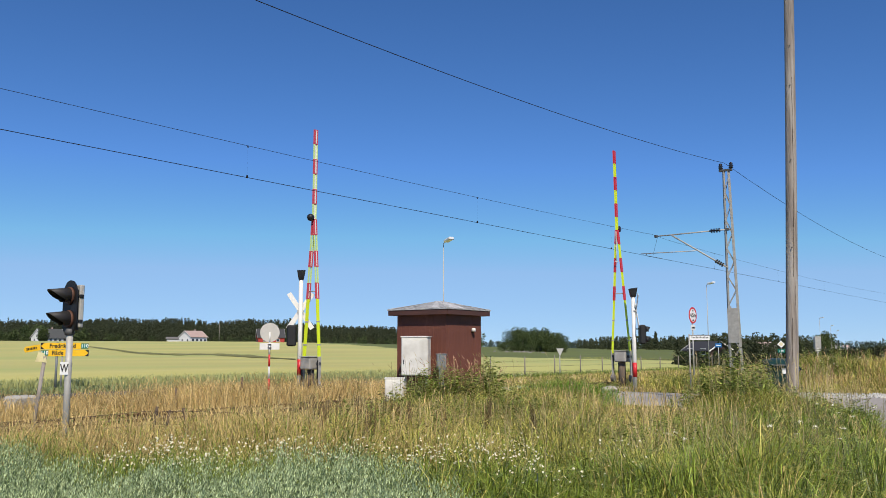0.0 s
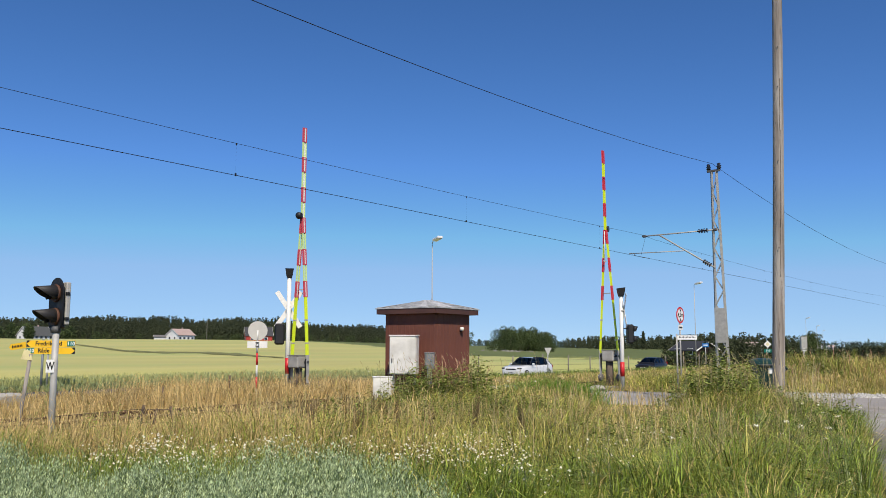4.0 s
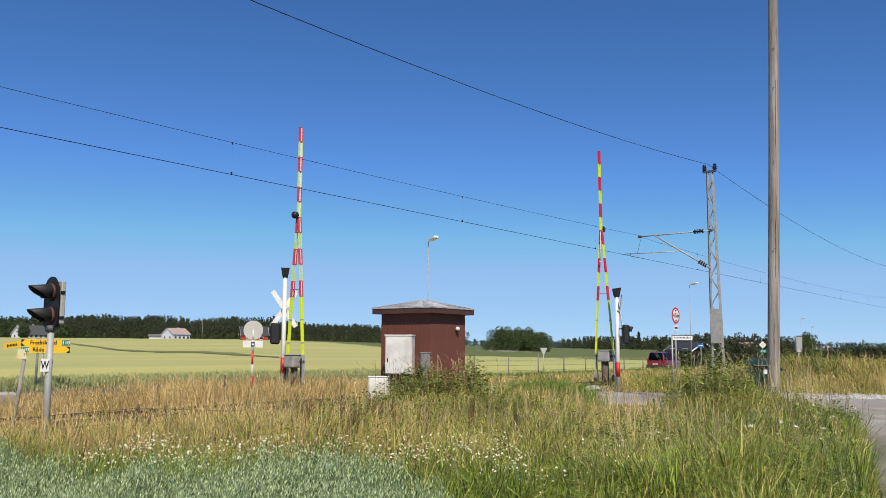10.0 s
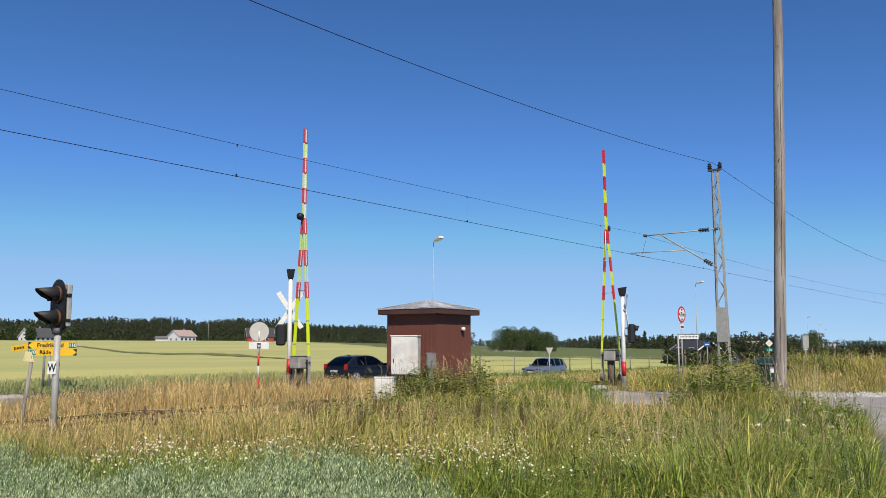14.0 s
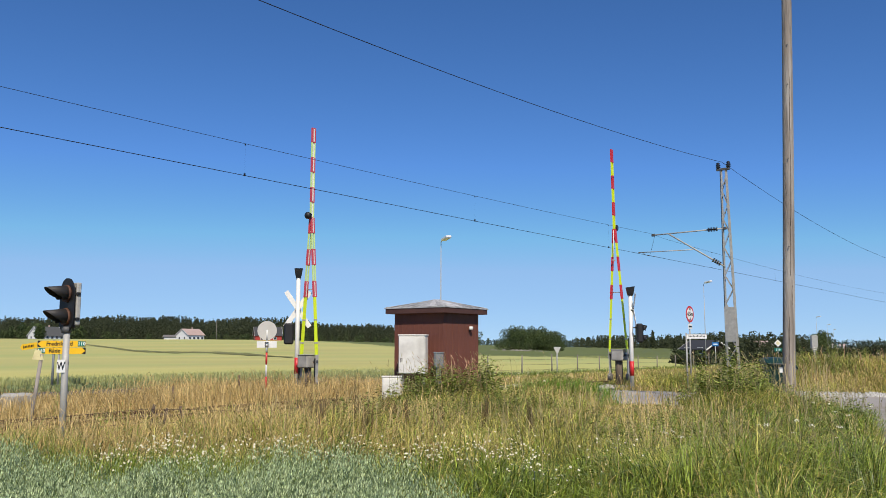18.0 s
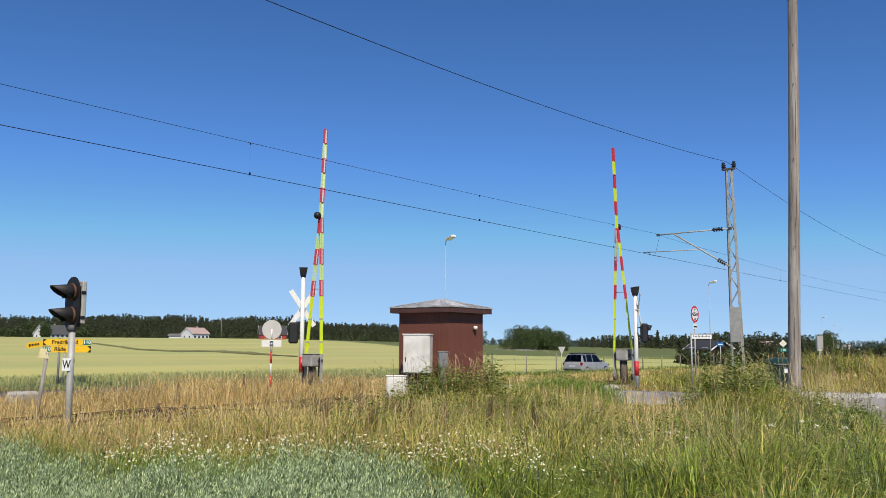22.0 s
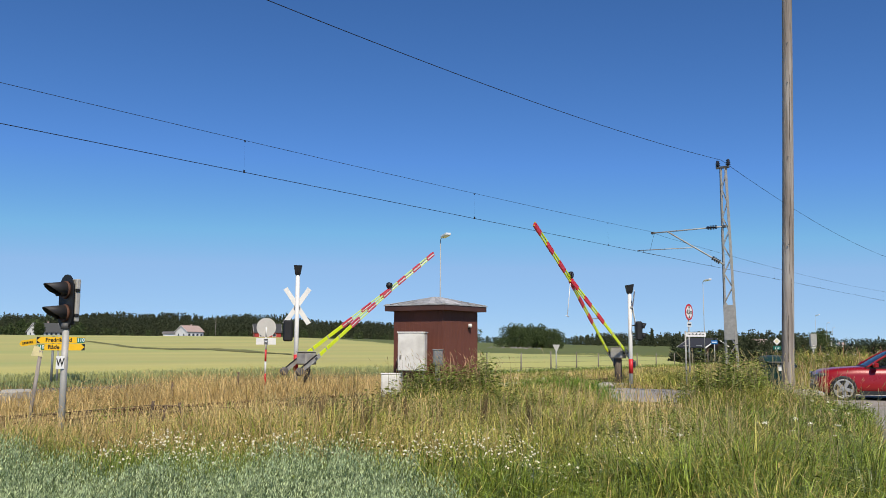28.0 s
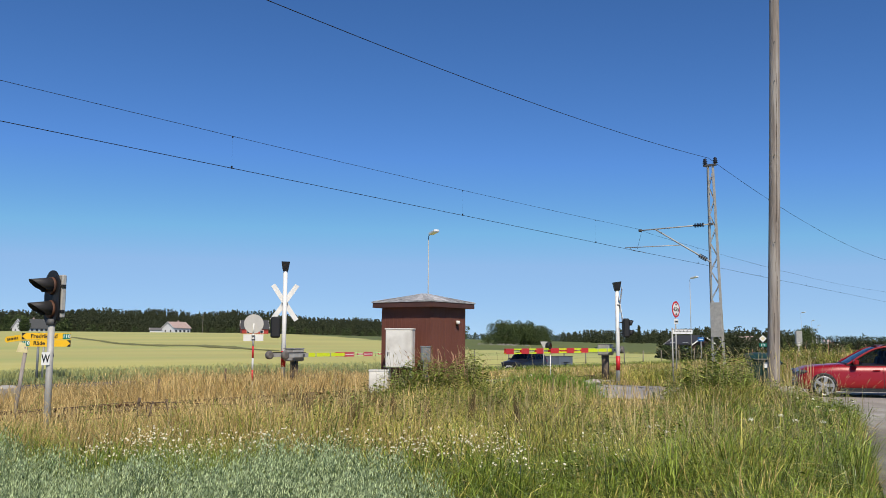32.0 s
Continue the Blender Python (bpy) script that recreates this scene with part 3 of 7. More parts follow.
            part("stripe_back", bar(B(), (u + 0.03, -0.031, 0), (v - 0.03, -0.031, 0), 0.006, 0.052 if paled else 0.036), M_WHITE, boom, "white strip on the back")
        u, k = v, k + 1
    lamp = part("boom_lamp", lathe(B(), [(0.11, 0), (0.12, 0.05), (0.09, 0.15), (0.03, 0.17)], 16, pose(join + 0.05, 0, 0.17, 90) @ pose(0, 0, -0.06)), M_BLACK, boom, "black hooded warning lamp")
    part("lens", lathe(B(), [(0.08, -0.075), (0.085, -0.062)], 16, pose(join + 0.05, 0, 0.17, 90)), M_LENS, lamp)
    return t, boom


barrier_far, boom_far = barrier(19.36, 20.73, 1.10, 1.0, "grey crossing barrier machine with a sunlit red and yellow boom", 1.2, True)
barrier_near, boom_near = barrier(29.31, 14.61, 1.28, 184.4, "grey crossing barrier machine with a red and yellow boom", 1.25)


def drop_leg(parent):
    """The hinged end prop of a boom, which hangs plumb while the boom turns."""
    bm = B()
    rod(bm, (0, 0, 0), (0, 0, -1.15), 0.014)
    rod(bm, (-0.12, 0, -1.15), (0.12, 0, -1.15), 0.016)
    leg = part("drop_leg", bm, M_WHITE, parent, "thin white hanging prop")
    return leg


leg_near = drop_leg(boom_near)


# ---- road signal posts with cross boards ----
def signal_post(x, y, h, turn, label, hx, hy, red_lo, cross_z, deep=0.14, hood=0.26, face=0.0, hz=-0.82):
    t = thing("crossing_signal_post", label, "signal post", pose(x, y, 0, 0, 0, turn), "signal posts of the level crossing")
    part("pole", rod(B(), (0, 0, 0), (0, 0, h - 0.3), 0.075, 0.07, 14), M_WHITE, t)
    part("red_band", rod(B(), (0, 0, red_lo), (0, 0, red_lo + 0.52), 0.079, 0.079, 14), M_RED, t)
    # bell lamp on top
    bm = B()
    r = [(-0.13, -0.13), (0.13, -0.13), (0.13, 0.13), (-0.13, 0.13)]
    lo = [bm.verts.new((x1 * 0.62, y1 * 0.62, h - 0.34)) for x1, y1 in r]
    mid = [bm.verts.new((x1 * 0.8, y1 * 0.8, h - 0.25)) for x1, y1 in r]
    hi = [bm.verts.new((x1 * 1.08, y1 * 1.08, h - (0.0 if y1 < 0 else 0.04))) for x1, y1 in r]
    for a, b in ((lo, mid), (mid, hi)):
        for i in range(4):
            bm.faces.new((a[i], a[(i + 1) % 4], b[(i + 1) % 4], b[i]))
    bm.faces.new(hi)
    bm.faces.new(lo[::-1])
    part("bell_housing", bm, M_BLACK, t, "black bell housing")
    # St Andrew's cross
    for a in (-56, 56):
        bm = box(B(), (0, -0.10, 0), (0.16, 0.012, 1.42), pose(0, 0, cross_z, 0, a - 90 if a > 0 else a + 90, 0), 0.002)
        part("cross_board", bm, M_WHITE, t, "white cross board")
    part("clamp", box(B(), (0, -0.05, cross_z), (0.2, 0.12, 0.06), bev=0.01), M_GALV, t)
    # two-lamp road signal with hoods
    head = part("signal_head", box(B(), (0, 0, 0), (0.32, deep, 0.70), bev=0.05), M_BLACK, t, "black two-lamp signal head", at=pose(hx, hy, cross_z + hz, 0, 0, face))
    for z in (0.17, -0.19):
        bm = B()
        for k in range(12):
            q = []
            for a, l in ((k, 0), (k + 1, 0), (k + 1, hood), (k, hood)):
                th = math.radians(-25 + 230 * a / 12)
                q.append(bm.verts.new((0.135 * math.cos(th), -deep / 2 - l * (0.5 + 0.5 * max(0, math.sin(th))), z + 0.135 * math.sin(th) - 0.15 * l)))
            bm.faces.new(q)
        bmesh.ops.remove_doubles(bm, verts=bm.verts, dist=0.001)
        part("hood", bm, M_BLACK, head, smooth=True).modifiers.new("t", "SOLIDIFY").thickness = 0.012
        part("lens", lathe(B(), [(0.1, 0), (0.1, 0.02)], 16, pose(0, -deep / 2, z, 90)), M_LENS, head)
    for z in (0.2, -0.2):
        part("arm", bar(B(), (0, -0.02, cross_z + hz + z), (hx, hy, cross_z + hz + z), 0.03, 0.04), M_BLACK, t)
    return t


signal_post(19.33, 21.27, 4.2, 138, "white crossing signal post with a white cross board", 0.28, -0.02, 0.70, 2.82)
signal_post(28.87, 13.87, 3.80, 38, "white and red crossing signal post with a cross board", 0.03, -0.31, 0.55, 2.95, 0.24, 0.17, 1.0, -0.86)


def LD(lat, dep):
    """From metres to the right of and before the standing place to world x, y."""
    return 0.624 * lat + 0.781 * dep, -0.781 * lat + 0.624 * dep


def gzf(x, y):
    return float(gz(x, y))


# ---- railway signal for trains, beside the track ----
M_HOOD = mat("warm_black_hood", (0.030, 0.027, 0.026), 0.6, 0, 0.3, 5.0, 0.12)


def track_signal():
    t = thing("track_signal", "black two-lamp railway signal with long hoods on a grey post", "signal", pose(7.0, 13.08, 0, 0, 0, -90))
    part("post", rod(B(), (0.03, 0, -0.1), (0.012, 0, 1.86), 0.052, 0.050, 14), M_GALV, t)
    part("collar", rod(B(), (0, 0, 1.80), (0, 0, 1.90), 0.075, 0.075, 14), M_DARKGREY, t)
    part("clamp_band", rod(B(), (0, 0, 1.30), (0, 0, 1.36), 0.064, 0.064, 14), M_DARKGREY, t)
    out = [(x - 0.045, z + 2.235) for x, z in [(0.215 * math.cos(a), 0.2 * (1 if math.sin(a) > 0 else -1) + 0.24 * math.sin(a)) for a in [k * math.tau / 32 for k in range(32)]]]
    board = part("backboard", plate(B(), out, 0.02), M_BLACK, t, "oval black backboard")
    part("lamp_case", box(B(), (-0.045, 0.055, 2.2), (0.30, 0.09, 0.66), bev=0.02), M_BLACK, t)
    back = part("rear_case", box(B(), (-0.02, 0.105, 2.26), (0.34, 0.075, 0.68), bev=0.015), M_GALV, t, "grey metal rear case")
    for z in (2.02, 2.42):
        part("hinge", box(B(), (0.145, 0.09, z), (0.05, 0.06, 0.05), bev=0.008), M_BLACK, back)
    for z in (2.425, 2.055):
        bm = B()
        n, L = 14, 0.37
        for k in range(n):
            q = []
            for a, l in ((k, 0), (k + 1, 0), (k + 1, 1), (k, 1)):
                th = math.radians(-38 + 256 * a / n)
                r = 0.135 - 0.015 * l
                reach = L * (0.32 + 0.68 * max(0.0, (math.sin(th) + 0.35) / 1.35) ** 0.7)
                q.append(bm.verts.new((r * math.cos(th) - 0.03, -reach * l, z + r * math.sin(th) - 0.03 * l)))
            bm.faces.new(q)
        bmesh.ops.remove_doubles(bm, verts=bm.verts, dist=0.001)
        hood = part("hood", bm, M_HOOD, board, "long warm black lamp hood", True)
        hood.modifiers.new("t", "SOLIDIFY").thickness = 0.006
        part("lens", lathe(B(), [(0.10, -0.01), (0.10, 0.015)], 18, pose(-0.03, -0.0, z, 90)), M_RUST, board, "dull brown unlit lens")
        part("rusty_ring", lathe(B(), [(0.137, 0.0), (0.142, 0.01), (0.139, 0.035), (0.133, 0.04)], 22, pose(-0.03, 0.0, z, 90)), M_RUST, board, "flaking rusty ring")
    plate_w = part("letter_plate", plate(B(), [(-0.06, -0.10), (0.06, -0.10), (0.06, 0.10), (-0.06, 0.10)], 0.004, pose(0, 0, 0)), M_SIGNWHITE, t, "white plate with a black W",
                   at=pose(0.046, -0.084, 1.28, 0, 0, 62))
    lettering("W", 0.175, M_SIGNBLACK, plate_w, pose(0, -0.003, -0.005), squeeze=0.62)
    return t


track_signal()

# leaning marker post
t = thing("marker_post", "leaning grey steel post with a small pale yellow plate", "post", pose(7.46, 15.05, 0))
part("post", rod(B(), (0, 0.04, -0.1), (0.05, -0.22, 1.45), 0.032, 0.032, 10), M_OLDPOLE, t)
part("plate", plate(B(), [(-0.11, 0), (0.10, -0.02), (0.04, 0.15), (-0.06, 0.17)], 0.006, pose(0.0, -0.2, 1.36, 0, 0, -52)), mat("faded_yellow_sheet", (0.75, 0.66, 0.35), 0.6), t, "faded yellow plate")

# ---- direction signs beyond the main road ----
def way_sign():
    t = thing("direction_signs", "yellow arrow road signs with green route numbers on two posts", "road sign", pose(21.07, 39.74, -0.99, 0, 0, -48) @ Matrix.Scale(1.28, 4))
    for x, r, post_m in ((-0.30, 0.045, M_METER), (-0.10, 0.035, M_GALV)):
        part("post", rod(B(), (x, 0.06, 0.4), (x, 0.06, 2.25), r, r, 10), post_m, t)
    for z, way, word in ((2.09, -1, "Fredrikstad"), (1.83, 1, "Råde")):
        w = 0.88
        o = [(-w, -0.12), (w, -0.12), (w, 0.12), (-w, 0.12)]
        s = part("arrow_board", plate(B(), o, 0.02, pose(0, 0, z)), M_SIGNYELLOW, t, "yellow arrow board")
        # black corners cut the arrow's point
        for sg in (-1, 1):
            part("black_corner", plate(B(), [(way * w, 0), (way * w, sg * 0.12), (way * (w - 0.14), sg * 0.12)], 0.024, pose(0, -0.003, z)), M_SIGNBLACK, s)
        gx = -way * (w - 0.15)
        g = part("route_field", plate(B(), [(gx - 0.14, -0.10), (gx + 0.14, -0.10), (gx + 0.14, 0.10), (gx - 0.14, 0.10)], 0.004, pose(0, -0.005, z)), M_SIGNGREEN, s, "green route number field")
        lettering("110", 0.19, M_SIGNWHITE, g, pose(gx, -0.008, z))
        lettering(word, 0.21, M_SIGNBLACK, s, pose(-0.08 if way < 0 else -0.25, -0.004, z), squeeze=1.0)
    side = part("arrow_board", plate(B(), [(-0.38, -0.11), (0.34, -0.11), (0.34, 0.11), (-0.38, 0.11), (-0.47, 0)], 0.02, pose(-1.16, 0, 2.0, 0, -7, -25)), M_SIGNYELLOW, t, "yellow arrow board")
    for i in range(7):
        part("bar", box(B(), (-0.28 + i * 0.075, -0.013, 0.0), (0.045, 0.006, 0.075 if i else 0.11), pose(-1.16, 0, 2.0, 0, -7, -25)), M_SIGNBLACK, side)
    return t


way_sign()

# concrete block by the road
t = thing("concrete_block", "pale concrete block beside the main road", "block", pose(9.75, 20.3, gzf(9.75, 20.3), 0, 0, 8))
part("block", box(B(), (0, 0, 0.24), (0.62, 0.45, 0.50), bev=0.06), M_CONCRETE, t)
t = thing("road_barrier_beam", "weathered timber beam lying along the road verge", "beam", pose(6.2, 20.35, gzf(6.2, 20.35)))
part("beam", box(B(), (0, 0, 0.33), (5.6, 0.16, 0.14), bev=0.02), M_OLDPOLE, t)
for x in (-2.4, 0, 2.4):
    part("foot", box(B(), (x, 0, 0.13), (0.2, 0.2, 0.28), bev=0.01), M_CONCRETE, t)

# ---- round sign seen from behind ----
t = thing("round_sign", "round sign with pale grey back on a red and white post", "sign", pose(16.2, 19.1, 0, 0, 0, -42))
for i in range(5):
    z0 = 0.05 + i * 0.34
    part("post_band", rod(B(), (0, 0, z0), (0, 0, z0 + 0.34), 0.028, 0.028, 10), M_WHITE if i % 2 == 0 else M_RED, t)
part("post_top", rod(B(), (0, 0, 1.75), (0, 0, 2.05), 0.022, 0.022, 8), M_WHITE, t)
part("disc", plate(B(), disc(0.275), 0.012, pose(0, 0.03, 2.04)), M_DISCBACK, t, "pale grey round sheet")
part("under_plate", plate(B(), [(-0.28, -0.095), (0.28, -0.095), (0.28, 0.095), (-0.28, 0.095)], 0.008, pose(0, 0.03, 1.645)), M_WHITE, t)
for z in (1.70, 1.60):
    part("clamp", box(B(), (0, -0.01, z), (0.10, 0.08, 0.03)), M_DARKGREY, t)

# ---- catenary ----
MX, MY, MH = 38.15, 13.42, 9.63


def lattice_mast():
    t = thing("catenary_mast", "grey steel lattice mast carrying the overhead line", "mast", pose(MX, MY, 0, -0.62, -0.48, 0))
    wid = lambda z: 0.25 - 0.155 * z / MH
    for s in (-1, 1):
        for e in (-1, 1):
            bm = bar(B(), (e * 0.055, s * wid(0), 0), (e * 0.055, s * wid(MH), MH), 0.05, 0.012)
            part("leg", bm, M_GALV, t)
        part("leg_web", bar(B(), (0, s * (wid(0) + 0.02), 0), (0, s * (wid(MH) + 0.02), MH), 0.012, 0.12), M_GALV, t)
    n = 14
    for i in range(n):
        z0, z1 = 0.3 + i * (MH - 0.6) / n, 0.3 + (i + 1) * (MH - 0.6) / n
        for e in (-1, 1):
            a, b = (wid(z0), -wid(z1)) if i % 2 else (-wid(z0), wid(z1))
            part("lacing", bar(B(), (e * 0.06, a, z0), (e * 0.06, b, z1), 0.01, 0.03), M_GALV, t)
    part("panel", box(B(), (-0.09, 0.0, 2.6), (0.02, 0.50, 1.55), bev=0.004), M_GALV, t, "dull grey metal sheet on the mast")
    part("base_block", box(B(), (0, 0, 0.05), (0.7, 1.2, 0.3), bev=0.03), M_CONCRETE, t)
    part("top_beam", box(B(), (0, 0.02, MH + 0.05), (0.12, 0.60, 0.10), bev=0.01), M_DARKGREY, t)
    for y in (-0.24, 0.24):
        part("insulator", lathe(B(), [(0.05, 0), (0.12, 0.04), (0.06, 0.09), (0.12, 0.13), (0.06, 0.18), (0.09, 0.23), (0.04, 0.28)], 14, pose(0, y, MH + 0.11)), M_INSUL, t, "dark porcelain insulator")
    # cantilever over the track, set square to the leaning mast
    up = t.matrix_basis.inverted()
    at_ = lambda y, z, x=MX - 0.5: tuple(up @ Vector((x, y, z)))
    top_a, top_b = at_(13.55, 6.95, MX - 0.1), at_(16.90, 6.85)
    part("top_tube", rod(B(), top_a, top_b, 0.03), M_GALV, t)
    low, j = at_(13.60, 5.20, MX - 0.1), tuple(Vector(top_a).lerp(Vector(top_b), 0.77))
    part("diagonal_tube", rod(B(), low, j, 0.036), M_GALV, t)
    for a, b, f0, f1 in ((top_a, top_b, 0.10, 0.24), (low, j, 0.08, 0.22)):
        p = [Vector(a).lerp(Vector(b), f0 + (f1 - f0) * k / 4) for k in range(5)]
        bm = B()
        for u, v in zip(p, p[1:]):
            rod(bm, u, u.lerp(v, 0.4), 0.10, 0.10, 12)
            rod(bm, u.lerp(v, 0.4), v, 0.035, 0.035, 8)
        part("insulator", bm, M_INSUL, t, "ribbed dark insulator")
    for f in (0.0, 0.98):
        c = Vector(top_a).lerp(Vector(top_b), f)
        part("end_clamp", box(B(), tuple(c), (0.12, 0.16, 0.12), bev=0.02), M_DARKGREY, t)
    part("register_tube", rod(B(), at_(14.90, 6.03), at_(17.62, 6.07), 0.022), M_GALV, t)
    part("steady_arm", pipe(B(), [at_(17.35, 6.06), at_(17.30, 5.95), at_(16.60, 5.78)], 0.016), M_DARKGREY, t)
    part("hanger_wire", rod(B(), at_(17.0, 5.98), at_(16.75, 6.84), 0.006), M_WIRE, t)
    return t


lattice_mast()


def line(name, label, f, xs, r=0.011):
    part_ = part(name, pipe(B(), [f(x) for x in xs], r, 5), M_WIRE)
    return tagged(part_, label, "wire")


line("contact_wire", "dark contact wire of the overhead line", lambda x: (x, TY - 0.0, 5.83), np.linspace(-22, 98, 40), 0.0085)
line("messenger_wire", "dark messenger wire above the contact wire", lambda x: (x, TY, 6.635 + 0.00034 * (x - 10) ** 2 if x < 37.3 else 6.50 + 0.00038 * (x - 67) ** 2), np.linspace(-22, 98, 80), 0.006)
for x in (-6.2, 3.6, 13.4, 23.2, 33.0, 45, 56, 67, 78, 89):
    zt = 6.635 + 0.00034 * (x - 10) ** 2 if x < 37.3 else 6.50 + 0.00038 * (x - 67) ** 2
    o = part("dropper", pipe(B(), [(x, TY, 5.83), (x, TY, zt)], 0.0009, 4), M_WIRE)
    part("clip", box(B(), (x, TY, 5.85), (0.04, 0.025, 0.07)), M_WIRE, o)
    part("clip", box(B(), (x, TY, zt - 0.02), (0.03, 0.02, 0.05)), M_WIRE, o)
    tagged(o, "thin dropper between messenger and contact wire", "wire", "droppers of the overhead line")
line("feeder_wire", "black feeder wire on top of the mast", lambda x: (x, MY + 0.20, 8.805 + 0.001485 * (x - 9.3) ** 2), np.linspace(-20, MX, 50), 0.010)
line("feeder_wire", "black feeder wire on top of the mast", lambda x: (x, MY + 0.20, 8.55 + 0.0013 * (x - 72) ** 2), np.linspace(MX, 106, 40), 0.010)

# ---- wooden pole, bins ----
def wood_pole():
    t = thing("wooden_pole", "tall grey weathered wooden line pole beside the side road", "pole", pose(21.22, 6.16, 0))
    bm = B()
    n, seg = 26, 16
    top = Vector((0.12, -0.34, 11.2))
    rings = []
    for i in range(n + 1):
        f = i / n
        c = Vector((0, 0, -0.2)).lerp(top, f) + Vector((0.02 * math.sin(f * 5), 0.02 * math.cos(f * 4), 0))
        r = 0.148 - 0.035 * f
        rings.append([bm.verts.new(c + Vector(((r + 0.003 * math.sin(7 * k + i)) * math.cos(k * math.tau / seg), r * math.sin(k * math.tau / seg), 0))) for k in range(seg)])
    for a, b in zip(rings, rings[1:]):
        for k in range(seg):
            bm.faces.new((a[k], a[(k + 1) % seg], b[(k + 1) % seg], b[k])).smooth = True
    bm.faces.new(rings[-1])
    part("shaft", bm, M_OLDPOLE, t)
    # long drying cracks
    for z0, z1, turn in ((3.3, 4.7, 3.72), (4.5, 6.9, 3.80), (6.6, 8.2, 3.74), (1.2, 2.3, 3.5), (2.6, 3.2, 4.0)):
        ring = []
        for k in range(9):
            z = z0 + (z1 - z0) * k / 8
            f = (z + 0.2) / 11.4
            c = Vector((0, 0, -0.2)).lerp(top, f) + Vector((0.02 * math.sin(f * 5), 0.02 * math.cos(f * 4), 0))
            a = turn + 0.035 * math.sin(k * 1.9 + z0)
            ring.append(c + Vector((math.cos(a), math.sin(a), 0)) * (0.1455 - 0.035 * f))
        part("crack", pipe(B(), ring, 0.0065, 5), M_CRACK, t, "long dark drying crack")
    for z in (4.0, 6.15, 8.0, 9.0):
        c = Vector((0, 0, 0)).lerp(top, z / 11.2)
        part("step_bolt", rod(B(), c + Vector((-0.13, -0.05, 0)), c + Vector((-0.165, -0.07, 0)), 0.012), M_DARKGREY, t)
    return t


wood_pole()
M_BIN = mat("dark_green_plastic", (0.010, 0.042, 0.034), 0.4, 0, 0.2, 3.0, 0.05)


def wheelie_bin(m, label, lid_open):
    t = thing("wheelie_bin", label, "bin", m, "bins by the side road")
    bm = B()
    lo = [(-0.19, -0.22), (0.19, -0.22), (0.19, 0.2), (-0.19, 0.2)]
    hi = [(-0.25, -0.30), (0.25, -0.30), (0.25, 0.27), (-0.25, 0.27)]
    a = [bm.verts.new((x, y, 0.08)) for x, y in lo]
    b = [bm.verts.new((x, y, 0.95)) for x, y in hi]
    for i in range(4):
        bm.faces.new((a[i], a[(i + 1) % 4], b[(i + 1) % 4], b[i]))
    bm.faces.new(a[::-1])
    bm.faces.new(b)
    bmesh.ops.bevel(bm, geom=bm.edges[:], offset=0.02, segments=2, affect="EDGES")
    part("body", bm, M_BIN, t)
    part("rim", box(B(), (0, -0.015, 0.95), (0.56, 0.63, 0.05), bev=0.015), M_BIN, t)
    bm = B()
    prev = None
    for k in range(9):
        v = k / 8
        row = [bm.verts.new((u * 0.30, -0.36 + 0.66 * v, 0.10 * math.sin(math.pi * min(1, v * 0.85 + 0.05)) + 0.03 * (1 - u * u))) for u in (-1, -0.9, -0.45, 0, 0.45, 0.9, 1)]
        row += [bm.verts.new((u * 0.30, -0.36 + 0.66 * v, -0.035)) for u in (1, -1)]
        if prev:
            for i in range(9):
                bm.faces.new((prev[i], prev[(i + 1) % 9], row[(i + 1) % 9], row[i]))
        prev = row
    part("lid", bm, M_BIN, t, at=pose(0, 0, 0.985, lid_open))
    for x in (-0.13, 0.0, 0.13):
        part("rib", box(B(), (0, 0, 0), (0.03, 0.012, 0.62), pose(x, -0.275, 0.55, 5), 0.004), M_BIN, t)
    # grey lip imitates the glint along the lid's edge
    part("rim_lip", box(B(), (0, -0.335, 0.955), (0.50, 0.02, 0.035), bev=0.006), M_GREY, t, "pale front lip that stands for the lid's glint")
    part("handle", rod(B(), (-0.22, 0.31, 0.96), (0.22, 0.31, 0.96), 0.018), M_BLACK, t)
    part("sticker", box(B(), (0.05, -0.292, 0.80), (0.12, 0.004, 0.14)), M_SIGNWHITE, t, "small white sticker")
    for x in (-0.22, 0.22):
        part("wheel", lathe(B(), [(0.03, -0.025), (0.1, -0.025), (0.1, 0.025), (0.03, 0.025)], 14, pose(x, 0.2, 0.1, 0, 90)), M_BLACK, t)
    return t


wheelie_bin(pose(*LD(8.74, 22.0), 0.22, 0, 0, -56), "dark green plastic wheelie bin among tall weeds", 9)
wheelie_bin(pose(*LD(9.45, 23.3), 0.06, 0, 0, -50), "dark green plastic wheelie bin with a white sticker", 2)


# ---- signs by the crossing road ----
def post_sign(name, label, x, y, turn, h, r=0.03, z=None, size=1.0, foot=0.0):
    t = thing(name, label, "road sign", pose(x, y, gzf(x, y) if z is None else z, 0, 0, turn) @ Matrix.Scale(size, 4))
    part("post", rod(B(), (0, 0.03, foot), (0, 0.03, h), r, r, 10), M_GALV, t)
    return t


t = post_sign("street_name_sign", "white street name sign on a grey post in grass", 30.05, 12.25, -52, 2.1)
s = part("name_board", plate(B(), [(0.02, 1.89), (0.74, 1.89), (0.74, 2.05), (0.02, 2.05)], 0.012), M_SIGNWHITE, t)
for i in range(12):
    part("bar", box(B(), (0.09 + i * 0.052, -0.003, 1.975 + 0.008 * (i % 3 == 0)), (0.030, 0.004, 0.05 + 0.016 * (i % 3 == 0))), M_DARKGREY, s)
part("frame", bar(B(), (0.0, 0.006, 2.06), (0.76, 0.006, 2.06), 0.02, 0.02), M_SIGNBLACK, s)

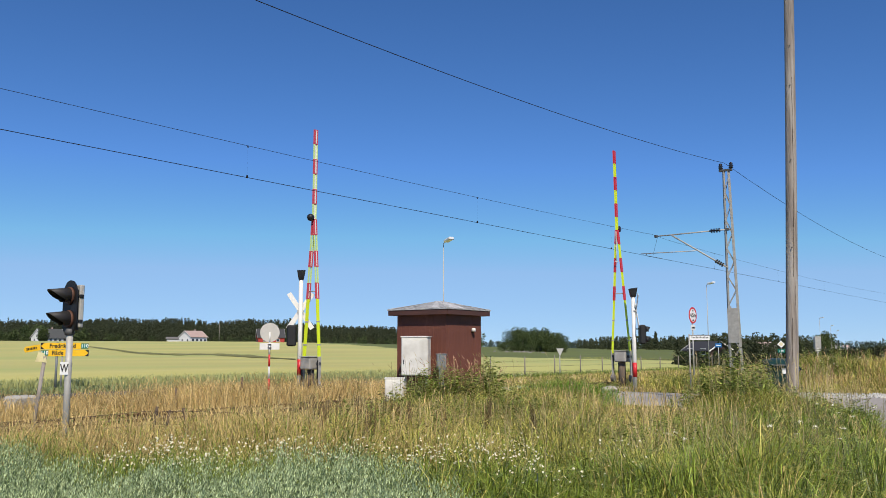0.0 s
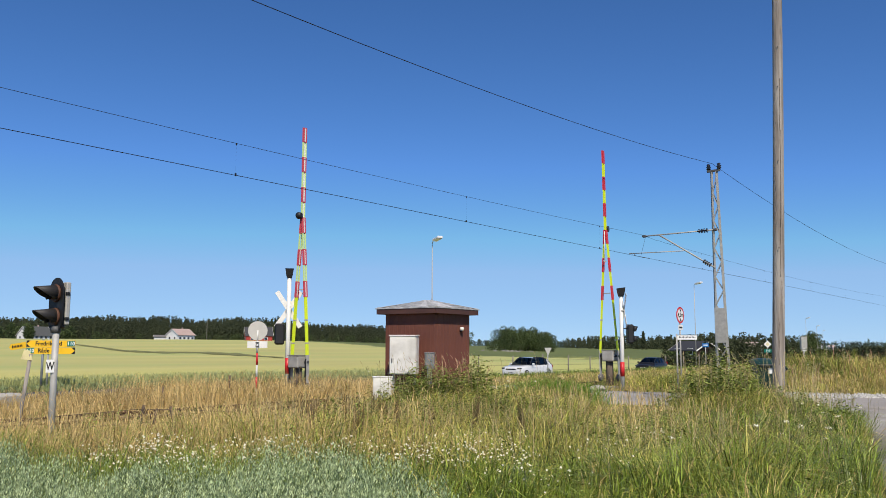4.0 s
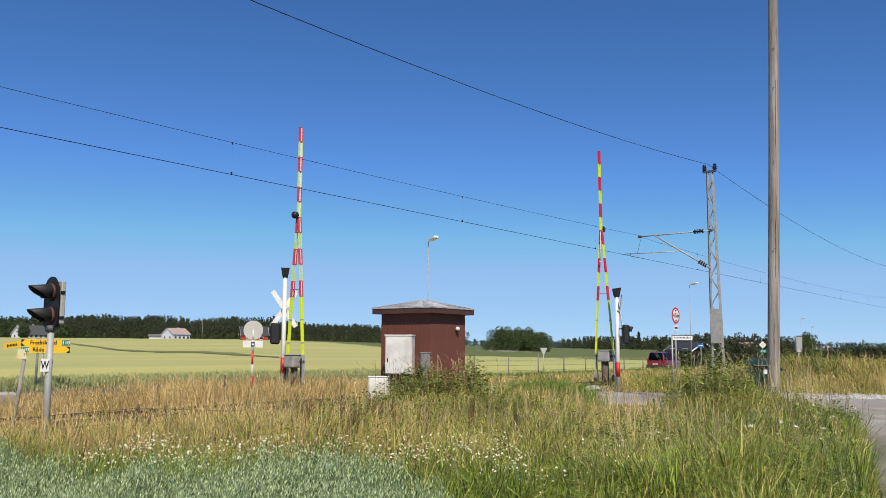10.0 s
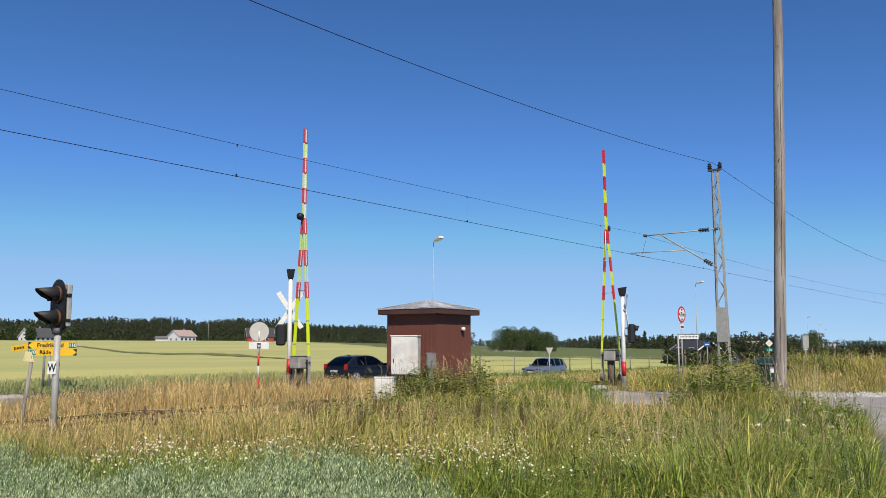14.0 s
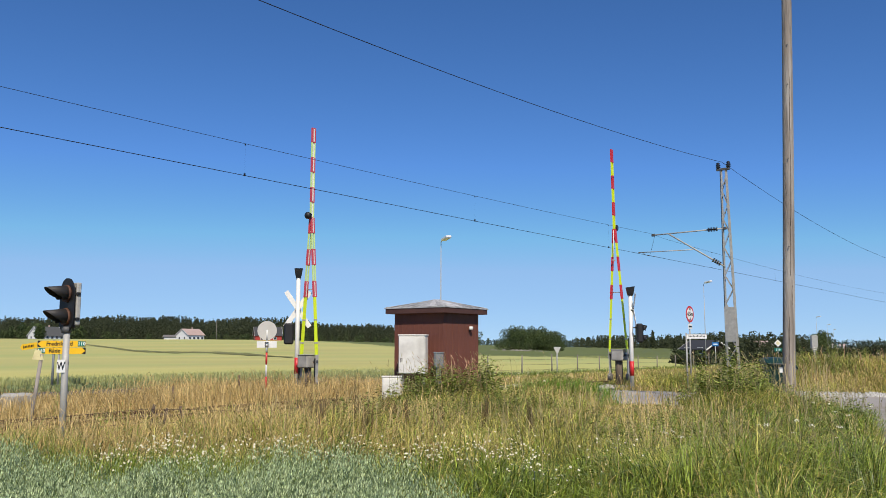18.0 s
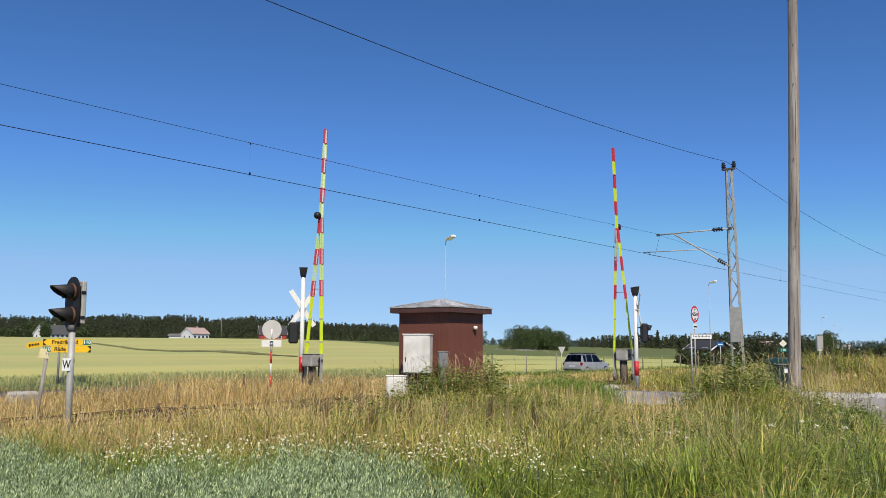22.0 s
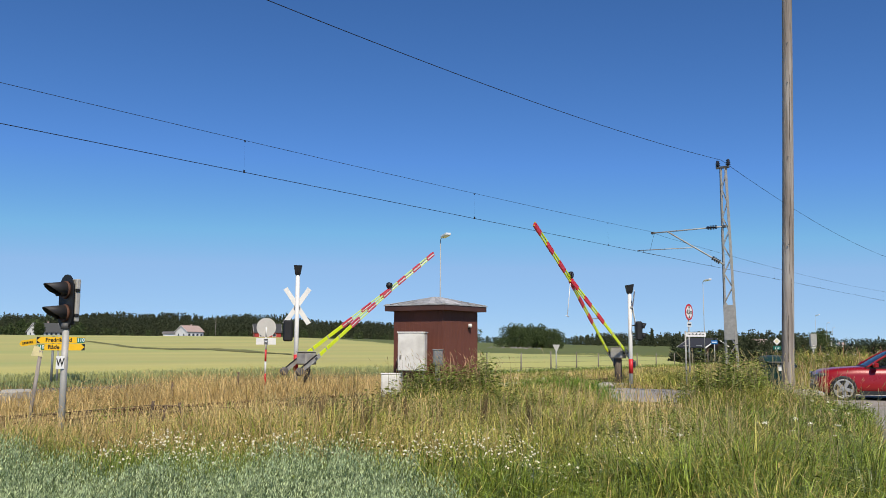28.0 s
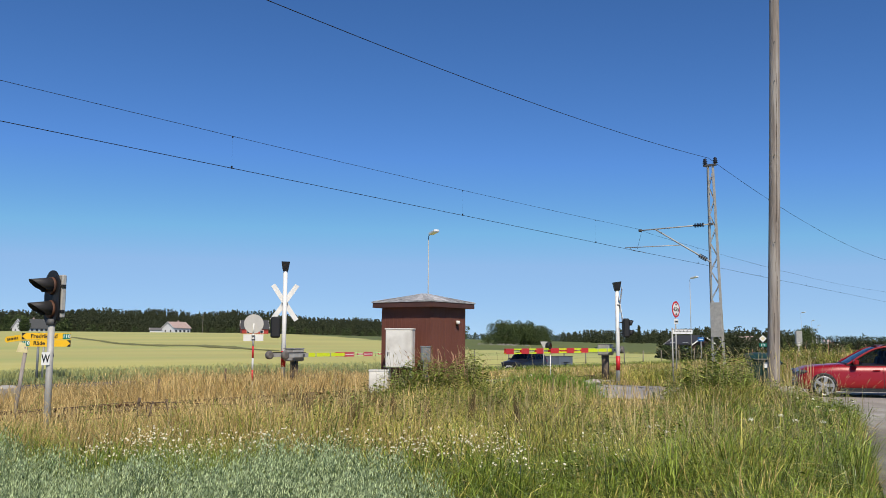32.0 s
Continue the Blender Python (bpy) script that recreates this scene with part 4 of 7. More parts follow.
t = post_sign("height_limit_sign", "round white height limit sign with red border", 32.05, 12.9, -5, 3.0)
part("disc", plate(B(), disc(0.32), 0.01, pose(0, 0, 2.86)), M_RED, t, "red rim")
face = part("face", plate(B(), disc(0.245), 0.012, pose(0, -0.005, 2.86)), M_SIGNWHITE, t, "white face")
lettering("4,5m", 0.23, M_SIGNBLACK, face, pose(0, -0.008, 2.86))
for s in (-1, 1):
    part("arrow_mark", plate(B(), [(-0.07, 2.86 + s * 0.22), (0.07, 2.86 + s * 0.22), (0, 2.86 + s * 0.12)], 0.003, pose(0, -0.008, 0)), M_SIGNBLACK, face)
p = part("under_plate", plate(B(), [(-0.17, 2.28), (0.17, 2.28), (0.17, 2.48), (-0.17, 2.48)], 0.008), M_SIGNWHITE, t)
part("bar", box(B(), (0, -0.003, 2.38), (0.24, 0.004, 0.06)), M_SIGNBLACK, p)

t = post_sign("blue_road_sign", "small blue road sign on a thin post", 76.8, 28.6, -70, 2.3, z=-0.99, size=1.29, foot=0.4)
part("board", plate(B(), [(-0.22, 2.05), (0.22, 2.05), (0.22, 2.33), (-0.22, 2.33)], 0.012), M_SIGNBLUE, t)
part("white_bar", box(B(), (0, -0.004, 2.19), (0.3, 0.004, 0.07)), M_SIGNWHITE, t)

t = post_sign("give_way_sign", "inverted triangular give way sign with pale back", 52.0, 30.6, -25, 1.6, z=-0.85, size=1.29, foot=0.25)
part("triangle", plate(B(), [(0, 1.45), (0.24, 1.87), (-0.24, 1.87)], 0.012), M_DISCBACK, t)

t = post_sign("priority_road_sign", "white diamond priority sign above a green route plate", 96.3, 28.9, -62, 2.8, z=-0.25, size=0.95, foot=-0.2)
part("diamond", plate(B(), [(0, 1.95), (0.42, 2.37), (0, 2.79), (-0.42, 2.37)], 0.012), M_SIGNWHITE, t)
part("diamond_field", plate(B(), [(0, 2.1), (0.27, 2.37), (0, 2.64), (-0.27, 2.37)], 0.006, pose(0, -0.005, 0)), enamel("pale_yellow_sheet", (0.8, 0.72, 0.45)), t)
g = part("route_plate", plate(B(), [(-0.4, 1.42), (0.4, 1.42), (0.4, 1.82), (-0.4, 1.82)], 0.012), M_SIGNGREEN, t, "green route plate")
lettering("110", 0.34, M_SIGNWHITE, g, pose(0, -0.004, 1.62))

t = thing("roadside_cabinet", "pale grey metal cabinet on a post on the grassy bank", "cabinet", pose(40.4, 10.55, gzf(40.4, 10.55), 0, 0, -55))
part("body", box(B(), (0, 0, 2.2 - gzf(40.4, 10.55) - 0.38), (0.27, 0.2, 0.58), bev=0.015), M_GALV, t)
part("post", rod(B(), (0, 0, -0.1), (0, 0, 1.6 - gzf(40.4, 10.55) + 0.05), 0.04), M_GALV, t)
part("foot_block", box(B(), (0, 0, 1.5 - gzf(40.4, 10.55)), (0.18, 0.16, 0.1), bev=0.01), M_CABINET, t)


t = thing("boulder", "pale pinkish boulder beside the crossing", "stone", pose(27.75, 14.35, 0.08, 0, 0, 20))
bm = B()
bmesh.ops.create_icosphere(bm, subdivisions=3, radius=1)
for v in bm.verts:
    k = 1 + 0.28 * noise.noise(v.co * 1.7) + 0.08 * noise.noise(v.co * 5)
    v.co = Vector((v.co.x * 0.55 * k, v.co.y * 0.3 * k, v.co.z * 0.13 * k + 0.05))
part("stone", bm, mat("pinkish_granite", (0.52, 0.45, 0.40), 0.9, 0, 0.25, 4.0, 0.5), t, smooth=True)


def gravel_stones():
    """Loose crushed stone heaped along the edge of the side road."""
    rg = np.random.default_rng(5)
    way = np.array([(28.5, 8.9), (28.7, 7.9), (30.2, 5.0), (34.6, -1.4), (37.5, -5.0)])
    u = rg.random(2600) * 4
    i = u.astype(int)
    c = way[i] + (way[i + 1] - way[i]) * (u - i)[:, None] + rg.normal(0, 0.45, (2600, 2))
    r = 0.014 + 0.036 * rg.random(2600) ** 2
    base = np.array([(1, 0, 0), (-1, 0, 0), (0, 1, 0), (0, -1, 0), (0, 0, 1), (0, 0, -1)], float)
    tri = np.array([(0, 2, 4), (2, 1, 4), (1, 3, 4), (3, 0, 4), (2, 0, 5), (1, 2, 5), (3, 1, 5), (0, 3, 5)])
    V = base[None] * r[:, None, None] * (0.6 + 0.7 * rg.random((2600, 6, 1))) + rg.normal(0, 0.15, (2600, 6, 3)) * r[:, None, None]
    V += np.c_[c, gz(c[:, 0], c[:, 1]) + 0.12 + 0.3 * r][:, None]
    loose("crushed_stone", V.reshape(-1, 3), ((np.arange(2600) * 6)[:, None, None] + tri[None]).reshape(-1, 3), M_WHITEGRAVEL, "pale crushed stone along the side road", "gravel")


gravel_stones()

# ---- street lamps along the main road ----
def street_lamp(x, y, h, turn):
    t = thing("street_lamp", "tall thin grey street lamp with a flat head", "street lamp", pose(x, y, gzf(x, y), 0, 0, turn), "street lamps along the main road")
    part("pole", rod(B(), (0, 0, 0), (0, 0, h), 0.06, 0.028, 10), M_GALV, t)
    part("arm", pipe(B(), [(0, 0, h - 0.02), (0.06, -0.15, h + 0.1), (0.1, -0.35, h + 0.14)], 0.03, 8), M_GALV, t)
    head = part("lamp_head", box(B(), (0, 0, 0), (0.42, 1.1, 0.2), pose(0.12, -0.72, h + 0.19, -6), 0.05), M_LAMPGLASS, t, "pale lamp head")
    return t


for x, y, top in ((48.9, 38.5, 9.25), (101.5, 39.0, 9.25), (226.6, 58.4, 8.95), (315, 77.7, 9.1), (420, 101, 9.4), (525, 127, 9.4)):
    street_lamp(x, y, top - gzf(x, y), -30)

# ---- wire fence along the field ----
M_FENCEPOST = mat("grey_fence_wood", (0.25, 0.22, 0.18), 0.9, 0, 0.35, 4.0, 0.3, rand=0.2)
fence = thing("field_fence", "low wire fence with grey wooden posts along the field", "fence")
ys = lambda x: float(road_y(x)) + 6.6 + 0.3 * math.sin(x * 0.16)
xs = [53.1 + 4.8 * i for i in range(20)]
for x in xs:
    g = gzf(x, ys(x))
    h = random.uniform(1.7, 1.95)
    part("post", rod(B(), (x, ys(x), g - 0.2), (x + random.uniform(-0.05, 0.05), ys(x), g + h), 0.065, 0.055, 7), M_FENCEPOST, fence)
for hz_ in (0.5, 0.95, 1.4):
    part("wire", pipe(B(), [(x, ys(x), gzf(x, ys(x)) + hz_) for x in xs], 0.008, 4), M_WIRE, fence)
# old stakes with a sagging wire beside the track
for i, (x, y, h) in enumerate(((8.4, 12.9, 0.62), (8.62, 12.82, 0.55), (8.95, 12.5, 0.6), (11.6, 12.0, 0.5), (13.0, 18.9, 0.6), (15.6, 19.6, 0.8))):
    t = thing("old_stake", "short dark rotten fence stake in dry grass", "stake", pose(x, y, 0, random.uniform(-14, 14), random.uniform(-14, 14)), "old stakes along the track")
    part("stake", rod(B(), (0, 0, -0.1), (0, 0, h), 0.032, 0.026, 8), M_SLEEPER, t)


wires = thing("old_wire", "rusty sagging wires of the ruined fence beside the track", "wire")
for z in (0.30, 0.52):
    p = [(6.2, 13.9, z - 0.16), (7.4, 13.4, z - 0.05), (8.4, 12.9, z + 0.02), (8.95, 12.5, z), (10.2, 12.2, z - 0.10), (11.6, 12.0, z - 0.04), (13.2, 11.6, z - 0.12)]
    part("strand", pipe(B(), p, 0.006, 5), M_SLEEPER, wires)


# ---- houses in the distance ----
M_HWHITE = mat("white_cladding", (0.78, 0.77, 0.74), 0.7, 0, 0.06, 0.5, 0.1)
M_HRED = mat("red_cladding", (0.34, 0.035, 0.03), 0.75, 0, 0.1, 0.5, 0.1)
M_HBROWN = mat("dark_brown_cladding", (0.06, 0.035, 0.028), 0.75, 0, 0.1, 0.5, 0.1)
M_TILE = mat("pale_red_roof_tiles", (0.45, 0.33, 0.29), 0.8, 0, 0.15, 1.0, 0.1)
M_TILEDARK = mat("dark_roof_tiles", (0.045, 0.045, 0.05), 0.7, 0, 0.15, 1.0, 0.1)
M_TILEGREY = mat("grey_roof_tiles", (0.17, 0.16, 0.15), 0.8, 0, 0.15, 1.0, 0.1)
M_TILESLATE = mat("dark_slate_roof_tiles", (0.085, 0.088, 0.085), 0.8, 0, 0.15, 1.0, 0.1)
M_PANE = glass("window_glass")


def house(name, label, lat, dep, turn, w, d, h, roof, wall_m, roof_m, wins, chimney=True, z=None):
    x, y = LD(lat, dep)
    t = thing(name, label, "house", pose(x, y, gzf(x, y) if z is None else z, 0, 0, turn - 51.4))
    bm = box(B(), (0, 0, h / 2 - 0.5), (w, d, h + 1.0))
    for s in (-1, 1):
        vs = [bm.verts.new(p) for p in ((s * w / 2, -d / 2, h), (s * w / 2, d / 2, h), (s * w / 2, 0, h + roof - 0.1))]
        bm.faces.new(vs if s > 0 else vs[::-1])
    part("wall", bm, wall_m, t)
    for s in (-1, 1):
        sl = math.atan2(roof, d / 2)
        a, b = Vector((0, s * (d / 2 + 0.5), h - 0.5 * roof / (d / 2))), Vector((0, 0, h + roof))
        bm = B()
        q = [a + Vector((-w / 2 - 0.5, 0, 0)), a + Vector((w / 2 + 0.5, 0, 0)), b + Vector((w / 2 + 0.5, 0, 0)), b + Vector((-w / 2 - 0.5, 0, 0))]
        lo = [bm.verts.new(v) for v in q]
        hi = [bm.verts.new(v + Vector((0, 0, 0.18))) for v in q]
        bm.faces.new(lo[::-1])
        bm.faces.new(hi)
        for i in range(4):
            bm.faces.new((lo[i], lo[(i + 1) % 4], hi[(i + 1) % 4], hi[i]))
        part("roof", bm, roof_m, t)
        for e in (-1, 1):
            part("barge_board", bar(B(), a + Vector((e * (w / 2 + 0.52), 0, 0.05)), b + Vector((e * (w / 2 + 0.52), 0, 0.05)), 0.06, 0.28), M_HWHITE, t)
    if chimney:
        part("chimney", box(B(), (w * 0.12, 0.3, h + roof + 0.3), (0.7, 0.7, 1.3), bev=0.03), M_TILE, t)
    for i in range(wins):
        for rowz in ([1.5] if h < 4 else [1.5, 4.0]):
            u = -w / 2 + (i + 0.5) * w / wins
            win = part("window", box(B(), (u, -d / 2 - 0.02, rowz), (1.7, 0.08, 1.45)), M_HWHITE, t)
            part("pane", box(B(), (u, -d / 2 - 0.065, rowz), (1.45, 0.02, 1.2)), M_PANE, win)
    for k in (-1, 1):
        win = part("window", box(B(), (-w / 2 - 0.02, k * d * 0.22, 1.5), (0.08, 1.1, 1.25)), M_HWHITE, t)
        part("pane", box(B(), (-w / 2 - 0.065, k * d * 0.22, 1.5), (0.02, 0.9, 1.05)), M_PANE, win)
    return t


house("farmhouse", "white farmhouse with a pale red tiled roof below the woods", -136.5, 479, 57, 11.5, 9.6, 3.3, 3.2, M_HWHITE, M_TILE, 4)
house("farmhouse", "white farmhouse with a grey roof behind garden trees", -209, 462, 62, 14.5, 10, 2.6, 4.6, M_HWHITE, M_TILESLATE, 5)
house("barn", "red barn with a dark tiled roof at the field's end", -81.9, 420, 18, 12.6, 8.4, 3.1, 3.9, M_HRED, M_TILEDARK, 2, False)
house("garage", "long low pale shed behind the field", -150, 493, 10, 9.8, 7, 2.2, 1.1, M_HWHITE, M_TILEGREY, 0, False)
house("bungalow", "low dark house with white barge boards behind a hedge", 60.9, 193, -66, 8.4, 6.2, 1.85, 1.75, M_HBROWN, M_TILEDARK, 2, False)
house("bungalow", "house with a red tiled roof among garden trees", 85.4, 232, 8, 9.8, 7, 2.1, 1.4, M_HWHITE, M_TILE, 3)
for i in range(10):
    house("far_house", "small white house on the distant rise", 520 + random.uniform(-39, 48), 1162 + random.uniform(-56, 84), random.uniform(-40, 40), 7.5, 6, 3.2, 2.0,
          (M_HWHITE, M_HRED, M_HWHITE)[i % 3], (M_TILE, M_TILEGREY)[i % 2], 2, False, z=-1.6 + random.uniform(0, 4.5))
mastp = thing("flagpole", "tall thin pole beside the white farmhouse", "pole", pose(*LD(-123, 483), gzf(*LD(-123, 483))))
part("pole", rod(B(), (0, 0, 0), (0, 0, 11.5), 0.16, 0.1, 6), M_OLDPOLE, mastp)


# ---- plants ----
RNG = np.random.default_rng(7)
M_GRASS = mat("green_grass", (0.108, 0.178, 0.017), 0.45, 0, 0.7, 9.0, 0.0, island=0.62, tint=(0.26, 0.325, 0.046), see=0.14, spec=0.45, patch=(0.22, 0.28, 0.034), patch_scale=0.7)
M_OLIVE = mat("olive_grass", (0.435, 0.415, 0.068), 0.6, 0, 0.65, 8.0, 0.0, island=0.5, tint=(0.58, 0.51, 0.15), see=0.18, spec=0.3, patch=(0.32, 0.335, 0.050), patch_scale=0.6)
M_FRESH = mat("fresh_green_grass", (0.24, 0.42, 0.045), 0.5, 0, 0.4, 5.0, 0.0, island=0.35, tint=(0.30, 0.44, 0.07), see=0.3, spec=0.4)
M_DRY = mat("dry_grass", (0.60, 0.43, 0.17), 0.75, 0, 0.5, 8.0, 0.0, island=0.36, tint=(0.72, 0.55, 0.26), see=0.28, spec=0.2)
# the pale tint of the spikelets also carries their sunlit highlights
M_OAT = mat("blue_green_oats", (0.215, 0.305, 0.12), 0.6, 0, 0.35, 1.3, 0.0, island=0.42, tint=(0.60, 0.68, 0.38), see=0.35, spec=0.3)
M_VERGE = mat("blue_green_verge", (0.33, 0.39, 0.17), 0.6, 0, 0.15, 0.8, 0.0, island=0.2, tint=(0.40, 0.45, 0.21), see=0.4, spec=0.3)
M_UNRIPE = mat("unripe_barley", (0.50, 0.53, 0.24), 0.7, 0, 0.15, 0.8, 0.0, island=0.2, tint=(0.54, 0.55, 0.25), see=0.45, spec=0.2)
# leaf green darkened to deepen the shade between the oat plants
M_OATLEAF = mat("oat_leaf_green", (0.085, 0.16, 0.065), 0.6, 0, 0.12, 0.8, 0.0, island=0.3, tint=(0.17, 0.25, 0.13), see=0.25, spec=0.3)
M_WEED = mat("weed_leaves", (0.21, 0.26, 0.042), 0.55, 0, 0.25, 0.8, 0.0, island=0.65, tint=(0.33, 0.38, 0.10), see=0.25, spec=0.3)
M_PETAL = mat("white_petals", (0.88, 0.85, 0.70), 0.7, 0, 0.04, 0.8, 0.0, island=0.06, see=0.2)
M_YOLK = mat("yellow_flower_centre", (0.85, 0.64, 0.10), 0.7, 0, 0.1, 0.8, 0.0)
M_REDDISH = mat("reddish_seed_grass", (0.52, 0.30, 0.19), 0.8, 0, 0.2, 0.8, 0.0, island=0.3)
M_SEEDGREEN = mat("pale_olive_seed_heads", (0.46, 0.40, 0.18), 0.8, 0, 0.25, 0.8, 0.0, island=0.35, tint=(0.54, 0.43, 0.24), see=0.3, spec=0.2)
M_SEED = mat("brown_seed_heads", (0.17, 0.12, 0.05), 0.8, 0, 0.3, 0.8, 0.0, island=0.3)
M_CONIFER = mat("conifer_green", (0.072, 0.086, 0.046), 0.9, 0, 0.25, 0.1, 0.0, island=0.25, tint=(0.085, 0.098, 0.050), spec=0.2, see=0.35)
M_LEAF = mat("broad_leaves", (0.048, 0.078, 0.024), 0.65, 0, 0.25, 0.2, 0.0, island=0.45, tint=(0.09, 0.12, 0.04), see=0.2, spec=0.3)
# the haze of distance is mixed into this bluish green
M_HAZEWOOD = mat("hazy_far_wood", (0.055, 0.085, 0.06), 0.9, 0, 0.25, 0.02, 0.0, island=0.3)
M_BARK = mat("grey_bark", (0.11, 0.09, 0.07), 0.9, 0, 0.3, 3.0, 0.3)


def scatter(n, d0, d1, l0=-0.60, l1=0.60, power=1.0):
    """Random places in the meadow, denser near by: world x, y and the metres right and forward."""
    u = RNG.random(n)
    dep = np.exp(np.log(d0) + u ** power * (np.log(d1) - np.log(d0)))
    lat = dep * (l0 + (l1 - l0) * RNG.random(n))
    x, y = LD(lat, dep)
    return x, y, lat, dep


def inside(x, y, poly):
    px, py = np.array(poly).T
    res = np.zeros(len(x), bool)
    j = len(px) - 1
    for i in range(len(px)):
        c = ((py[i] > y) != (py[j] > y)) & (x < (px[j] - px[i]) * (y - py[i]) / (py[j] - py[i] + 1e-12) + px[i])
        res ^= c
        j = i
    return res


OATS = [(0, -3), (4.0, 2.6), (4.9, 3.8), (5.35, 4.6), (5.7, 5.4), (5.25, 5.85), (4.3, 6.1), (3.75, 6.5), (4.0, 8.4), (4.2, 9.2), (3.4, 12), (-6, 16), (-8, 0)]
SIDE = np.array([(23.2, 31.4), (23.7, 23.4), (24.3, 20.5), (25.0, 16.8), (25.2, 12), (25.9, 8), (28.3, 3.6), (33, -3), (44, -17)])
DRIVE = np.array([(24.5, 5.4), (18.2, 1.9), (10.9, 0.35), (3, -1.6), (-9, -4.2)])


def off_line(x, y, P):
    best = np.full(len(x), 1e9)
    for a, b in zip(P, P[1:]):
        d = b - a
        t = np.clip(((x - a[0]) * d[0] + (y - a[1]) * d[1]) / (d @ d), 0, 1)
        best = np.minimum(best, np.hypot(x - a[0] - t * d[0], y - a[1] - t * d[1]))
    return best


def free(x, y, rim=0.0):
    """Where plants can grow: off the roads, the hut and the crossing deck."""
    ok = (off_line(x, y, SIDE) > 3.15 + rim) & (off_line(x, y, DRIVE) > 1.7 + rim)
    ok &= ~((np.abs(y - road_y(x)) < 4.3))
    ok &= ~((x > 15.95) & (x < 17.55) & (y > 12.55) & (y < 14.2))
    ok &= ~(inside(x, y, OATS))
    ok &= np.hypot(x, y) > 2.0
    return ok


def sway(x, y):
    """The way in which the wind has laid the stalks, patch by patch."""
    return 2.2 * np.sin(x * 0.9 + 1.3 * np.sin(y * 0.7)) + 1.6 * np.cos(y * 1.1 + 0.8 * np.sin(x * 1.7)) + RNG.normal(0, 0.75, len(x))


def blades(x, y, h, w, bend, base=0.0, z=None, az=None):
    """Curved tapering blades of a quad and a tip each."""
    n = len(x)
    az = RNG.random(n) * math.tau if az is None else az
    dirx, diry = np.cos(az), np.sin(az)
    turn = RNG.normal(0, 0.7, n)
    fx, fy = -np.sin(az + turn), np.cos(az + turn)
    z0 = (gz(x, y) if z is None else z) + base - 0.02
    b = bend * h
    V = np.empty((n, 5, 3))
    for k, (f, wk, bk) in enumerate(((0, 1.0, 0), (0.66, 0.8, 0.34))):
        for s in (0, 1):
            sg = (s * 2 - 1) * 0.5
            V[:, k * 2 + s, 0] = x + dirx * b * bk + fx * w * wk * sg
            V[:, k * 2 + s, 1] = y + diry * b * bk + fy * w * wk * sg
            V[:, k * 2 + s, 2] = z0 + h * f * (1 - 0.15 * bend * bk)
    V[:, 4] = np.stack([x + dirx * b, y + diry * b, z0 + h * (1 - 0.40 * bend)], -1)
    o = (np.arange(n) * 5)[:, None]
    T = np.array([[0, 1, 3], [0, 3, 2], [2, 3, 4]])
    F = (o[:, :, None] + T[None]).reshape(-1, 3)
    return V.reshape(-1, 3), F


def heads(x, y, h, hl, hw, lean, z=None):
    """Stalks with a slim seed head: a thin stem and two crossed spindles."""
    n = len(x)
    az = sway(x, y)
    dx, dy = np.cos(az), np.sin(az)
    z0 = (gz(x, y) if z is None else z) - 0.02
    tx, ty, tz = x + dx * lean * h * 0.6, y + dy * lean * h * 0.6, z0 + h
    sw = 0.0008 + 0.00014 * np.hypot(x, y)
    V = np.empty((n, 12, 3))
    V[:, 0] = np.stack([x - dy * sw, y + dx * sw, z0], -1)
    V[:, 1] = np.stack([x + dy * sw, y - dx * sw, z0], -1)
    V[:, 2] = np.stack([tx + dy * sw, ty - dx * sw, tz], -1)
    V[:, 3] = np.stack([tx - dy * sw, ty + dx * sw, tz], -1)
    ex, ey, ez = tx + dx * hl * (0.25 + lean), ty + dy * hl * (0.25 + lean), tz + hl * 0.9
    mx_, my_, mz_ = tx + (ex - tx) * 0.45, ty + (ey - ty) * 0.45, tz + (ez - tz) * 0.45
    for k, (ux, uy) in enumerate(((-dy, dx), (dx, dy))):
        V[:, 4 + 4 * k] = np.stack([tx, ty, tz], -1)
        V[:, 5 + 4 * k] = np.stack([mx_ + ux * hw, my_ + uy * hw, mz_], -1)
        V[:, 6 + 4 * k] = np.stack([ex, ey, ez], -1)
        V[:, 7 + 4 * k] = np.stack([mx_ - ux * hw, my_ - uy * hw, mz_], -1)
    o = (np.arange(n) * 12)[:, None]
    T = np.array([[0, 1, 2], [0, 2, 3], [4, 5, 6], [4, 6, 7], [8, 9, 10], [8, 10, 11]])
    return V.reshape(-1, 3), (o[:, :, None] + T[None]).reshape(-1, 3)


def merge(*vf):
    V, F, k = [], [], 0
    for v, f in vf:
        V.append(v)
        F.append(f + k)
        k += len(v)
    return np.concatenate(V), np.concatenate(F)


def clumped(x, y, s):
    """Patchiness of growth, 0 to 1."""
    return 0.5 + 0.25 * (np.sin(x * 1.9 * s + 1.3 * np.sin(y * 1.1 * s)) + np.sin(y * 2.3 * s + 1.7 * np.sin(x * 0.9 * s)))


def golden(x, y, lat, dep):
    """Share of dry grass: the strip along the track is straw-coloured, the road side green."""
    g = (0.52 * sstep(8.8, 11.4, dep) + 0.42 * sstep(13.6, 15.2, y)) * sstep(1.2, -1.6, lat)
    g = np.maximum(g, 0.22 * sstep(10, 14, dep))
    g = np.maximum(g, 0.85 * sstep(17.5, 18.5, y) * sstep(30, 22, x))
    g = np.maximum(g, 0.5 * sstep(17.5, 18.5, y))
    return np.clip(0.93 * g + 0.42 * (clumped(x, y, 0.6) - 0.5) * sstep(8.5, 11, dep) + 0.02 + 0.05 * sstep(1.0, 3.0, lat), 0, 1)


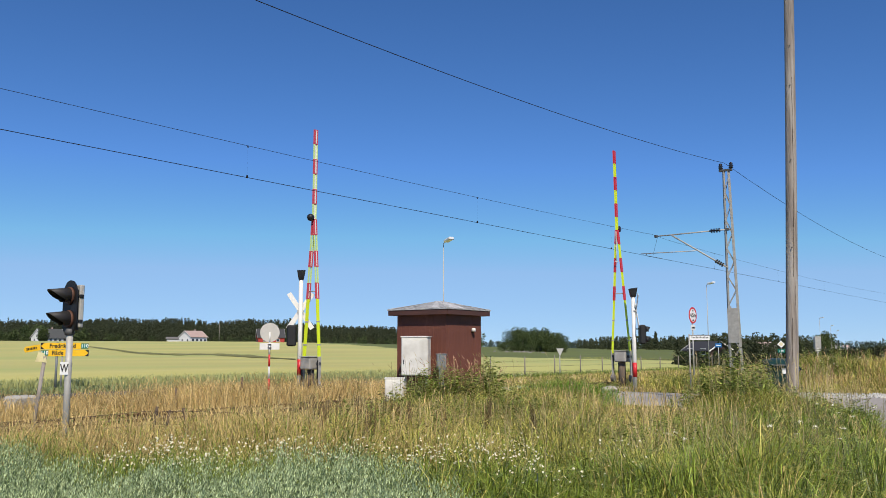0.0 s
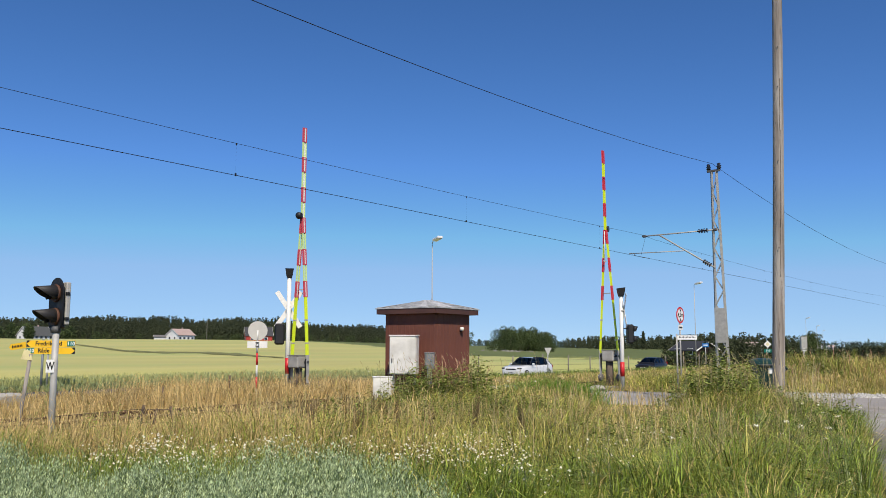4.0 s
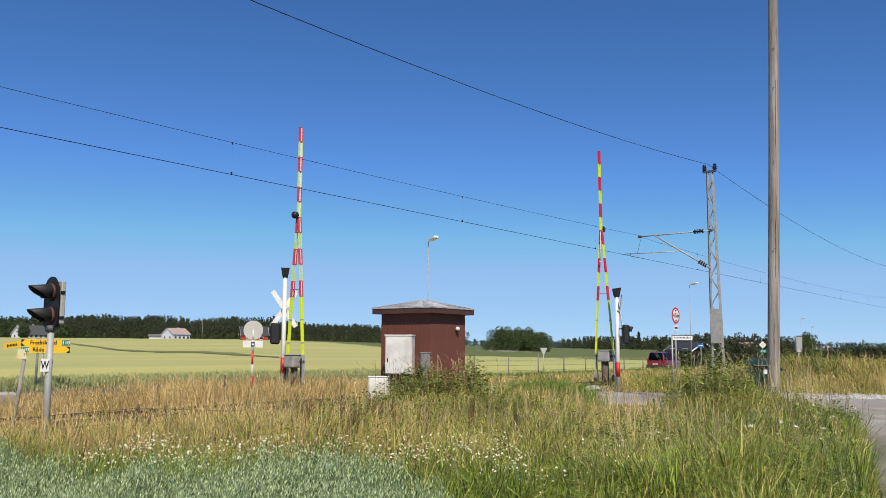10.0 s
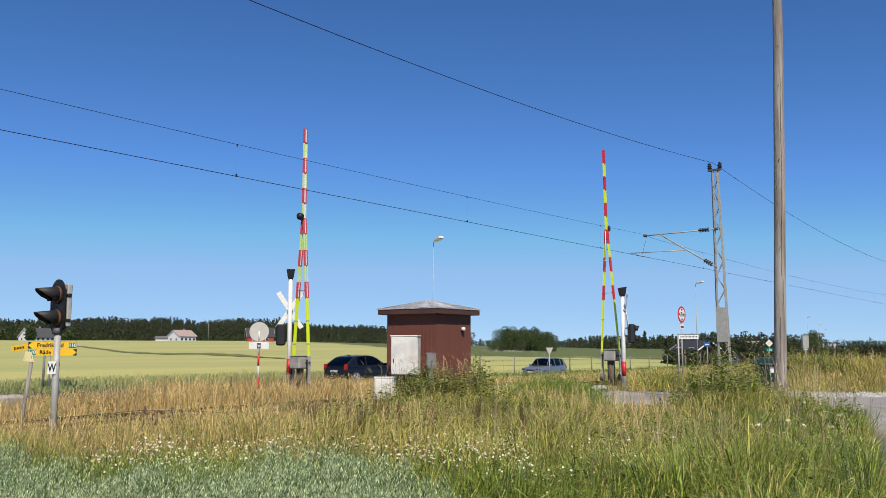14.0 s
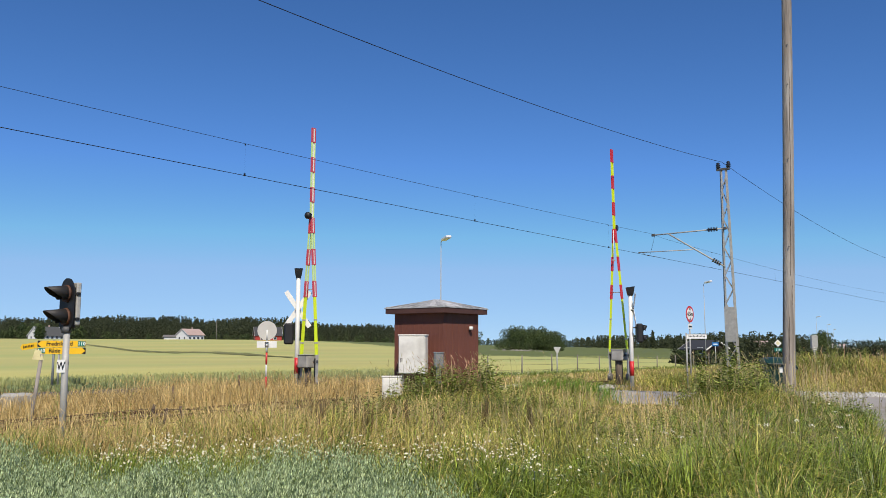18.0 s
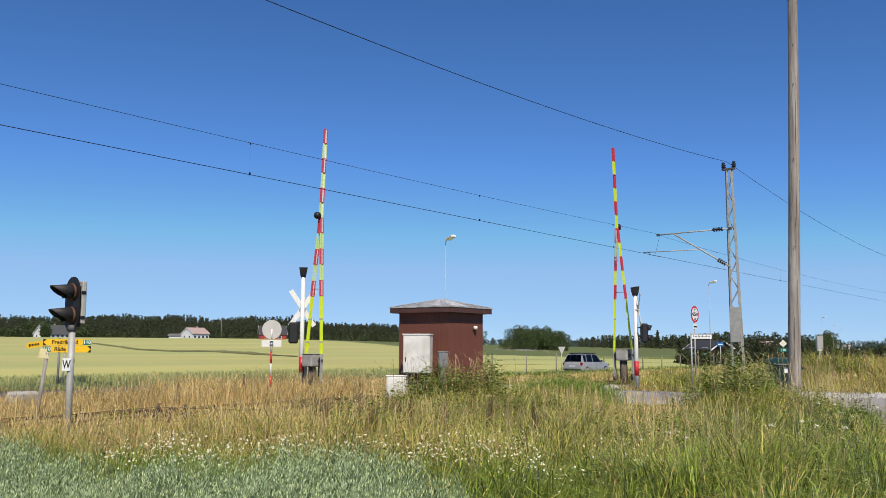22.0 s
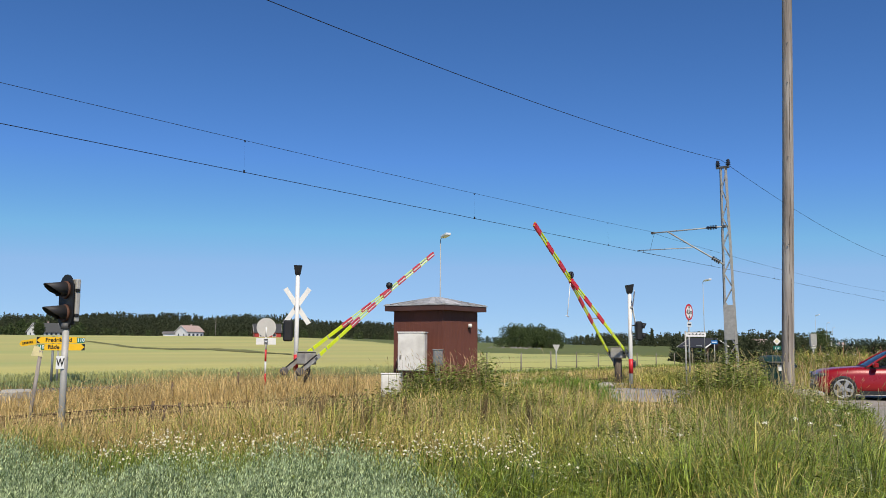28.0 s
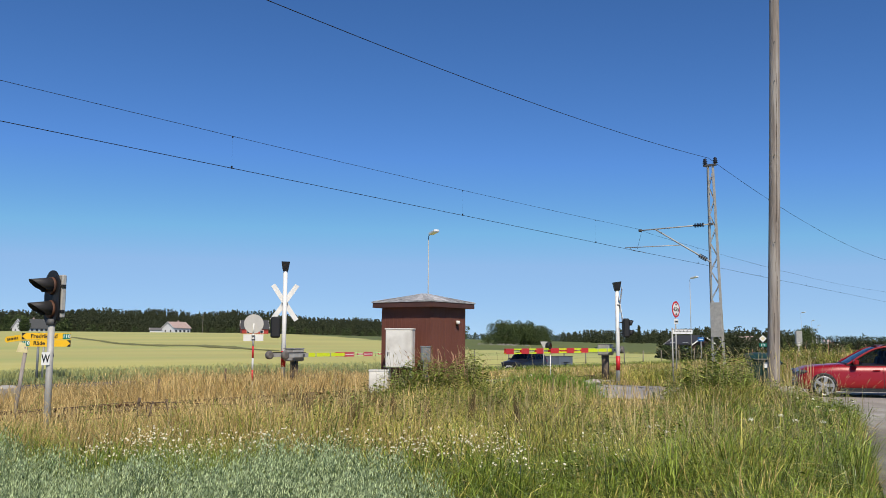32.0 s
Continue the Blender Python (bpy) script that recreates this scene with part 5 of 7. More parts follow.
def low_by_road(lat, dep):
    """The verge gets lower towards the side road, where its asphalt shows over the grass."""
    k = lat / dep
    open_ = np.maximum(sstep(0.165, 0.19, k) * sstep(0.33, 0.29, k), sstep(0.42, 0.45, k))
    box_ = sstep(-0.085, -0.07, k) * sstep(-0.02, -0.035, k) * sstep(19.6, 19.3, dep)
    open_ = open_ * sstep(27.0, 24.5, dep)
    lim = 1.3 - box_ * (1.3 - np.clip(1.6 - 0.068 * dep, 0.2, 1.3))
    end = 22.5 - 2.6 * sstep(0.40, 0.45, k)
    return np.minimum(lim, 1.3 - open_ * (1.3 - np.clip(1.50 * (1 - dep / end), 0.08, 1.2)))


def grass():
    # tufts: a dozen blades fan out from each
    x, y, lat, dep = scatter(42000, 3.2, 44, power=0.74)
    tuft = np.repeat(RNG.random((len(x), 4)), 12, axis=0)
    x, y, dep = np.repeat(x, 12), np.repeat(y, 12), np.repeat(dep, 12)
    ox, oy = RNG.normal(0, 1, len(x)), RNG.normal(0, 1, len(x))
    sp = 0.035 + 0.007 * dep
    x, y = x + ox * sp, y + oy * sp
    lat, dep = 0.624 * x - 0.781 * y, 0.781 * x + 0.624 * y
    fan = np.arctan2(oy, ox) + RNG.normal(0, 0.5, len(x))
    keep = free(x, y) & (y < 22.3)
    x, y, lat, dep, fan, tuft = x[keep], y[keep], lat[keep], dep[keep], fan[keep], tuft[keep]
    bed_ = np.abs(y - TY) < 1.9
    thin = np.where(bed_, 0.4, 1.0) * np.where((np.abs(y - TY) < 2.2) & (x > 20) & (x < 30), 0.0, 1.0)
    keep = (RNG.random(len(x)) < thin) & ((tuft[:, 3] < 0.4 + 0.9 * clumped(x + 2, y, 2.0)) | (dep > 18))
    x, y, lat, dep, bed_, fan, tuft = x[keep], y[keep], lat[keep], dep[keep], bed_[keep], fan[keep], tuft[keep]
    g = golden(x, y, lat, dep)
    # a tuft keeps mostly to one kind
    stray = RNG.random(len(x)) < 0.25
    u = np.where(stray, RNG.random(len(x)), tuft[:, 0])
    lush = sstep(0.27, 0.32, lat / dep) * sstep(0.47, 0.43, lat / dep) * sstep(10.5, 13, dep) * sstep(22, 20, dep)
    dry = u < g * (1 - 0.6 * lush)
    olive = ~dry & (np.where(stray, RNG.random(len(x)), tuft[:, 1]) < np.clip(0.20 * clumped(x, y, 1.1) + 0.06 + 0.78 * sstep(8.0, 11.5, dep) * (0.15 + 1.3 * clumped(x, y, 0.45)), 0, 0.95) * (1 - 0.7 * lush) * (1 - 0.6 * sstep(-0.3, -1.0, lat) * sstep(12.0, 11.0, dep)))
    h = (0.24 + 0.42 * RNG.random(len(x))) * (0.42 + 0.68 * clumped(x, y, 0.9) + 0.42 * clumped(x + 7, y + 3, 2.3)) * np.where(bed_, 0.4, np.where((y > 13.8) & (y < 15.2) & (x < 16), 0.6, 1.0))
    h *= (0.48 + 0.98 * tuft[:, 2]) * np.where(dep < 7.5, 0.85, 1.0) * (1 - 0.55 * sstep(1.6, 0.0, off_line(x, y, SIDE) - 3.15)) * (1 - 0.5 * sstep(1.0, 0.0, off_line(x, y, DRIVE) - 1.7))
    h = np.minimum(h, low_by_road(lat, dep) * (0.6 + 0.5 * RNG.random(len(x))))
    gap = (x < 15.5) & (y > 12.0) & (y < 15.8) & (lat < -1.2)
    h = np.where(y > 17.8, h * (0.6 + 0.4 * sstep(9.5, 15, x)) * (1 - 0.45 * sstep(20, 24, x)), h)
    h = np.where(gap, np.minimum(h, 0.26 + 0.26 * RNG.random(len(x)) ** 2), h)
    w = (0.0036 + 0.0070 * RNG.random(len(x)) ** 1.6) * (0.75 + dep / 15)
    w *= 1 - 0.35 * sstep(-0.8, -1.8, lat) * sstep(13, 11, dep)
    bend = 0.25 + 1.25 * RNG.random(len(x))
    for m, mt, nm, lb in ((dry, M_DRY, "dry_grass", "tall straw-coloured dry grass along the track"), (olive, M_OLIVE, "olive_grass", "olive-green seeding meadow grass"),
                          (~dry & ~olive, M_GRASS, "green_grass", "lush green grass on the verge")):
        V, F = blades(x[m], y[m], h[m], w[m], bend[m], az=np.where(RNG.random(m.sum()) < 0.55, fan[m], sway(x[m], y[m]) + 2.4 * (tuft[m, 3] - 0.5)))
        loose(nm, V, F, mt, lb, "grass")


def seed_stalks():
    x, y, lat, dep = scatter(40000, 5.0, 34, power=0.9)
    keep = free(x, y, 0.2) & (y < 22.0) & (np.abs(y - TY) > 1.2)
    x, y, lat, dep = x[keep], y[keep], lat[keep], dep[keep]
    g = golden(x, y, lat, dep)
    u = RNG.random(len(x))
    keep = (u < 0.003 + 0.8 * g ** 1.4) & (dep > 9.5)
    x, y, lat, dep, g = x[keep], y[keep], lat[keep], dep[keep], g[keep]
    h = (0.5 + 0.3 * RNG.random(len(x))) * (0.8 + 0.35 * clumped(x, y, 0.8)) * (1 - 0.5 * sstep(1.6, 0.0, off_line(x, y, SIDE) - 3.15))
    h = np.minimum(h, low_by_road(lat, dep)) * np.where(y > 17.8, 0.65 + 0.3 * sstep(9.5, 15, x), 1.0) * np.where((x < 15.5) & (y > 12.0) & (y < 15.8) & (lat < -1.2), 0.55, 1.0)
    V, F = heads(x, y, h, 0.07 + 0.08 * RNG.random(len(x)), (0.0022 + 0.0022 * RNG.random(len(x))) * (0.8 + dep / 20), 0.2 + 1.0 * RNG.random(len(x)) ** 1.3)
    loose("seeding_grass", V, F, M_DRY, "straw-coloured seeding grass stalks", "grass")
    # feathery seed heads over the green meadow, in drifts
    x, y, lat, dep = scatter(16000, 7.5, 30, -0.2, 0.6, power=0.9)
    drift = clumped(x + 3, y - 2, 0.55)
    keep = free(x, y, 0.3) & (np.abs(y - TY) > 2.2) & (y < 15) & (RNG.random(len(x)) < np.clip(1.5 * drift - 0.35, 0, 1) * sstep(7.5, 10.5, dep) * 0.4)
    x, y, lat, dep = x[keep], y[keep], lat[keep], dep[keep]
    h = np.minimum((0.55 + 0.35 * RNG.random(len(x))) * (0.75 + 0.4 * clumped(x, y, 0.8)), low_by_road(lat, dep) * 1.05)
    V, F = heads(x, y, h, 0.05 + 0.05 * RNG.random(len(x)), (0.0022 + 0.002 * RNG.random(len(x))) * (0.8 + dep / 20), 0.2 + 0.9 * RNG.random(len(x)) ** 1.3)
    loose("meadow_seed_heads", V, F, M_SEEDGREEN, "pale olive seed heads over the meadow grass", "grass")
    # brown docks: a few whorled spikes to a plant, mostly near the junction box
    lat = np.concatenate([RNG.normal(-1.3, 0.5, 9), RNG.normal(0.6, 0.8, 3)])
    dep = np.concatenate([RNG.normal(14.0, 0.7, 9), RNG.normal(13.5, 1.0, 3)])
    x, y = LD(lat, dep)
    keep = free(x, y, 0.4)
    x, y = np.repeat(x[keep], 3), np.repeat(y[keep], 3)
    n = len(x)
    x, y, top = x + RNG.normal(0, 0.05, n), y + RNG.normal(0, 0.05, n), 0.62 + 0.25 * RNG.random(n)
    parts_ = [blades(x, y, top, np.full(n, 0.008), np.full(n, 0.05))]
    for k in range(22):
        a = RNG.random(n) * math.tau
        hh = top * (0.55 + 0.02 * k)
        parts_.append(heads(x + 0.018 * np.cos(a), y + 0.018 * np.sin(a), hh, np.full(n, 0.035), np.full(n, 0.008), np.full(n, 0.1)))
    loose("dock_stalks", *merge(*parts_), M_SEED, "rust-brown dock seed stalks in the grass", "weeds")


def oats():
    x, y, lat, dep = scatter(30000, 2.5, 14, power=0.85)
    keep = inside(x, y, OATS) & (np.hypot(x, y) > 2.2) & (RNG.random(len(x)) < 0.45 + 0.9 * clumped(x, y, 3.1))
    x, y, dep = x[keep], y[keep], dep[keep]
    n = len(x)
    h = 0.36 + 0.12 * RNG.random(n) + 0.10 * clumped(x, y, 0.7) + 0.13 * clumped(x + 3, y, 2.6)
    vf, lf = [], []
    # leaves
    for k in range(3):
        f = 0.05 + 0.17 * k
        a = 0.03
        lf.append(blades(x + a * (RNG.random(n) - 0.5), y + a * (RNG.random(n) - 0.5), h * (1 - f) * (0.6 + 0.2 * RNG.random(n)), 0.006 + 0.005 * RNG.random(n), 0.5 + 0.5 * RNG.random(n), z=gz(x, y) + h * f))
    lf.append(heads(x, y, h, np.full(n, 0.05), np.full(n, 0.003), np.full(n, 0.05)))
    loose("oat_leaves", *merge(*lf), M_OATLEAF, "blue-green leaves of the unripe oat crop", "crop")
    # drooping spikelets of the panicle
    V, F, base = [], [], 0
    T = np.array([[0, 1, 2], [0, 2, 3]])
    for k in range(18):
        a = RNG.random(n) * math.tau
        lev = h + 0.22 * (k / 18) - 0.05
        r = 0.05 * (1.15 - k / 18) + 0.02 * RNG.random(n)
        cx, cy, cz = x + r * np.cos(a), y + r * np.sin(a), gz(x, y) + lev
        ux, uy = -np.sin(a + 0.7), np.cos(a + 0.7)
        L, W = 0.018 + 0.007 * RNG.random(n), 0.0036
        P = np.empty((n, 4, 3))
        P[:, 0] = np.stack([cx - 0.25 * r * np.cos(a), cy - 0.25 * r * np.sin(a), cz + 0.006], -1)
        P[:, 1] = np.stack([cx + ux * W, cy + uy * W, cz - L * 0.45], -1)
        P[:, 2] = np.stack([cx + 0.2 * r * np.cos(a), cy + 0.2 * r * np.sin(a), cz - L], -1)
        P[:, 3] = np.stack([cx - ux * W, cy - uy * W, cz - L * 0.45], -1)
        vf.append((P.reshape(-1, 3), ((np.arange(n) * 4)[:, None, None] + T[None]).reshape(-1, 3)))
    V, F = merge(*vf)
    loose("oat_crop", V, F, M_OAT, "blue-green unripe oat crop at the field's edge", "crop")


def leafy(x, y, h, leaves, lw, ll, spread_):
    """Weeds with a stem and pointed leaves all along it."""
    n = len(x)
    vf = [blades(x, y, h, np.full(n, 0.012), np.full(n, 0.12))]
    T = np.array([[0, 1, 2], [0, 2, 3]])
    for k in range(leaves):
        f = 0.12 + 0.88 * (k + RNG.random(n)) / leaves
        a = RNG.random(n) * math.tau
        L = ll * (1.15 - 0.6 * f) * (0.7 + 0.6 * RNG.random(n))
        W = lw * (1.15 - 0.5 * f)
        dx, dy = np.cos(a), np.sin(a)
        off = spread_ * RNG.random(n) * (1.1 - f)
        sx, sy, sz = x + dx * off + 0.12 * h * f * 0.4, y + dy * off, gz(x, y) + h * f
        tilt = 0.1 + 0.5 * RNG.random(n)
        P = np.empty((n, 4, 3))
        P[:, 0] = np.stack([sx, sy, sz], -1)
        P[:, 1] = np.stack([sx + dx * L * 0.45 - dy * W, sy + dy * L * 0.45 + dx * W, sz + L * 0.25 * tilt], -1)
        P[:, 2] = np.stack([sx + dx * L, sy + dy * L, sz - L * (tilt - 0.35)], -1)
        P[:, 3] = np.stack([sx + dx * L * 0.45 + dy * W, sy + dy * L * 0.45 - dx * W, sz + L * 0.25 * tilt], -1)
        vf.append((P.reshape(-1, 3), ((np.arange(n) * 4)[:, None, None] + T[None]).reshape(-1, 3)))
    return merge(*vf)


def patch_of(n, cx, cy, sx, sy, seed_h, hv):
    lat, dep = cx + RNG.normal(0, sx, n), cy + RNG.normal(0, sy, n)
    x, y = LD(lat, dep)
    f = np.exp(-0.5 * (((lat - cx) / (sx * 1.6)) ** 2 + ((dep - cy) / (sy * 1.6)) ** 2))
    h = seed_h * (0.55 + 0.45 * f) + hv * (RNG.random(n) - 0.5)
    ok = free(x, y, 0.1)
    return x[ok], y[ok], np.maximum(h[ok], 0.25)


def weeds():
    spots = (("weed_clump", 150, 0.2, 18.9, 0.58, 0.5, 1.0, 0.7, "leafy green weeds round the relay hut"), ("weed_clump", 38, 1.14, 20.2, 0.2, 0.4, 1.3, 0.5, "tall green weeds at the hut's corner"),
             ("weed_clump", 150, 1.6, 17.0, 0.9, 0.7, 0.75, 0.3, "green weeds in the meadow grass"), ("weed_clump", 125, 6.35, 18.4, 0.45, 0.9, 1.2, 1.0, "tall bushy green weeds beside the road"),
             ("weed_clump", 80, 6.95, 19.0, 0.35, 0.8, 0.85, 0.6, "tall green weeds before the bins"), ("weed_clump", 90, 8.0, 18.6, 0.4, 0.7, 0.42, 0.3, "dark green weeds before the bins"),
             ("weed_clump", 170, 7.2, 16.4, 0.6, 0.9, 0.66, 0.5, "green weeds round the wooden pole"), ("weed_clump", 90, -0.9, 16.5, 0.8, 0.8, 0.6, 0.3, "green weeds near the junction box"),
             ("weed_clump", 110, -1.0, 13.6, 0.6, 1.0, 0.66, 0.45, "dark green weeds in dry grass"), ("weed_clump", 60, 0.1, 14.4, 0.6, 0.8, 0.6, 0.3, "green weeds in the meadow grass"),
             ("weed_clump", 120, 8.6, 13.6, 1.2, 1.2, 0.42, 0.25, "green weeds near the driveway"), ("weed_clump", 130, 3.6, 12.6, 1.6, 0.9, 0.55, 0.3, "green weeds in the meadow grass"),
             ("weed_clump", 120, 3.5, 24.8, 0.75, 0.6, 0.85, 0.3, "fresh green weeds beside the crossing road"), ("weed_clump", 320, 15.6, 34.4, 2.6, 1.2, 0.75, 0.35, "weeds on the grassy bank"),
             ("weed_clump", 140, 10.0, 33.2, 1.5, 1.0, 0.6, 0.3, "weeds beside the street name sign"))
    for nm, n, cx, cy, sx, sy, hh, hv, lb in spots:
        x, y, h = patch_of(n, cx, cy, sx, sy, hh, hv)
        near_hut = "hut" in lb
        big = near_hut or "bushy" in lb or "bins" in lb
        V, F = leafy(x, y, h, 44 if big else 38, 0.032 if big else 0.019, 0.16 if big else 0.10, 0.10)
        loose(nm, V, F, M_WEED, lb, "weeds")
    # reddish dry grass that leans against the hut
    lat, dep = RNG.normal(0.75, 0.45, 55), RNG.normal(19.35, 0.2, 55)
    x, y = LD(lat, dep)
    ok = free(x, y)
    x, y = x[ok], y[ok]
    V, F = heads(x, y, 0.95 + 0.4 * RNG.random(len(x)), np.full(len(x), 0.14), np.full(len(x), 0.008), 0.25 + 0.8 * RNG.random(len(x)))
    loose("reddish_grass", V, F, M_REDDISH, "reddish dry grass stalks against the hut", "grass")
    lat, dep = np.concatenate([RNG.normal(6.4, 0.55, 120), RNG.normal(7.6, 0.6, 60), RNG.normal(0.4, 0.8, 70)]), np.concatenate([RNG.normal(18.2, 0.8, 120), RNG.normal(18.0, 0.8, 60), RNG.normal(18.7, 0.4, 70)])
    x, y = LD(lat, dep)
    ok = free(x, y)
    x, y = x[ok], y[ok]
    V, F = heads(x, y, 0.95 + 0.5 * RNG.random(len(x)), np.full(len(x), 0.13), np.full(len(x), 0.007), 0.15 + 0.5 * RNG.random(len(x)))
    loose("tall_seed_stalks", V, F, M_SEEDGREEN, "tall pale seed stalks standing out of the weeds", "grass")
    # thin stalks that stand before the asphalt of the side road
    dep = 17.0 + 4.5 * RNG.random(420)
    lat = dep * np.where(RNG.random(420) < 0.6, 0.185 + 0.13 * RNG.random(420), 0.41 + 0.10 * RNG.random(420))
    x, y = LD(lat, dep)
    ok = free(x, y)
    x, y = x[ok], y[ok]
    V, F = heads(x, y, 0.35 + 0.45 * RNG.random(len(x)), np.full(len(x), 0.08), 0.003 + 0.003 * RNG.random(len(x)), 0.2 + 0.8 * RNG.random(len(x)))
    loose("roadside_stalks", V, F, M_DRY, "dry seed stalks on the edge of the side road", "grass")
    # tall stalks on the verge between the pole and the driveway
    dep = 14.5 + 3.5 * RNG.random(150)
    lat = dep * (0.425 + 0.12 * RNG.random(150))
    x, y = LD(lat, dep)
    ok = free(x, y)
    x, y = x[ok], y[ok]
    V, F = heads(x, y, 0.62 + 0.38 * RNG.random(len(x)), np.full(len(x), 0.10), np.full(len(x), 0.006), 0.15 + 0.6 * RNG.random(len(x)))
    loose("roadside_stalks", V, F, M_SEEDGREEN, "tall pale seed stalks on the verge by the driveway", "grass")
    # single weeds all over the meadow
    x, y, lat, dep = scatter(560, 7.5, 24, -0.45, 0.55)
    ok = free(x, y, 0.3) & (np.abs(y - TY) > 1.8) & (clumped(x, y, 0.5) > 0.4)
    x, y, lat, dep = x[ok], y[ok], lat[ok], dep[ok]
    V, F = leafy(x, y, np.minimum(0.35 + 0.45 * RNG.random(len(x)), low_by_road(lat, dep)), 30, 0.012, 0.075, 0.08)
    loose("meadow_weeds", V, F, M_WEED, "leafy green weeds scattered in the meadow", "weeds")
    # long arching grass round the bins and in the clumps
    for n, cx, cy, sx, sy, hh, mt in ((1700, 6.3, 17.8, 0.5, 1.1, 1.05, M_GRASS), (2000, 6.35, 17.3, 0.55, 0.9, 1.0, M_OLIVE), (1800, 7.8, 17.0, 0.8, 1.0, 0.55, M_GRASS), (2600, 10.2, 33.2, 1.7, 1.0, 0.75, M_OLIVE), (1500, 9.4, 32.4, 1.2, 0.8, 0.55, M_GRASS), (5200, 3.6, 24.3, 0.75, 0.5, 0.85, M_FRESH), (2000, 0.3, 18.5, 0.85, 0.7, 0.85, M_OLIVE), (1500, 0.1, 18.3, 0.8, 0.6, 0.8, M_GRASS), (300, 0.35, 19.2, 0.65, 0.4, 1.1, M_DRY), (2600, 2.4, 18.6, 0.9, 1.0, 0.6, M_OLIVE), (1400, 8.3, 13.6, 1.2, 1.3, 0.52, M_OLIVE),
                                      (1600, 4.6, 9.6, 1.1, 1.0, 0.75, M_GRASS), (1200, -1.1, 13.4, 0.55, 1.1, 0.7, M_OLIVE), (500, 1.0, 20.0, 0.3, 0.4, 1.0, M_OLIVE)):
        x, y, h = patch_of(n, cx, cy, sx, sy, hh, 0.4)
        V, F = blades(x, y, h, 0.006 + 0.007 * RNG.random(len(x)), 0.35 + 0.75 * RNG.random(len(x)))
        loose("tall_grass", V, F, mt, "long arching green grass", "grass")
    # broad arching leaves of coarse grass near the driveway and the pole
    for n, cx, cy, sx, sy, hh, mt in ((2600, 6.4, 14.6, 1.3, 1.6, 0.72, M_GRASS), (1500, 5.0, 10.8, 1.1, 1.0, 0.6, M_GRASS), (900, 7.4, 16.4, 0.8, 0.8, 0.6, M_GRASS)):
        x, y, h = patch_of(n, cx, cy, sx, sy, hh, 0.4)
        k = len(x)
        own = RNG.integers(0, 60, k)
        V, F = blades(x, y, h, 0.006 + 0.008 * RNG.random(k), 0.7 + 0.9 * RNG.random(k), az=(own * 2.4 + RNG.normal(0, 0.5, k)))
        loose("coarse_grass", V, F, mt, "broad arching leaves of coarse grass", "grass")
    # thick straw between the track and the main road
    n = 17000
    x, y = 7.5 + 16.0 * RNG.random(n), 18.2 + 4.4 * RNG.random(n)
    V, F = blades(x, y, (0.36 + 0.42 * RNG.random(n)) * (0.7 + 0.45 * clumped(x, y, 0.5)) * (0.66 + 0.34 * sstep(9.0, 15.0, x)), 0.006 + 0.008 * RNG.random(n), 0.1 + 0.5 * RNG.random(n))
    loose("verge_straw", V, F, M_DRY, "tall straw between the track and the main road", "grass")


def around():
    """The same meadow and crop go on all round, more thinly."""
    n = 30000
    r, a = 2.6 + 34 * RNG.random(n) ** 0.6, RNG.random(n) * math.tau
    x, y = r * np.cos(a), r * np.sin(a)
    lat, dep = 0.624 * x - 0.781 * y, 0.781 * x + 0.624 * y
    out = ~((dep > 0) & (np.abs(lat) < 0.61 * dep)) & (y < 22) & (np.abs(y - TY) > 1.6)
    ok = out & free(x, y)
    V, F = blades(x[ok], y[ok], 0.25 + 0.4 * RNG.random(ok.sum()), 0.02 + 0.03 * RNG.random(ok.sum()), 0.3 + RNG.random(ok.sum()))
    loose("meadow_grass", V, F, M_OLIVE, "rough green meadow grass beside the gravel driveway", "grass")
    n = 9000
    x, y = -8 + 14 * RNG.random(n), -3 + 19 * RNG.random(n)
    lat, dep = 0.624 * x - 0.781 * y, 0.781 * x + 0.624 * y
    ok = inside(x, y, OATS) & ~((dep > 0) & (np.abs(lat) < 0.6 * dep)) & (np.hypot(x, y) > 2.2) & (off_line(x, y, DRIVE) > 1.9)
    V, F = blades(x[ok], y[ok], 0.5 + 0.15 * RNG.random(ok.sum()), 0.02 + 0.02 * RNG.random(ok.sum()), 0.3 + 0.5 * RNG.random(ok.sum()))
    loose("oat_crop", V, F, M_OAT, "blue-green unripe oat crop at the field's edge", "crop")


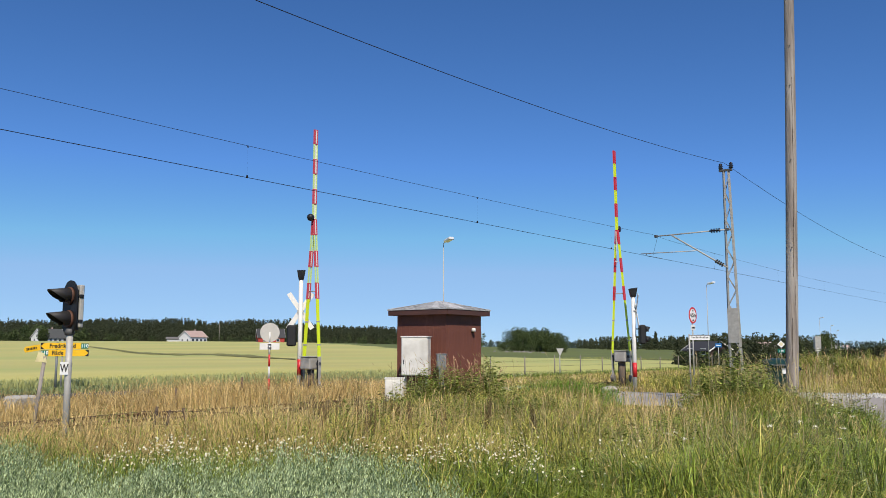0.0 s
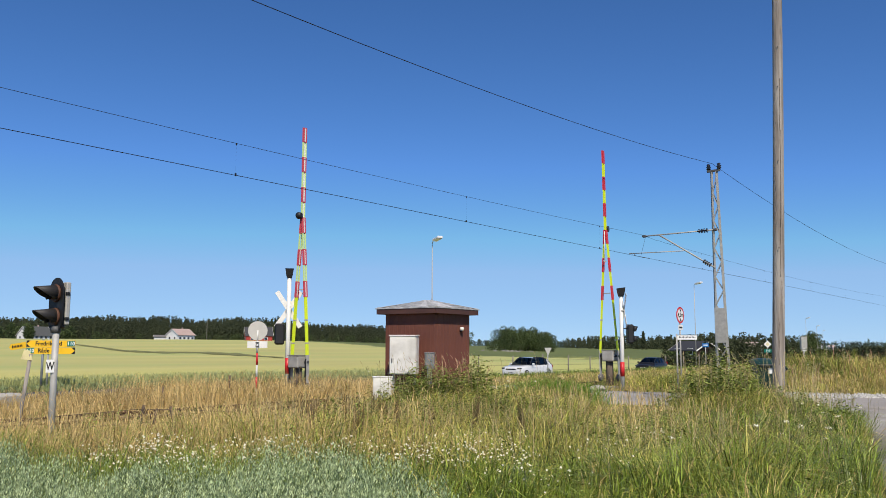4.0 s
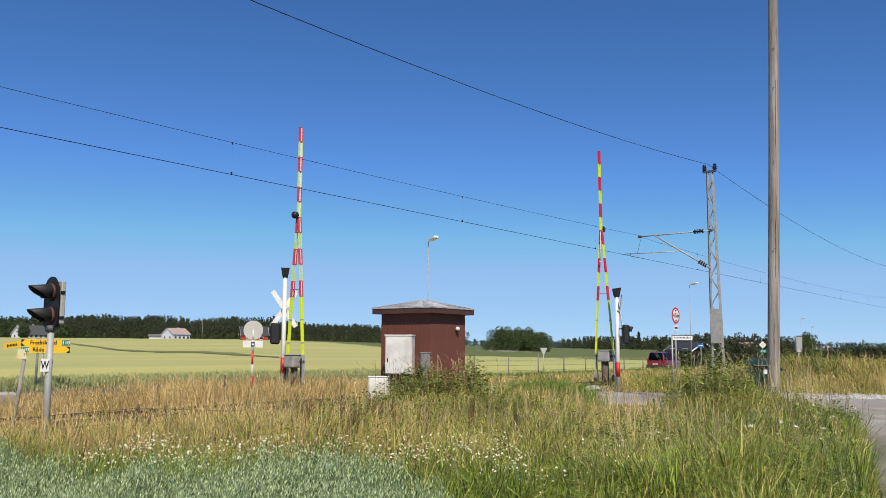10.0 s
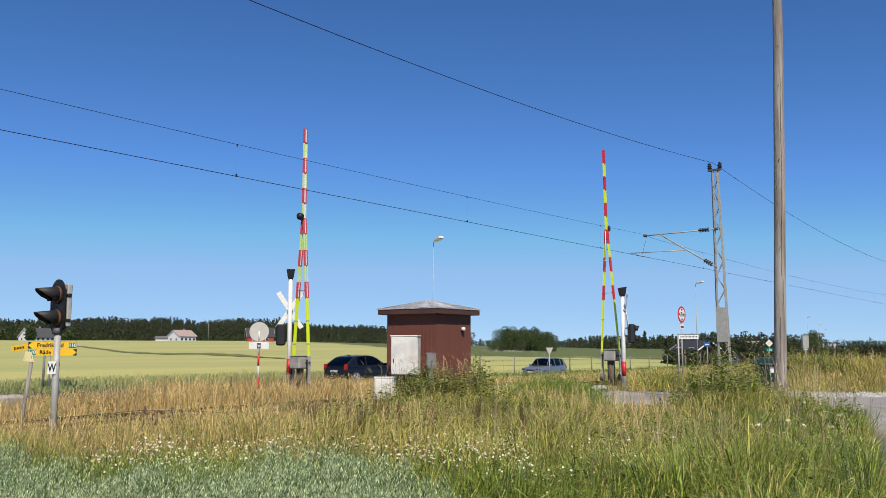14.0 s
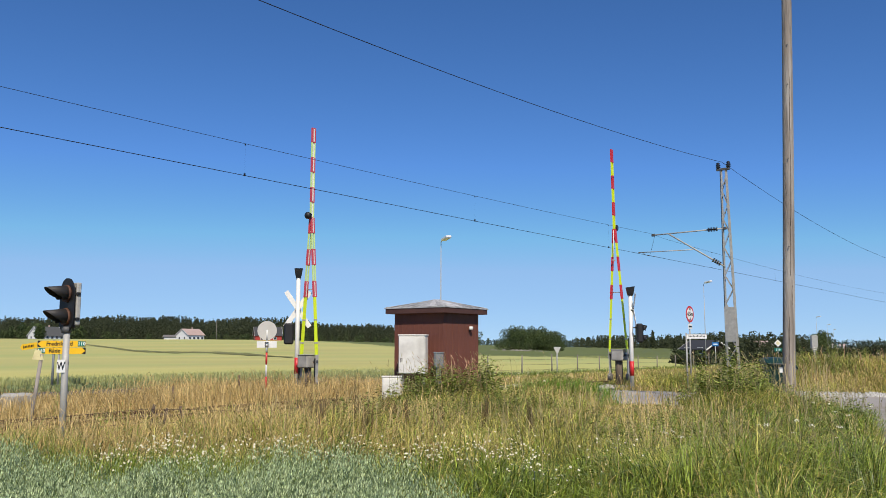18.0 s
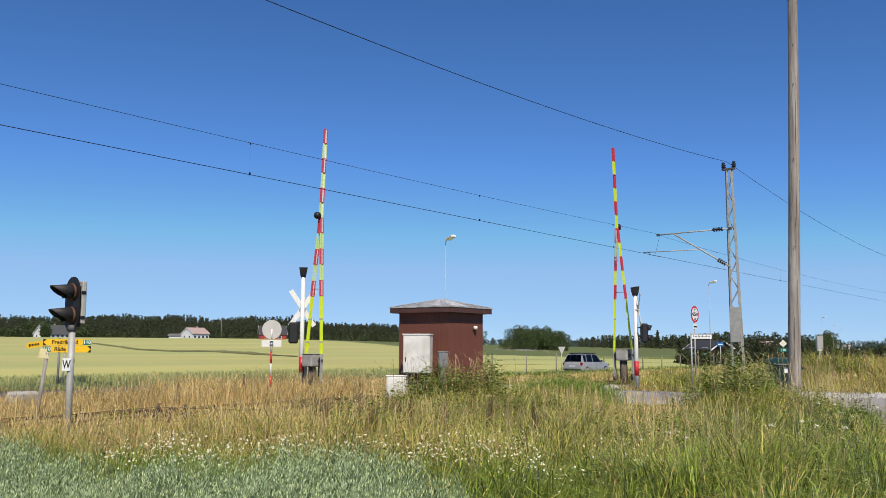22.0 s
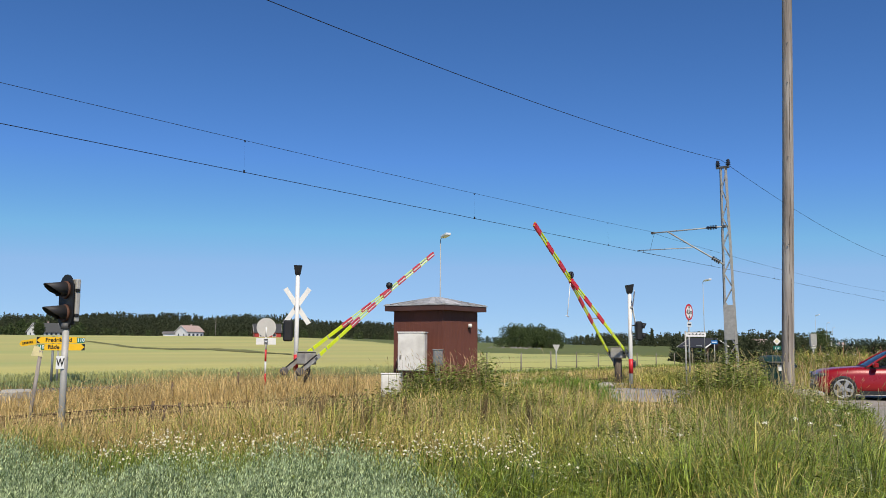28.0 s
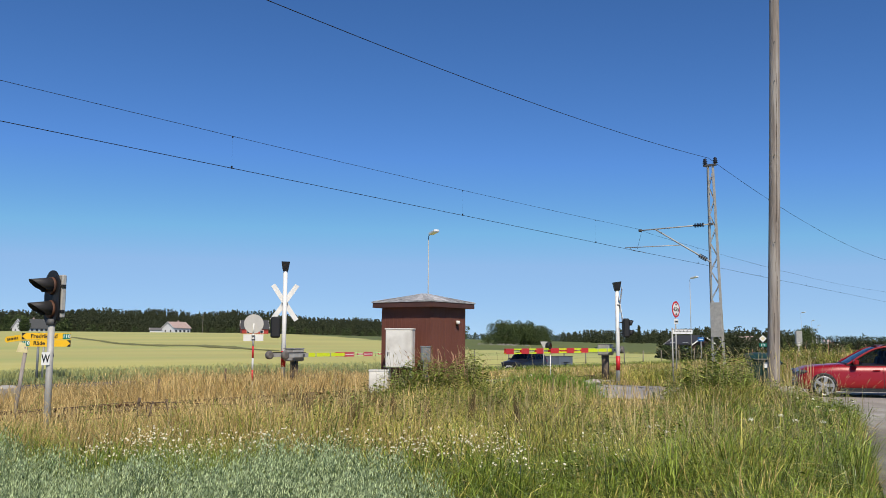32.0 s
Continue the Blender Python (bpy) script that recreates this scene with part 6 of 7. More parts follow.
def daisies():
    """White flower heads with yellow middles on thin stems."""
    groups = [(250, -2.35, 8.3, 0.42, 0.40), (120, -1.35, 8.7, 0.5, 0.35), (50, -3.0, 8.7, 0.3, 0.4), (170, 0.12, 8.3, 0.33, 0.55), (100, 0.6, 7.8, 0.40, 0.7), (80, 1.0, 9.2, 0.45, 0.6), (16, 2.0, 9.0, 0.8, 0.9),
              (14, -4.1, 8.0, 0.5, 0.5), (20, 7.4, 13.2, 0.7, 1.6), (12, 8.6, 17.0, 0.8, 1.0), (18, 2.2, 24.5, 1.6, 0.8), (16, 4.0, 11.5, 1.2, 1.6)]
    W_, Fw, Y_, Fy, S_, k, k2 = [], [], [], [], [], 0, 0
    X, Y, H = [], [], []
    for n, cx, cy, sx, sy in groups:
        k_ = max(2, n // 8)
        pick = RNG.integers(0, k_, n)
        lat = cx + RNG.normal(0, sx, k_)[pick] + RNG.normal(0, 0.10, n)
        dep = cy + RNG.normal(0, sy, k_)[pick] + RNG.normal(0, 0.14, n)
        x, y = LD(lat, dep)
        X.append(x), Y.append(y), H.append(0.48 + 0.2 * RNG.random(n))
    X, Y, H = np.concatenate(X), np.concatenate(Y), np.concatenate(H)
    n = len(X)
    Z = gz(X, Y) + H
    # petals: 9 narrow quads round each head, heads tipped to the sun
    for i in range(n):
        r = random.uniform(0.0075, 0.013)
        up = (Vector((random.gauss(-0.35, 0.45), random.gauss(-0.4, 0.45), 1.0))).normalized()
        a = up.orthogonal().normalized()
        b = up.cross(a)
        c = Vector((X[i], Y[i], Z[i]))
        for p in range(9):
            th = p * math.tau / 9
            d, e = a * math.cos(th) + b * math.sin(th), b * math.cos(th) - a * math.sin(th)
            W_ += [c + d * 0.001, c + d * r * 0.7 + e * r * 0.30, c + d * r - up * 0.002, c + d * r * 0.7 - e * r * 0.30]
            Fw += [(k, k + 1, k + 2), (k, k + 2, k + 3)]
            k += 4
        ring = [c + (a * math.cos(q * math.tau / 6) + b * math.sin(q * math.tau / 6)) * r * 0.25 + up * 0.002 for q in range(6)]
        Y_ += ring + [c + up * 0.007]
        Fy += [(k2 + q, k2 + (q + 1) % 6, k2 + 6) for q in range(6)]
        k2 += 7
    loose("daisy_petals", [tuple(v) for v in W_], Fw, M_PETAL, "white wild daisy flowers in the grass", "flowers")
    loose("daisy_centres", [tuple(v) for v in Y_], Fy, M_YOLK, "yellow centres of the wild daisies", "flowers")
    V, F = blades(X, Y, H, np.full(n, 0.005), np.full(n, 0.02))
    loose("daisy_stems", V, F, M_GRASS, "thin green stems of the wild daisies", "flowers")


def umbels():
    """Wild carrot and its like: flat white umbels of many tiny florets on branching stems."""
    spots = ((5, 4.3, 9.7, 0.35, 0.3, 0.62), (4, 3.3, 9.4, 0.6, 0.4, 0.58), (6, 5.2, 10.4, 0.7, 0.7, 0.6), (9, 6.6, 14.0, 0.9, 1.2, 0.62), (34, 16.0, 34.2, 1.6, 0.8, 0.8), (16, 13.8, 33.2, 1.0, 0.7, 0.7),
             (26, 2.2, 24.0, 1.2, 0.7, 0.8), (4, 8.0, 17.6, 0.5, 0.6, 0.6))
    W, F, S, k = [], [], [], 0
    for n, cx, cy, sx, sy, h in spots:
        for _ in range(n):
            x, y = LD(RNG.normal(cx, sx), RNG.normal(cy, sy))
            z0, top = gzf(x, y), h * RNG.uniform(0.8, 1.15)
            tip = Vector((RNG.normal(-0.15, 0.2), RNG.normal(-0.15, 0.2), 1)).normalized()
            a = tip.orthogonal().normalized()
            b = tip.cross(a)
            c = Vector((x, y, z0 + top))
            S.append((x, y, top))
            big = RNG.uniform(0.022, 0.045)
            for _ in range(26):
                r, th = big * math.sqrt(RNG.random()), RNG.random() * math.tau
                q = c + (a * math.cos(th) + b * math.sin(th)) * r - tip * r * r * 3
                e = RNG.uniform(0.004, 0.008)
                W += [q + a * e, q + b * e, q - a * e, q - b * e]
                F += [(k, k + 1, k + 2), (k, k + 2, k + 3)]
                k += 4
    loose("umbel_florets", [tuple(v) for v in W], F, M_PETAL, "flat white umbel flowers above the grass", "flowers")
    S = np.array(S)
    V, F = blades(S[:, 0], S[:, 1], S[:, 2], np.full(len(S), 0.006), np.full(len(S), 0.01))
    loose("umbel_stems", V, F, M_WEED, "thin green stems of the white umbels", "flowers")


def verge_and_field():
    # green strip between the main road and the barley, and the crop's near edge
    n = 26000
    x = -10 + 130 * RNG.random(n) ** 1.2
    y = road_y(x) + 4.6 + 4.2 * RNG.random(n)
    V, F = blades(x, y, 0.40 + 0.1 * RNG.random(n), 0.02 + 0.03 * RNG.random(n), 0.4 + 0.6 * RNG.random(n))
    loose("verge_grass", V, F, M_VERGE, "green roadside grass before the barley field", "grass")
    # the crop's unripe rim
    n = 22000
    x = -12 + 62 * RNG.random(n)
    y = road_y(x) + 6.4 + (9.0 + 2.0 * np.sin(x * 0.21)) * RNG.random(n) ** 1.35
    V, F = blades(x, y, 0.64 + 0.07 * RNG.random(n), 0.03 + 0.03 * RNG.random(n), 0.1 + 0.3 * RNG.random(n))
    loose("unripe_barley", V, F, M_UNRIPE, "pale blue-green unripe barley along the field's near edge", "crop")
    n = 24000
    x = -15 + 168 * RNG.random(n) ** 1.2
    y = road_y(x) + 12.0 + 34 * RNG.random(n) ** 1.6
    V, F = heads(x, y, np.full(n, 0.0) + 0.42 + 0.12 * RNG.random(n), np.full(n, 0.10), np.full(n, 0.014), 0.1 + 0.3 * RNG.random(n))
    loose("barley_ears", V, F, M_BARLEY, "pale ripening barley ears at the field's edge", "crop")
    # the near verge of the main road, in the dip before it
    n = 17000
    x = 4 + 92 * RNG.random(n) ** 1.25
    y = 24.6 + 4.6 * RNG.random(n)
    V, F = blades(x, y, (0.34 + 0.28 * RNG.random(n)) * (0.75 + 0.35 * sstep(18, 36, x)), 0.014 + 0.016 * RNG.random(n), 0.2 + 0.7 * RNG.random(n))
    loose("roadside_grass", V, F, M_GRASS, "green grass on the near verge of the main road", "grass")
    n = 26000
    x = 28 + 60 * RNG.random(n) ** 1.3
    y = 18.4 + 5.5 * RNG.random(n)
    h = (0.12 + 0.24 * RNG.random(n)) * (0.6 + 0.8 * clumped(x, y, 0.7))
    w, bend, pale = 0.012 + 0.018 * RNG.random(n), 0.2 + 0.7 * RNG.random(n), RNG.random(n) < 0.3 + 0.5 * clumped(x, y, 0.35)
    for m, mt, nm, lb in ((pale, M_DRY, "far_verge_straw", "straw between track and main road"), (~pale, M_OLIVE, "far_verge_grass", "olive grass between track and main road")):
        V, F = blades(x[m], y[m], h[m], w[m], bend[m])
        loose(nm, V, F, mt, lb, "grass")
    n = 16000
    lat, dep = 13 + 17 * RNG.random(n), 31 + 9 * RNG.random(n)
    x, y = LD(lat, dep)
    ok = free(x, y) & (y < 15)
    x, y = x[ok], y[ok]
    n = len(x)
    h = (0.22 + 0.5 * RNG.random(n) ** 1.5) * (0.55 + 0.8 * clumped(x, y, 0.8))
    straw = RNG.random(n) < 0.32 + 0.75 * clumped(x + 4, y, 0.5) ** 1.5
    for m, mt, nm, lb in ((straw, M_DRY, "bank_straw", "straw-coloured grass on the bank"), (~straw, M_OLIVE, "bank_grass", "rough grass on the bank beyond the side road")):
        k = m.sum()
        V, F = blades(x[m], y[m], h[m], 0.012 + 0.02 * RNG.random(k), 0.4 + 1.3 * RNG.random(k))
        loose(nm, V, F, mt, lb, "grass")
    m = RNG.random(n) < 0.04
    k = m.sum()
    V, F = heads(x[m], y[m], 0.4 + 0.4 * RNG.random(k), np.full(k, 0.11), 0.006 + 0.006 * RNG.random(k), 0.1 + 0.7 * RNG.random(k))
    loose("bank_seed_heads", V, F, M_REDDISH, "reddish seed heads on the bank", "grass")


def woods(name, label, n, lat0, lat1, dep0, dep1, h0, h1, conifer, material, clumps=70, size=0.075, zoff=0.0, rise=0.0):
    """A far wood: each tree a cone or crown of many small clumps."""
    lat = lat0 + (lat1 - lat0) * RNG.random(n)
    dep = dep0 + (dep1 - dep0) * RNG.random(n)
    x, y = LD(lat, dep)
    z = gz(x, y) + zoff + rise * (dep - dep0)
    h = h0 + (h1 - h0) * RNG.random(n) ** 1.3
    h = h * (1 + 0.10 * np.sin(lat * 0.05) + 0.08 * np.sin(lat * 0.13 + 1))
    con = RNG.random(n) < conifer
    t = RNG.random((n, clumps))
    a = RNG.random((n, clumps)) * math.tau
    r0 = h * np.where(con, 0.17, 0.34)
    prof = np.where(con[:, None], (1.02 - t) ** 0.8, np.sqrt(np.clip(1 - (2 * t - 1) ** 2, 0, 1)) * (0.8 + 0.2 * np.sin(9 * a)))
    rad = r0[:, None] * prof * (0.55 + 0.45 * RNG.random((n, clumps)))
    c = np.stack([x[:, None] + rad * np.cos(a), y[:, None] + rad * np.sin(a), z[:, None] + h[:, None] * (0.05 + 0.93 * t)], -1).reshape(-1, 3)
    s = np.repeat(h * size, clumps)[:, None] * (0.7 + 0.8 * RNG.random((n * clumps, 1)))
    V = np.empty((n * clumps, 3, 3))
    for k in range(3):
        V[:, k] = c + RNG.normal(0, 1, (n * clumps, 3)) * s * np.array([1, 1, 0.9])
    F = np.arange(n * clumps * 3).reshape(-1, 3)
    return loose(name, V.reshape(-1, 3), F, material, label, "woods")


def broadleaf(name, h, clumps, label):
    """A single tree: tapered trunk, limbs, and an uneven crown of many leaves."""
    t = thing(name, label, "tree")
    bm = B()
    rod(bm, (0, 0, -0.4), (0.1, 0, h * 0.45), h * 0.03, h * 0.016, 8)
    for k in range(7):
        a = k * 2.4
        z = h * (0.18 + 0.05 * k)
        rod(bm, (0.05, 0, z), (math.cos(a) * h * 0.24, math.sin(a) * h * 0.24, z + h * 0.2), h * 0.012, h * 0.004, 6)
    part("trunk", bm, M_BARK, t)
    lobes = [(RNG.normal(0, h * 0.17), RNG.normal(0, h * 0.17), h * (0.16 + 0.56 * RNG.random()), h * (0.15 + 0.10 * RNG.random())) for _ in range(15)]
    lobes.append((0, 0, h * 0.78, h * 0.17))
    L = np.array(lobes)
    i = RNG.integers(0, len(L), clumps)
    d = RNG.normal(0, 1, (clumps, 3))
    d /= np.linalg.norm(d, axis=1)[:, None]
    rr = L[i, 3] * (0.72 + 0.34 * RNG.random(clumps))
    c = L[i, :3] + d * rr[:, None]
    c[:, 2] = np.maximum(c[:, 2], h * 0.02)
    s = h * 0.020
    V = c[:, None, :] + RNG.normal(0, 1, (clumps, 3, 3)) * s
    o = loose("crown", V.reshape(-1, 3), np.arange(clumps * 3).reshape(-1, 3), M_LEAF, "", "")
    del o["kind"]
    o.parent = t
    return t


grass()
seed_stalks()
oats()
weeds()
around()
daisies()
umbels()
verge_and_field()
woods("forest", "dark conifer forest along the top of the field", 2900, -360, -109, 512, 640, 6.6, 9.4, 0.93, M_CONIFER, 120, 0.036, rise=0.080)
woods("forest", "dark conifer forest along the top of the field", 1500, -115, -8, 512, 620, 5.4, 7.7, 0.93, M_CONIFER, 120, 0.036, rise=0.066)
for lat0, lat1, deep_, up_ in ((-380, -109, 128, 0.080), (-112, 20, 108, 0.066)):
    lat, dep = np.meshgrid(np.linspace(lat0, lat1, 24), np.linspace(511, 511 + deep_, 8))
    x, y = LD(lat, dep)
    idx = np.arange(lat.size).reshape(lat.shape)
    loose("hillside", np.stack([x, y, gz(x, y) + 0.3 + up_ * (dep - 511)], -1).reshape(-1, 3), np.stack([idx[:-1, :-1], idx[:-1, 1:], idx[1:, 1:], idx[1:, :-1]], -1).reshape(-1, 4), M_CONIFER,
          "dark undergrowth of the wooded hillside", "ground", "structure", True)
woods("forest_edge", "leafy green trees along the foot of the conifer forest", 60, -330, -205, 494, 511, 5.0, 9.5, 0.1, M_LEAF, 260, 0.045)
woods("forest_edge", "leafy green trees along the foot of the conifer forest", 90, -205, -20, 500, 511, 2.5, 5.5, 0.2, M_LEAF, 160, 0.045)
woods("forest", "dark mixed wood behind the meadow", 440, 76, 188, 395, 483, 4.2, 7.8, 0.55, M_CONIFER, 140, 0.04)
woods("tall_conifer", "single tall dark conifer above the wood", 2, 98.6, 99.5, 386, 388, 8.6, 9.4, 1.0, M_CONIFER, 420, 0.03)
woods("forest", "wooded hillside far beyond the fields", 700, 84, 672, 896, 1064, 3.2, 6.0, 0.6, M_HAZEWOOD, 60, 0.06, zoff=-0.4)
woods("far_forest", "hazy wooded hills on the horizon", 1300, -84, 1064, 1372, 1750, 11, 16, 0.5, M_HAZEWOOD, 45, 0.06, zoff=-0.5)
woods("bushes", "dark garden bushes and trees round the houses", 95, 61.6, 88.0, 186, 222, 3.1, 5.6, 0.2, M_CONIFER, 260, 0.04)
woods("bushes", "dark garden bushes before the low house", 14, 50.0, 60.0, 172, 178, 1.0, 1.7, 0.0, M_LEAF, 400, 0.06)
woods("hedge", "dark clipped hedge along the garden", 420, 30.8, 65.8, 108.4, 111.8, 1.45, 1.65, 0.0, M_CONIFER, 90, 0.09)
woods("garden_trees", "rounded garden trees beside the white farmhouse", 4, -203.2, -199.0, 436, 441, 6.2, 7.2, 0.0, M_LEAF, 700, 0.035)
rg = np.random.default_rng(11)
lat, dep = 15 + 16 * rg.random(40), 236 + 26 * rg.random(40)
x, y = LD(lat, dep)
size = 0.3 + 0.7 * rg.random(40) ** 2
octa = np.array([(1, 0, 0), (-1, 0, 0), (0, 1, 0), (0, -1, 0), (0.3, 0, 0.45), (0, 0, -0.8)], float)
V = octa[None] * size[:, None, None] * (0.7 + 0.6 * rg.random((40, 6, 1))) + np.c_[x, y, gz(x, y) + 0.35][:, None]
tri = np.array([(0, 2, 4), (2, 1, 4), (1, 3, 4), (3, 0, 4), (2, 0, 5), (1, 2, 5), (3, 1, 5), (0, 3, 5)])
loose("knoll_rocks", V.reshape(-1, 3), ((np.arange(40) * 6)[:, None, None] + tri[None]).reshape(-1, 3), mat("grey_rock", (0.24, 0.225, 0.19), 0.9, 0, 0.3, 0.6, 0.5), "pale grey rocks among the trees on the knoll", "rocks")
kinds = [broadleaf("tree", 8.5, 4200, "leafy green broadleaf tree on the meadow knoll"), broadleaf("tree", 6.9, 3600, "leafy green broadleaf tree on the meadow knoll"), broadleaf("bush", 3.6, 1800, "low dark green bush on the meadow knoll")]
spots = [(24.2, 264, 0), (27.0, 268, 0), (31.5, 262, 1), (29.6, 266, 2), (25.6, 259, 1), (33.4, 266, 0), (36.2, 262, 1), (19.8, 258, 2), (38.2, 268, 1), (34.8, 258, 2), (22.6, 257, 2), (37.6, 256, 2), (28.2, 255, 2), (30.6, 270, 0),
         (9.0, 300, 1), (13.5, 306, 1), (6.0, 310, 2), (45.5, 330, 1), (48.5, 334, 2), (138.6, 311, 1), (142.8, 314, 0), (134.4, 316, 2)]
for i, (la, de, k) in enumerate(spots):
    x, y = LD(la, de)
    m = pose(x, y, gzf(x, y) - 0.1, 0, 0, i * 67)
    if i in (0, 2, 7):
        kinds[k].matrix_basis = m
    else:
        copy_thing(kinds[k], m)


# ---- cars ----
M_TYRE = mat("black_rubber", (0.018, 0.018, 0.018), 0.85, 0, 0.2, 5.0, 0.2)
M_RIM = mat("silver_alloy", (0.46, 0.46, 0.46), 0.3, 0.4, 0.1, 5.0, 0.0)
M_CARGLASS = bpy.data.materials.new("tinted_car_glass")
M_CARGLASS.use_nodes = True
_n = M_CARGLASS.node_tree
_clear, _gloss, _mix = _n.nodes.new("ShaderNodeBsdfTransparent"), _n.nodes.new("ShaderNodeBsdfGlossy"), _n.nodes.new("ShaderNodeMixShader")
_clear.inputs["Color"].default_value = (0.30, 0.33, 0.33, 1)
_gloss.inputs["Roughness"].default_value = 0.03
_gloss.inputs["Color"].default_value = (0.55, 0.58, 0.6, 1)
_fres = _n.nodes.new("ShaderNodeFresnel")
_fres.inputs["IOR"].default_value = 1.5
_n.links.new(_fres.outputs[0], _mix.inputs[0])
_n.links.new(_clear.outputs[0], _mix.inputs[1])
_n.links.new(_gloss.outputs[0], _mix.inputs[2])
_n.links.new(_mix.outputs[0], _n.nodes["Material Output"].inputs["Surface"])
M_TRIM = mat("black_plastic_trim", (0.02, 0.02, 0.021), 0.5, 0, 0.15, 5.0, 0.05)
M_HEADLAMP = glass("clear_headlamp", (0.08, 0.085, 0.09))
M_TAILLAMP = enamel("red_tail_lamp", (0.30, 0.008, 0.01), 0.12, 0.5)
M_PLATE = enamel("white_plate", (0.8, 0.8, 0.78), 0.4)
# length, width, height, belt height, bonnet height, boot height, then x of: screen foot, roof front, roof rear, rear screen foot (from the middle, forwards positive)
SHAPES = {
    "hatchback": (4.22, 1.78, 1.47, 0.95, 0.86, 0.95, 1.16, 0.22, -1.22, -2.0),
    "compact": (4.25, 1.79, 1.45, 0.93, 0.89, 0.95, 0.86, 0.02, -1.3, -2.0),
    "saloon": (4.88, 1.84, 1.44, 0.94, 0.86, 0.99, 1.12, 0.18, -0.90, -2.02),
    "estate": (4.45, 1.74, 1.56, 0.98, 0.90, 0.98, 0.90, 0.32, -1.75, -2.14),
    "suv": (4.88, 1.92, 1.63, 1.07, 1.0, 1.10, 1.05, 0.30, -1.55, -2.30),
    "mpv": (4.15, 1.78, 1.76, 1.02, 0.94, 1.02, 1.15, 0.52, -1.72, -2.02),
}


def wheel(parent, x, y, r, w):
    hub = tagged(new("wheel"))
    hub.parent = parent
    hub.matrix_basis = pose(x, y, r)
    sg = 1 if y > 0 else -1
    part("tyre", lathe(B(), [(r * 0.74, -w / 2), (r * 0.95, -w / 2), (r, -w * 0.35), (r, w * 0.35), (r * 0.95, w / 2), (r * 0.74, w / 2)], 28, pose(0, 0, 0, 90)), M_TYRE, hub)
    bm = B()
    lathe(bm, [(0.03, 0), (r * 0.76, 0.0), (r * 0.78, 0.03), (r * 0.70, 0.038), (r * 0.66, 0.012), (0.03, 0.012)], 28)
    for k in range(5):
        a = k * math.tau / 5
        m = pose(0, 0, 0.03, 0, 0, math.degrees(a))
        for s in (-0.024, 0.024):
            box(bm, (r * 0.38, s, 0), (r * 0.68, 0.046, 0.026), m, 0.004)
    lathe(bm, [(0.055, 0.02), (0.055, 0.05), (0.03, 0.056)], 14)
    bmesh.ops.transform(bm, matrix=pose(0, sg * (w / 2 - 0.015), 0, -90 * sg), verts=bm.verts)
    part("rim", bm, M_RIM, hub, "five-spoke silver rim")
    part("rim_well", lathe(B(), [(0.02, 0), (r * 0.6, 0), (r * 0.6, 0.01), (0.02, 0.01)], 20, pose(0, sg * (w / 2 - 0.055), 0, -90 * sg)), M_TRIM, hub)
    return hub


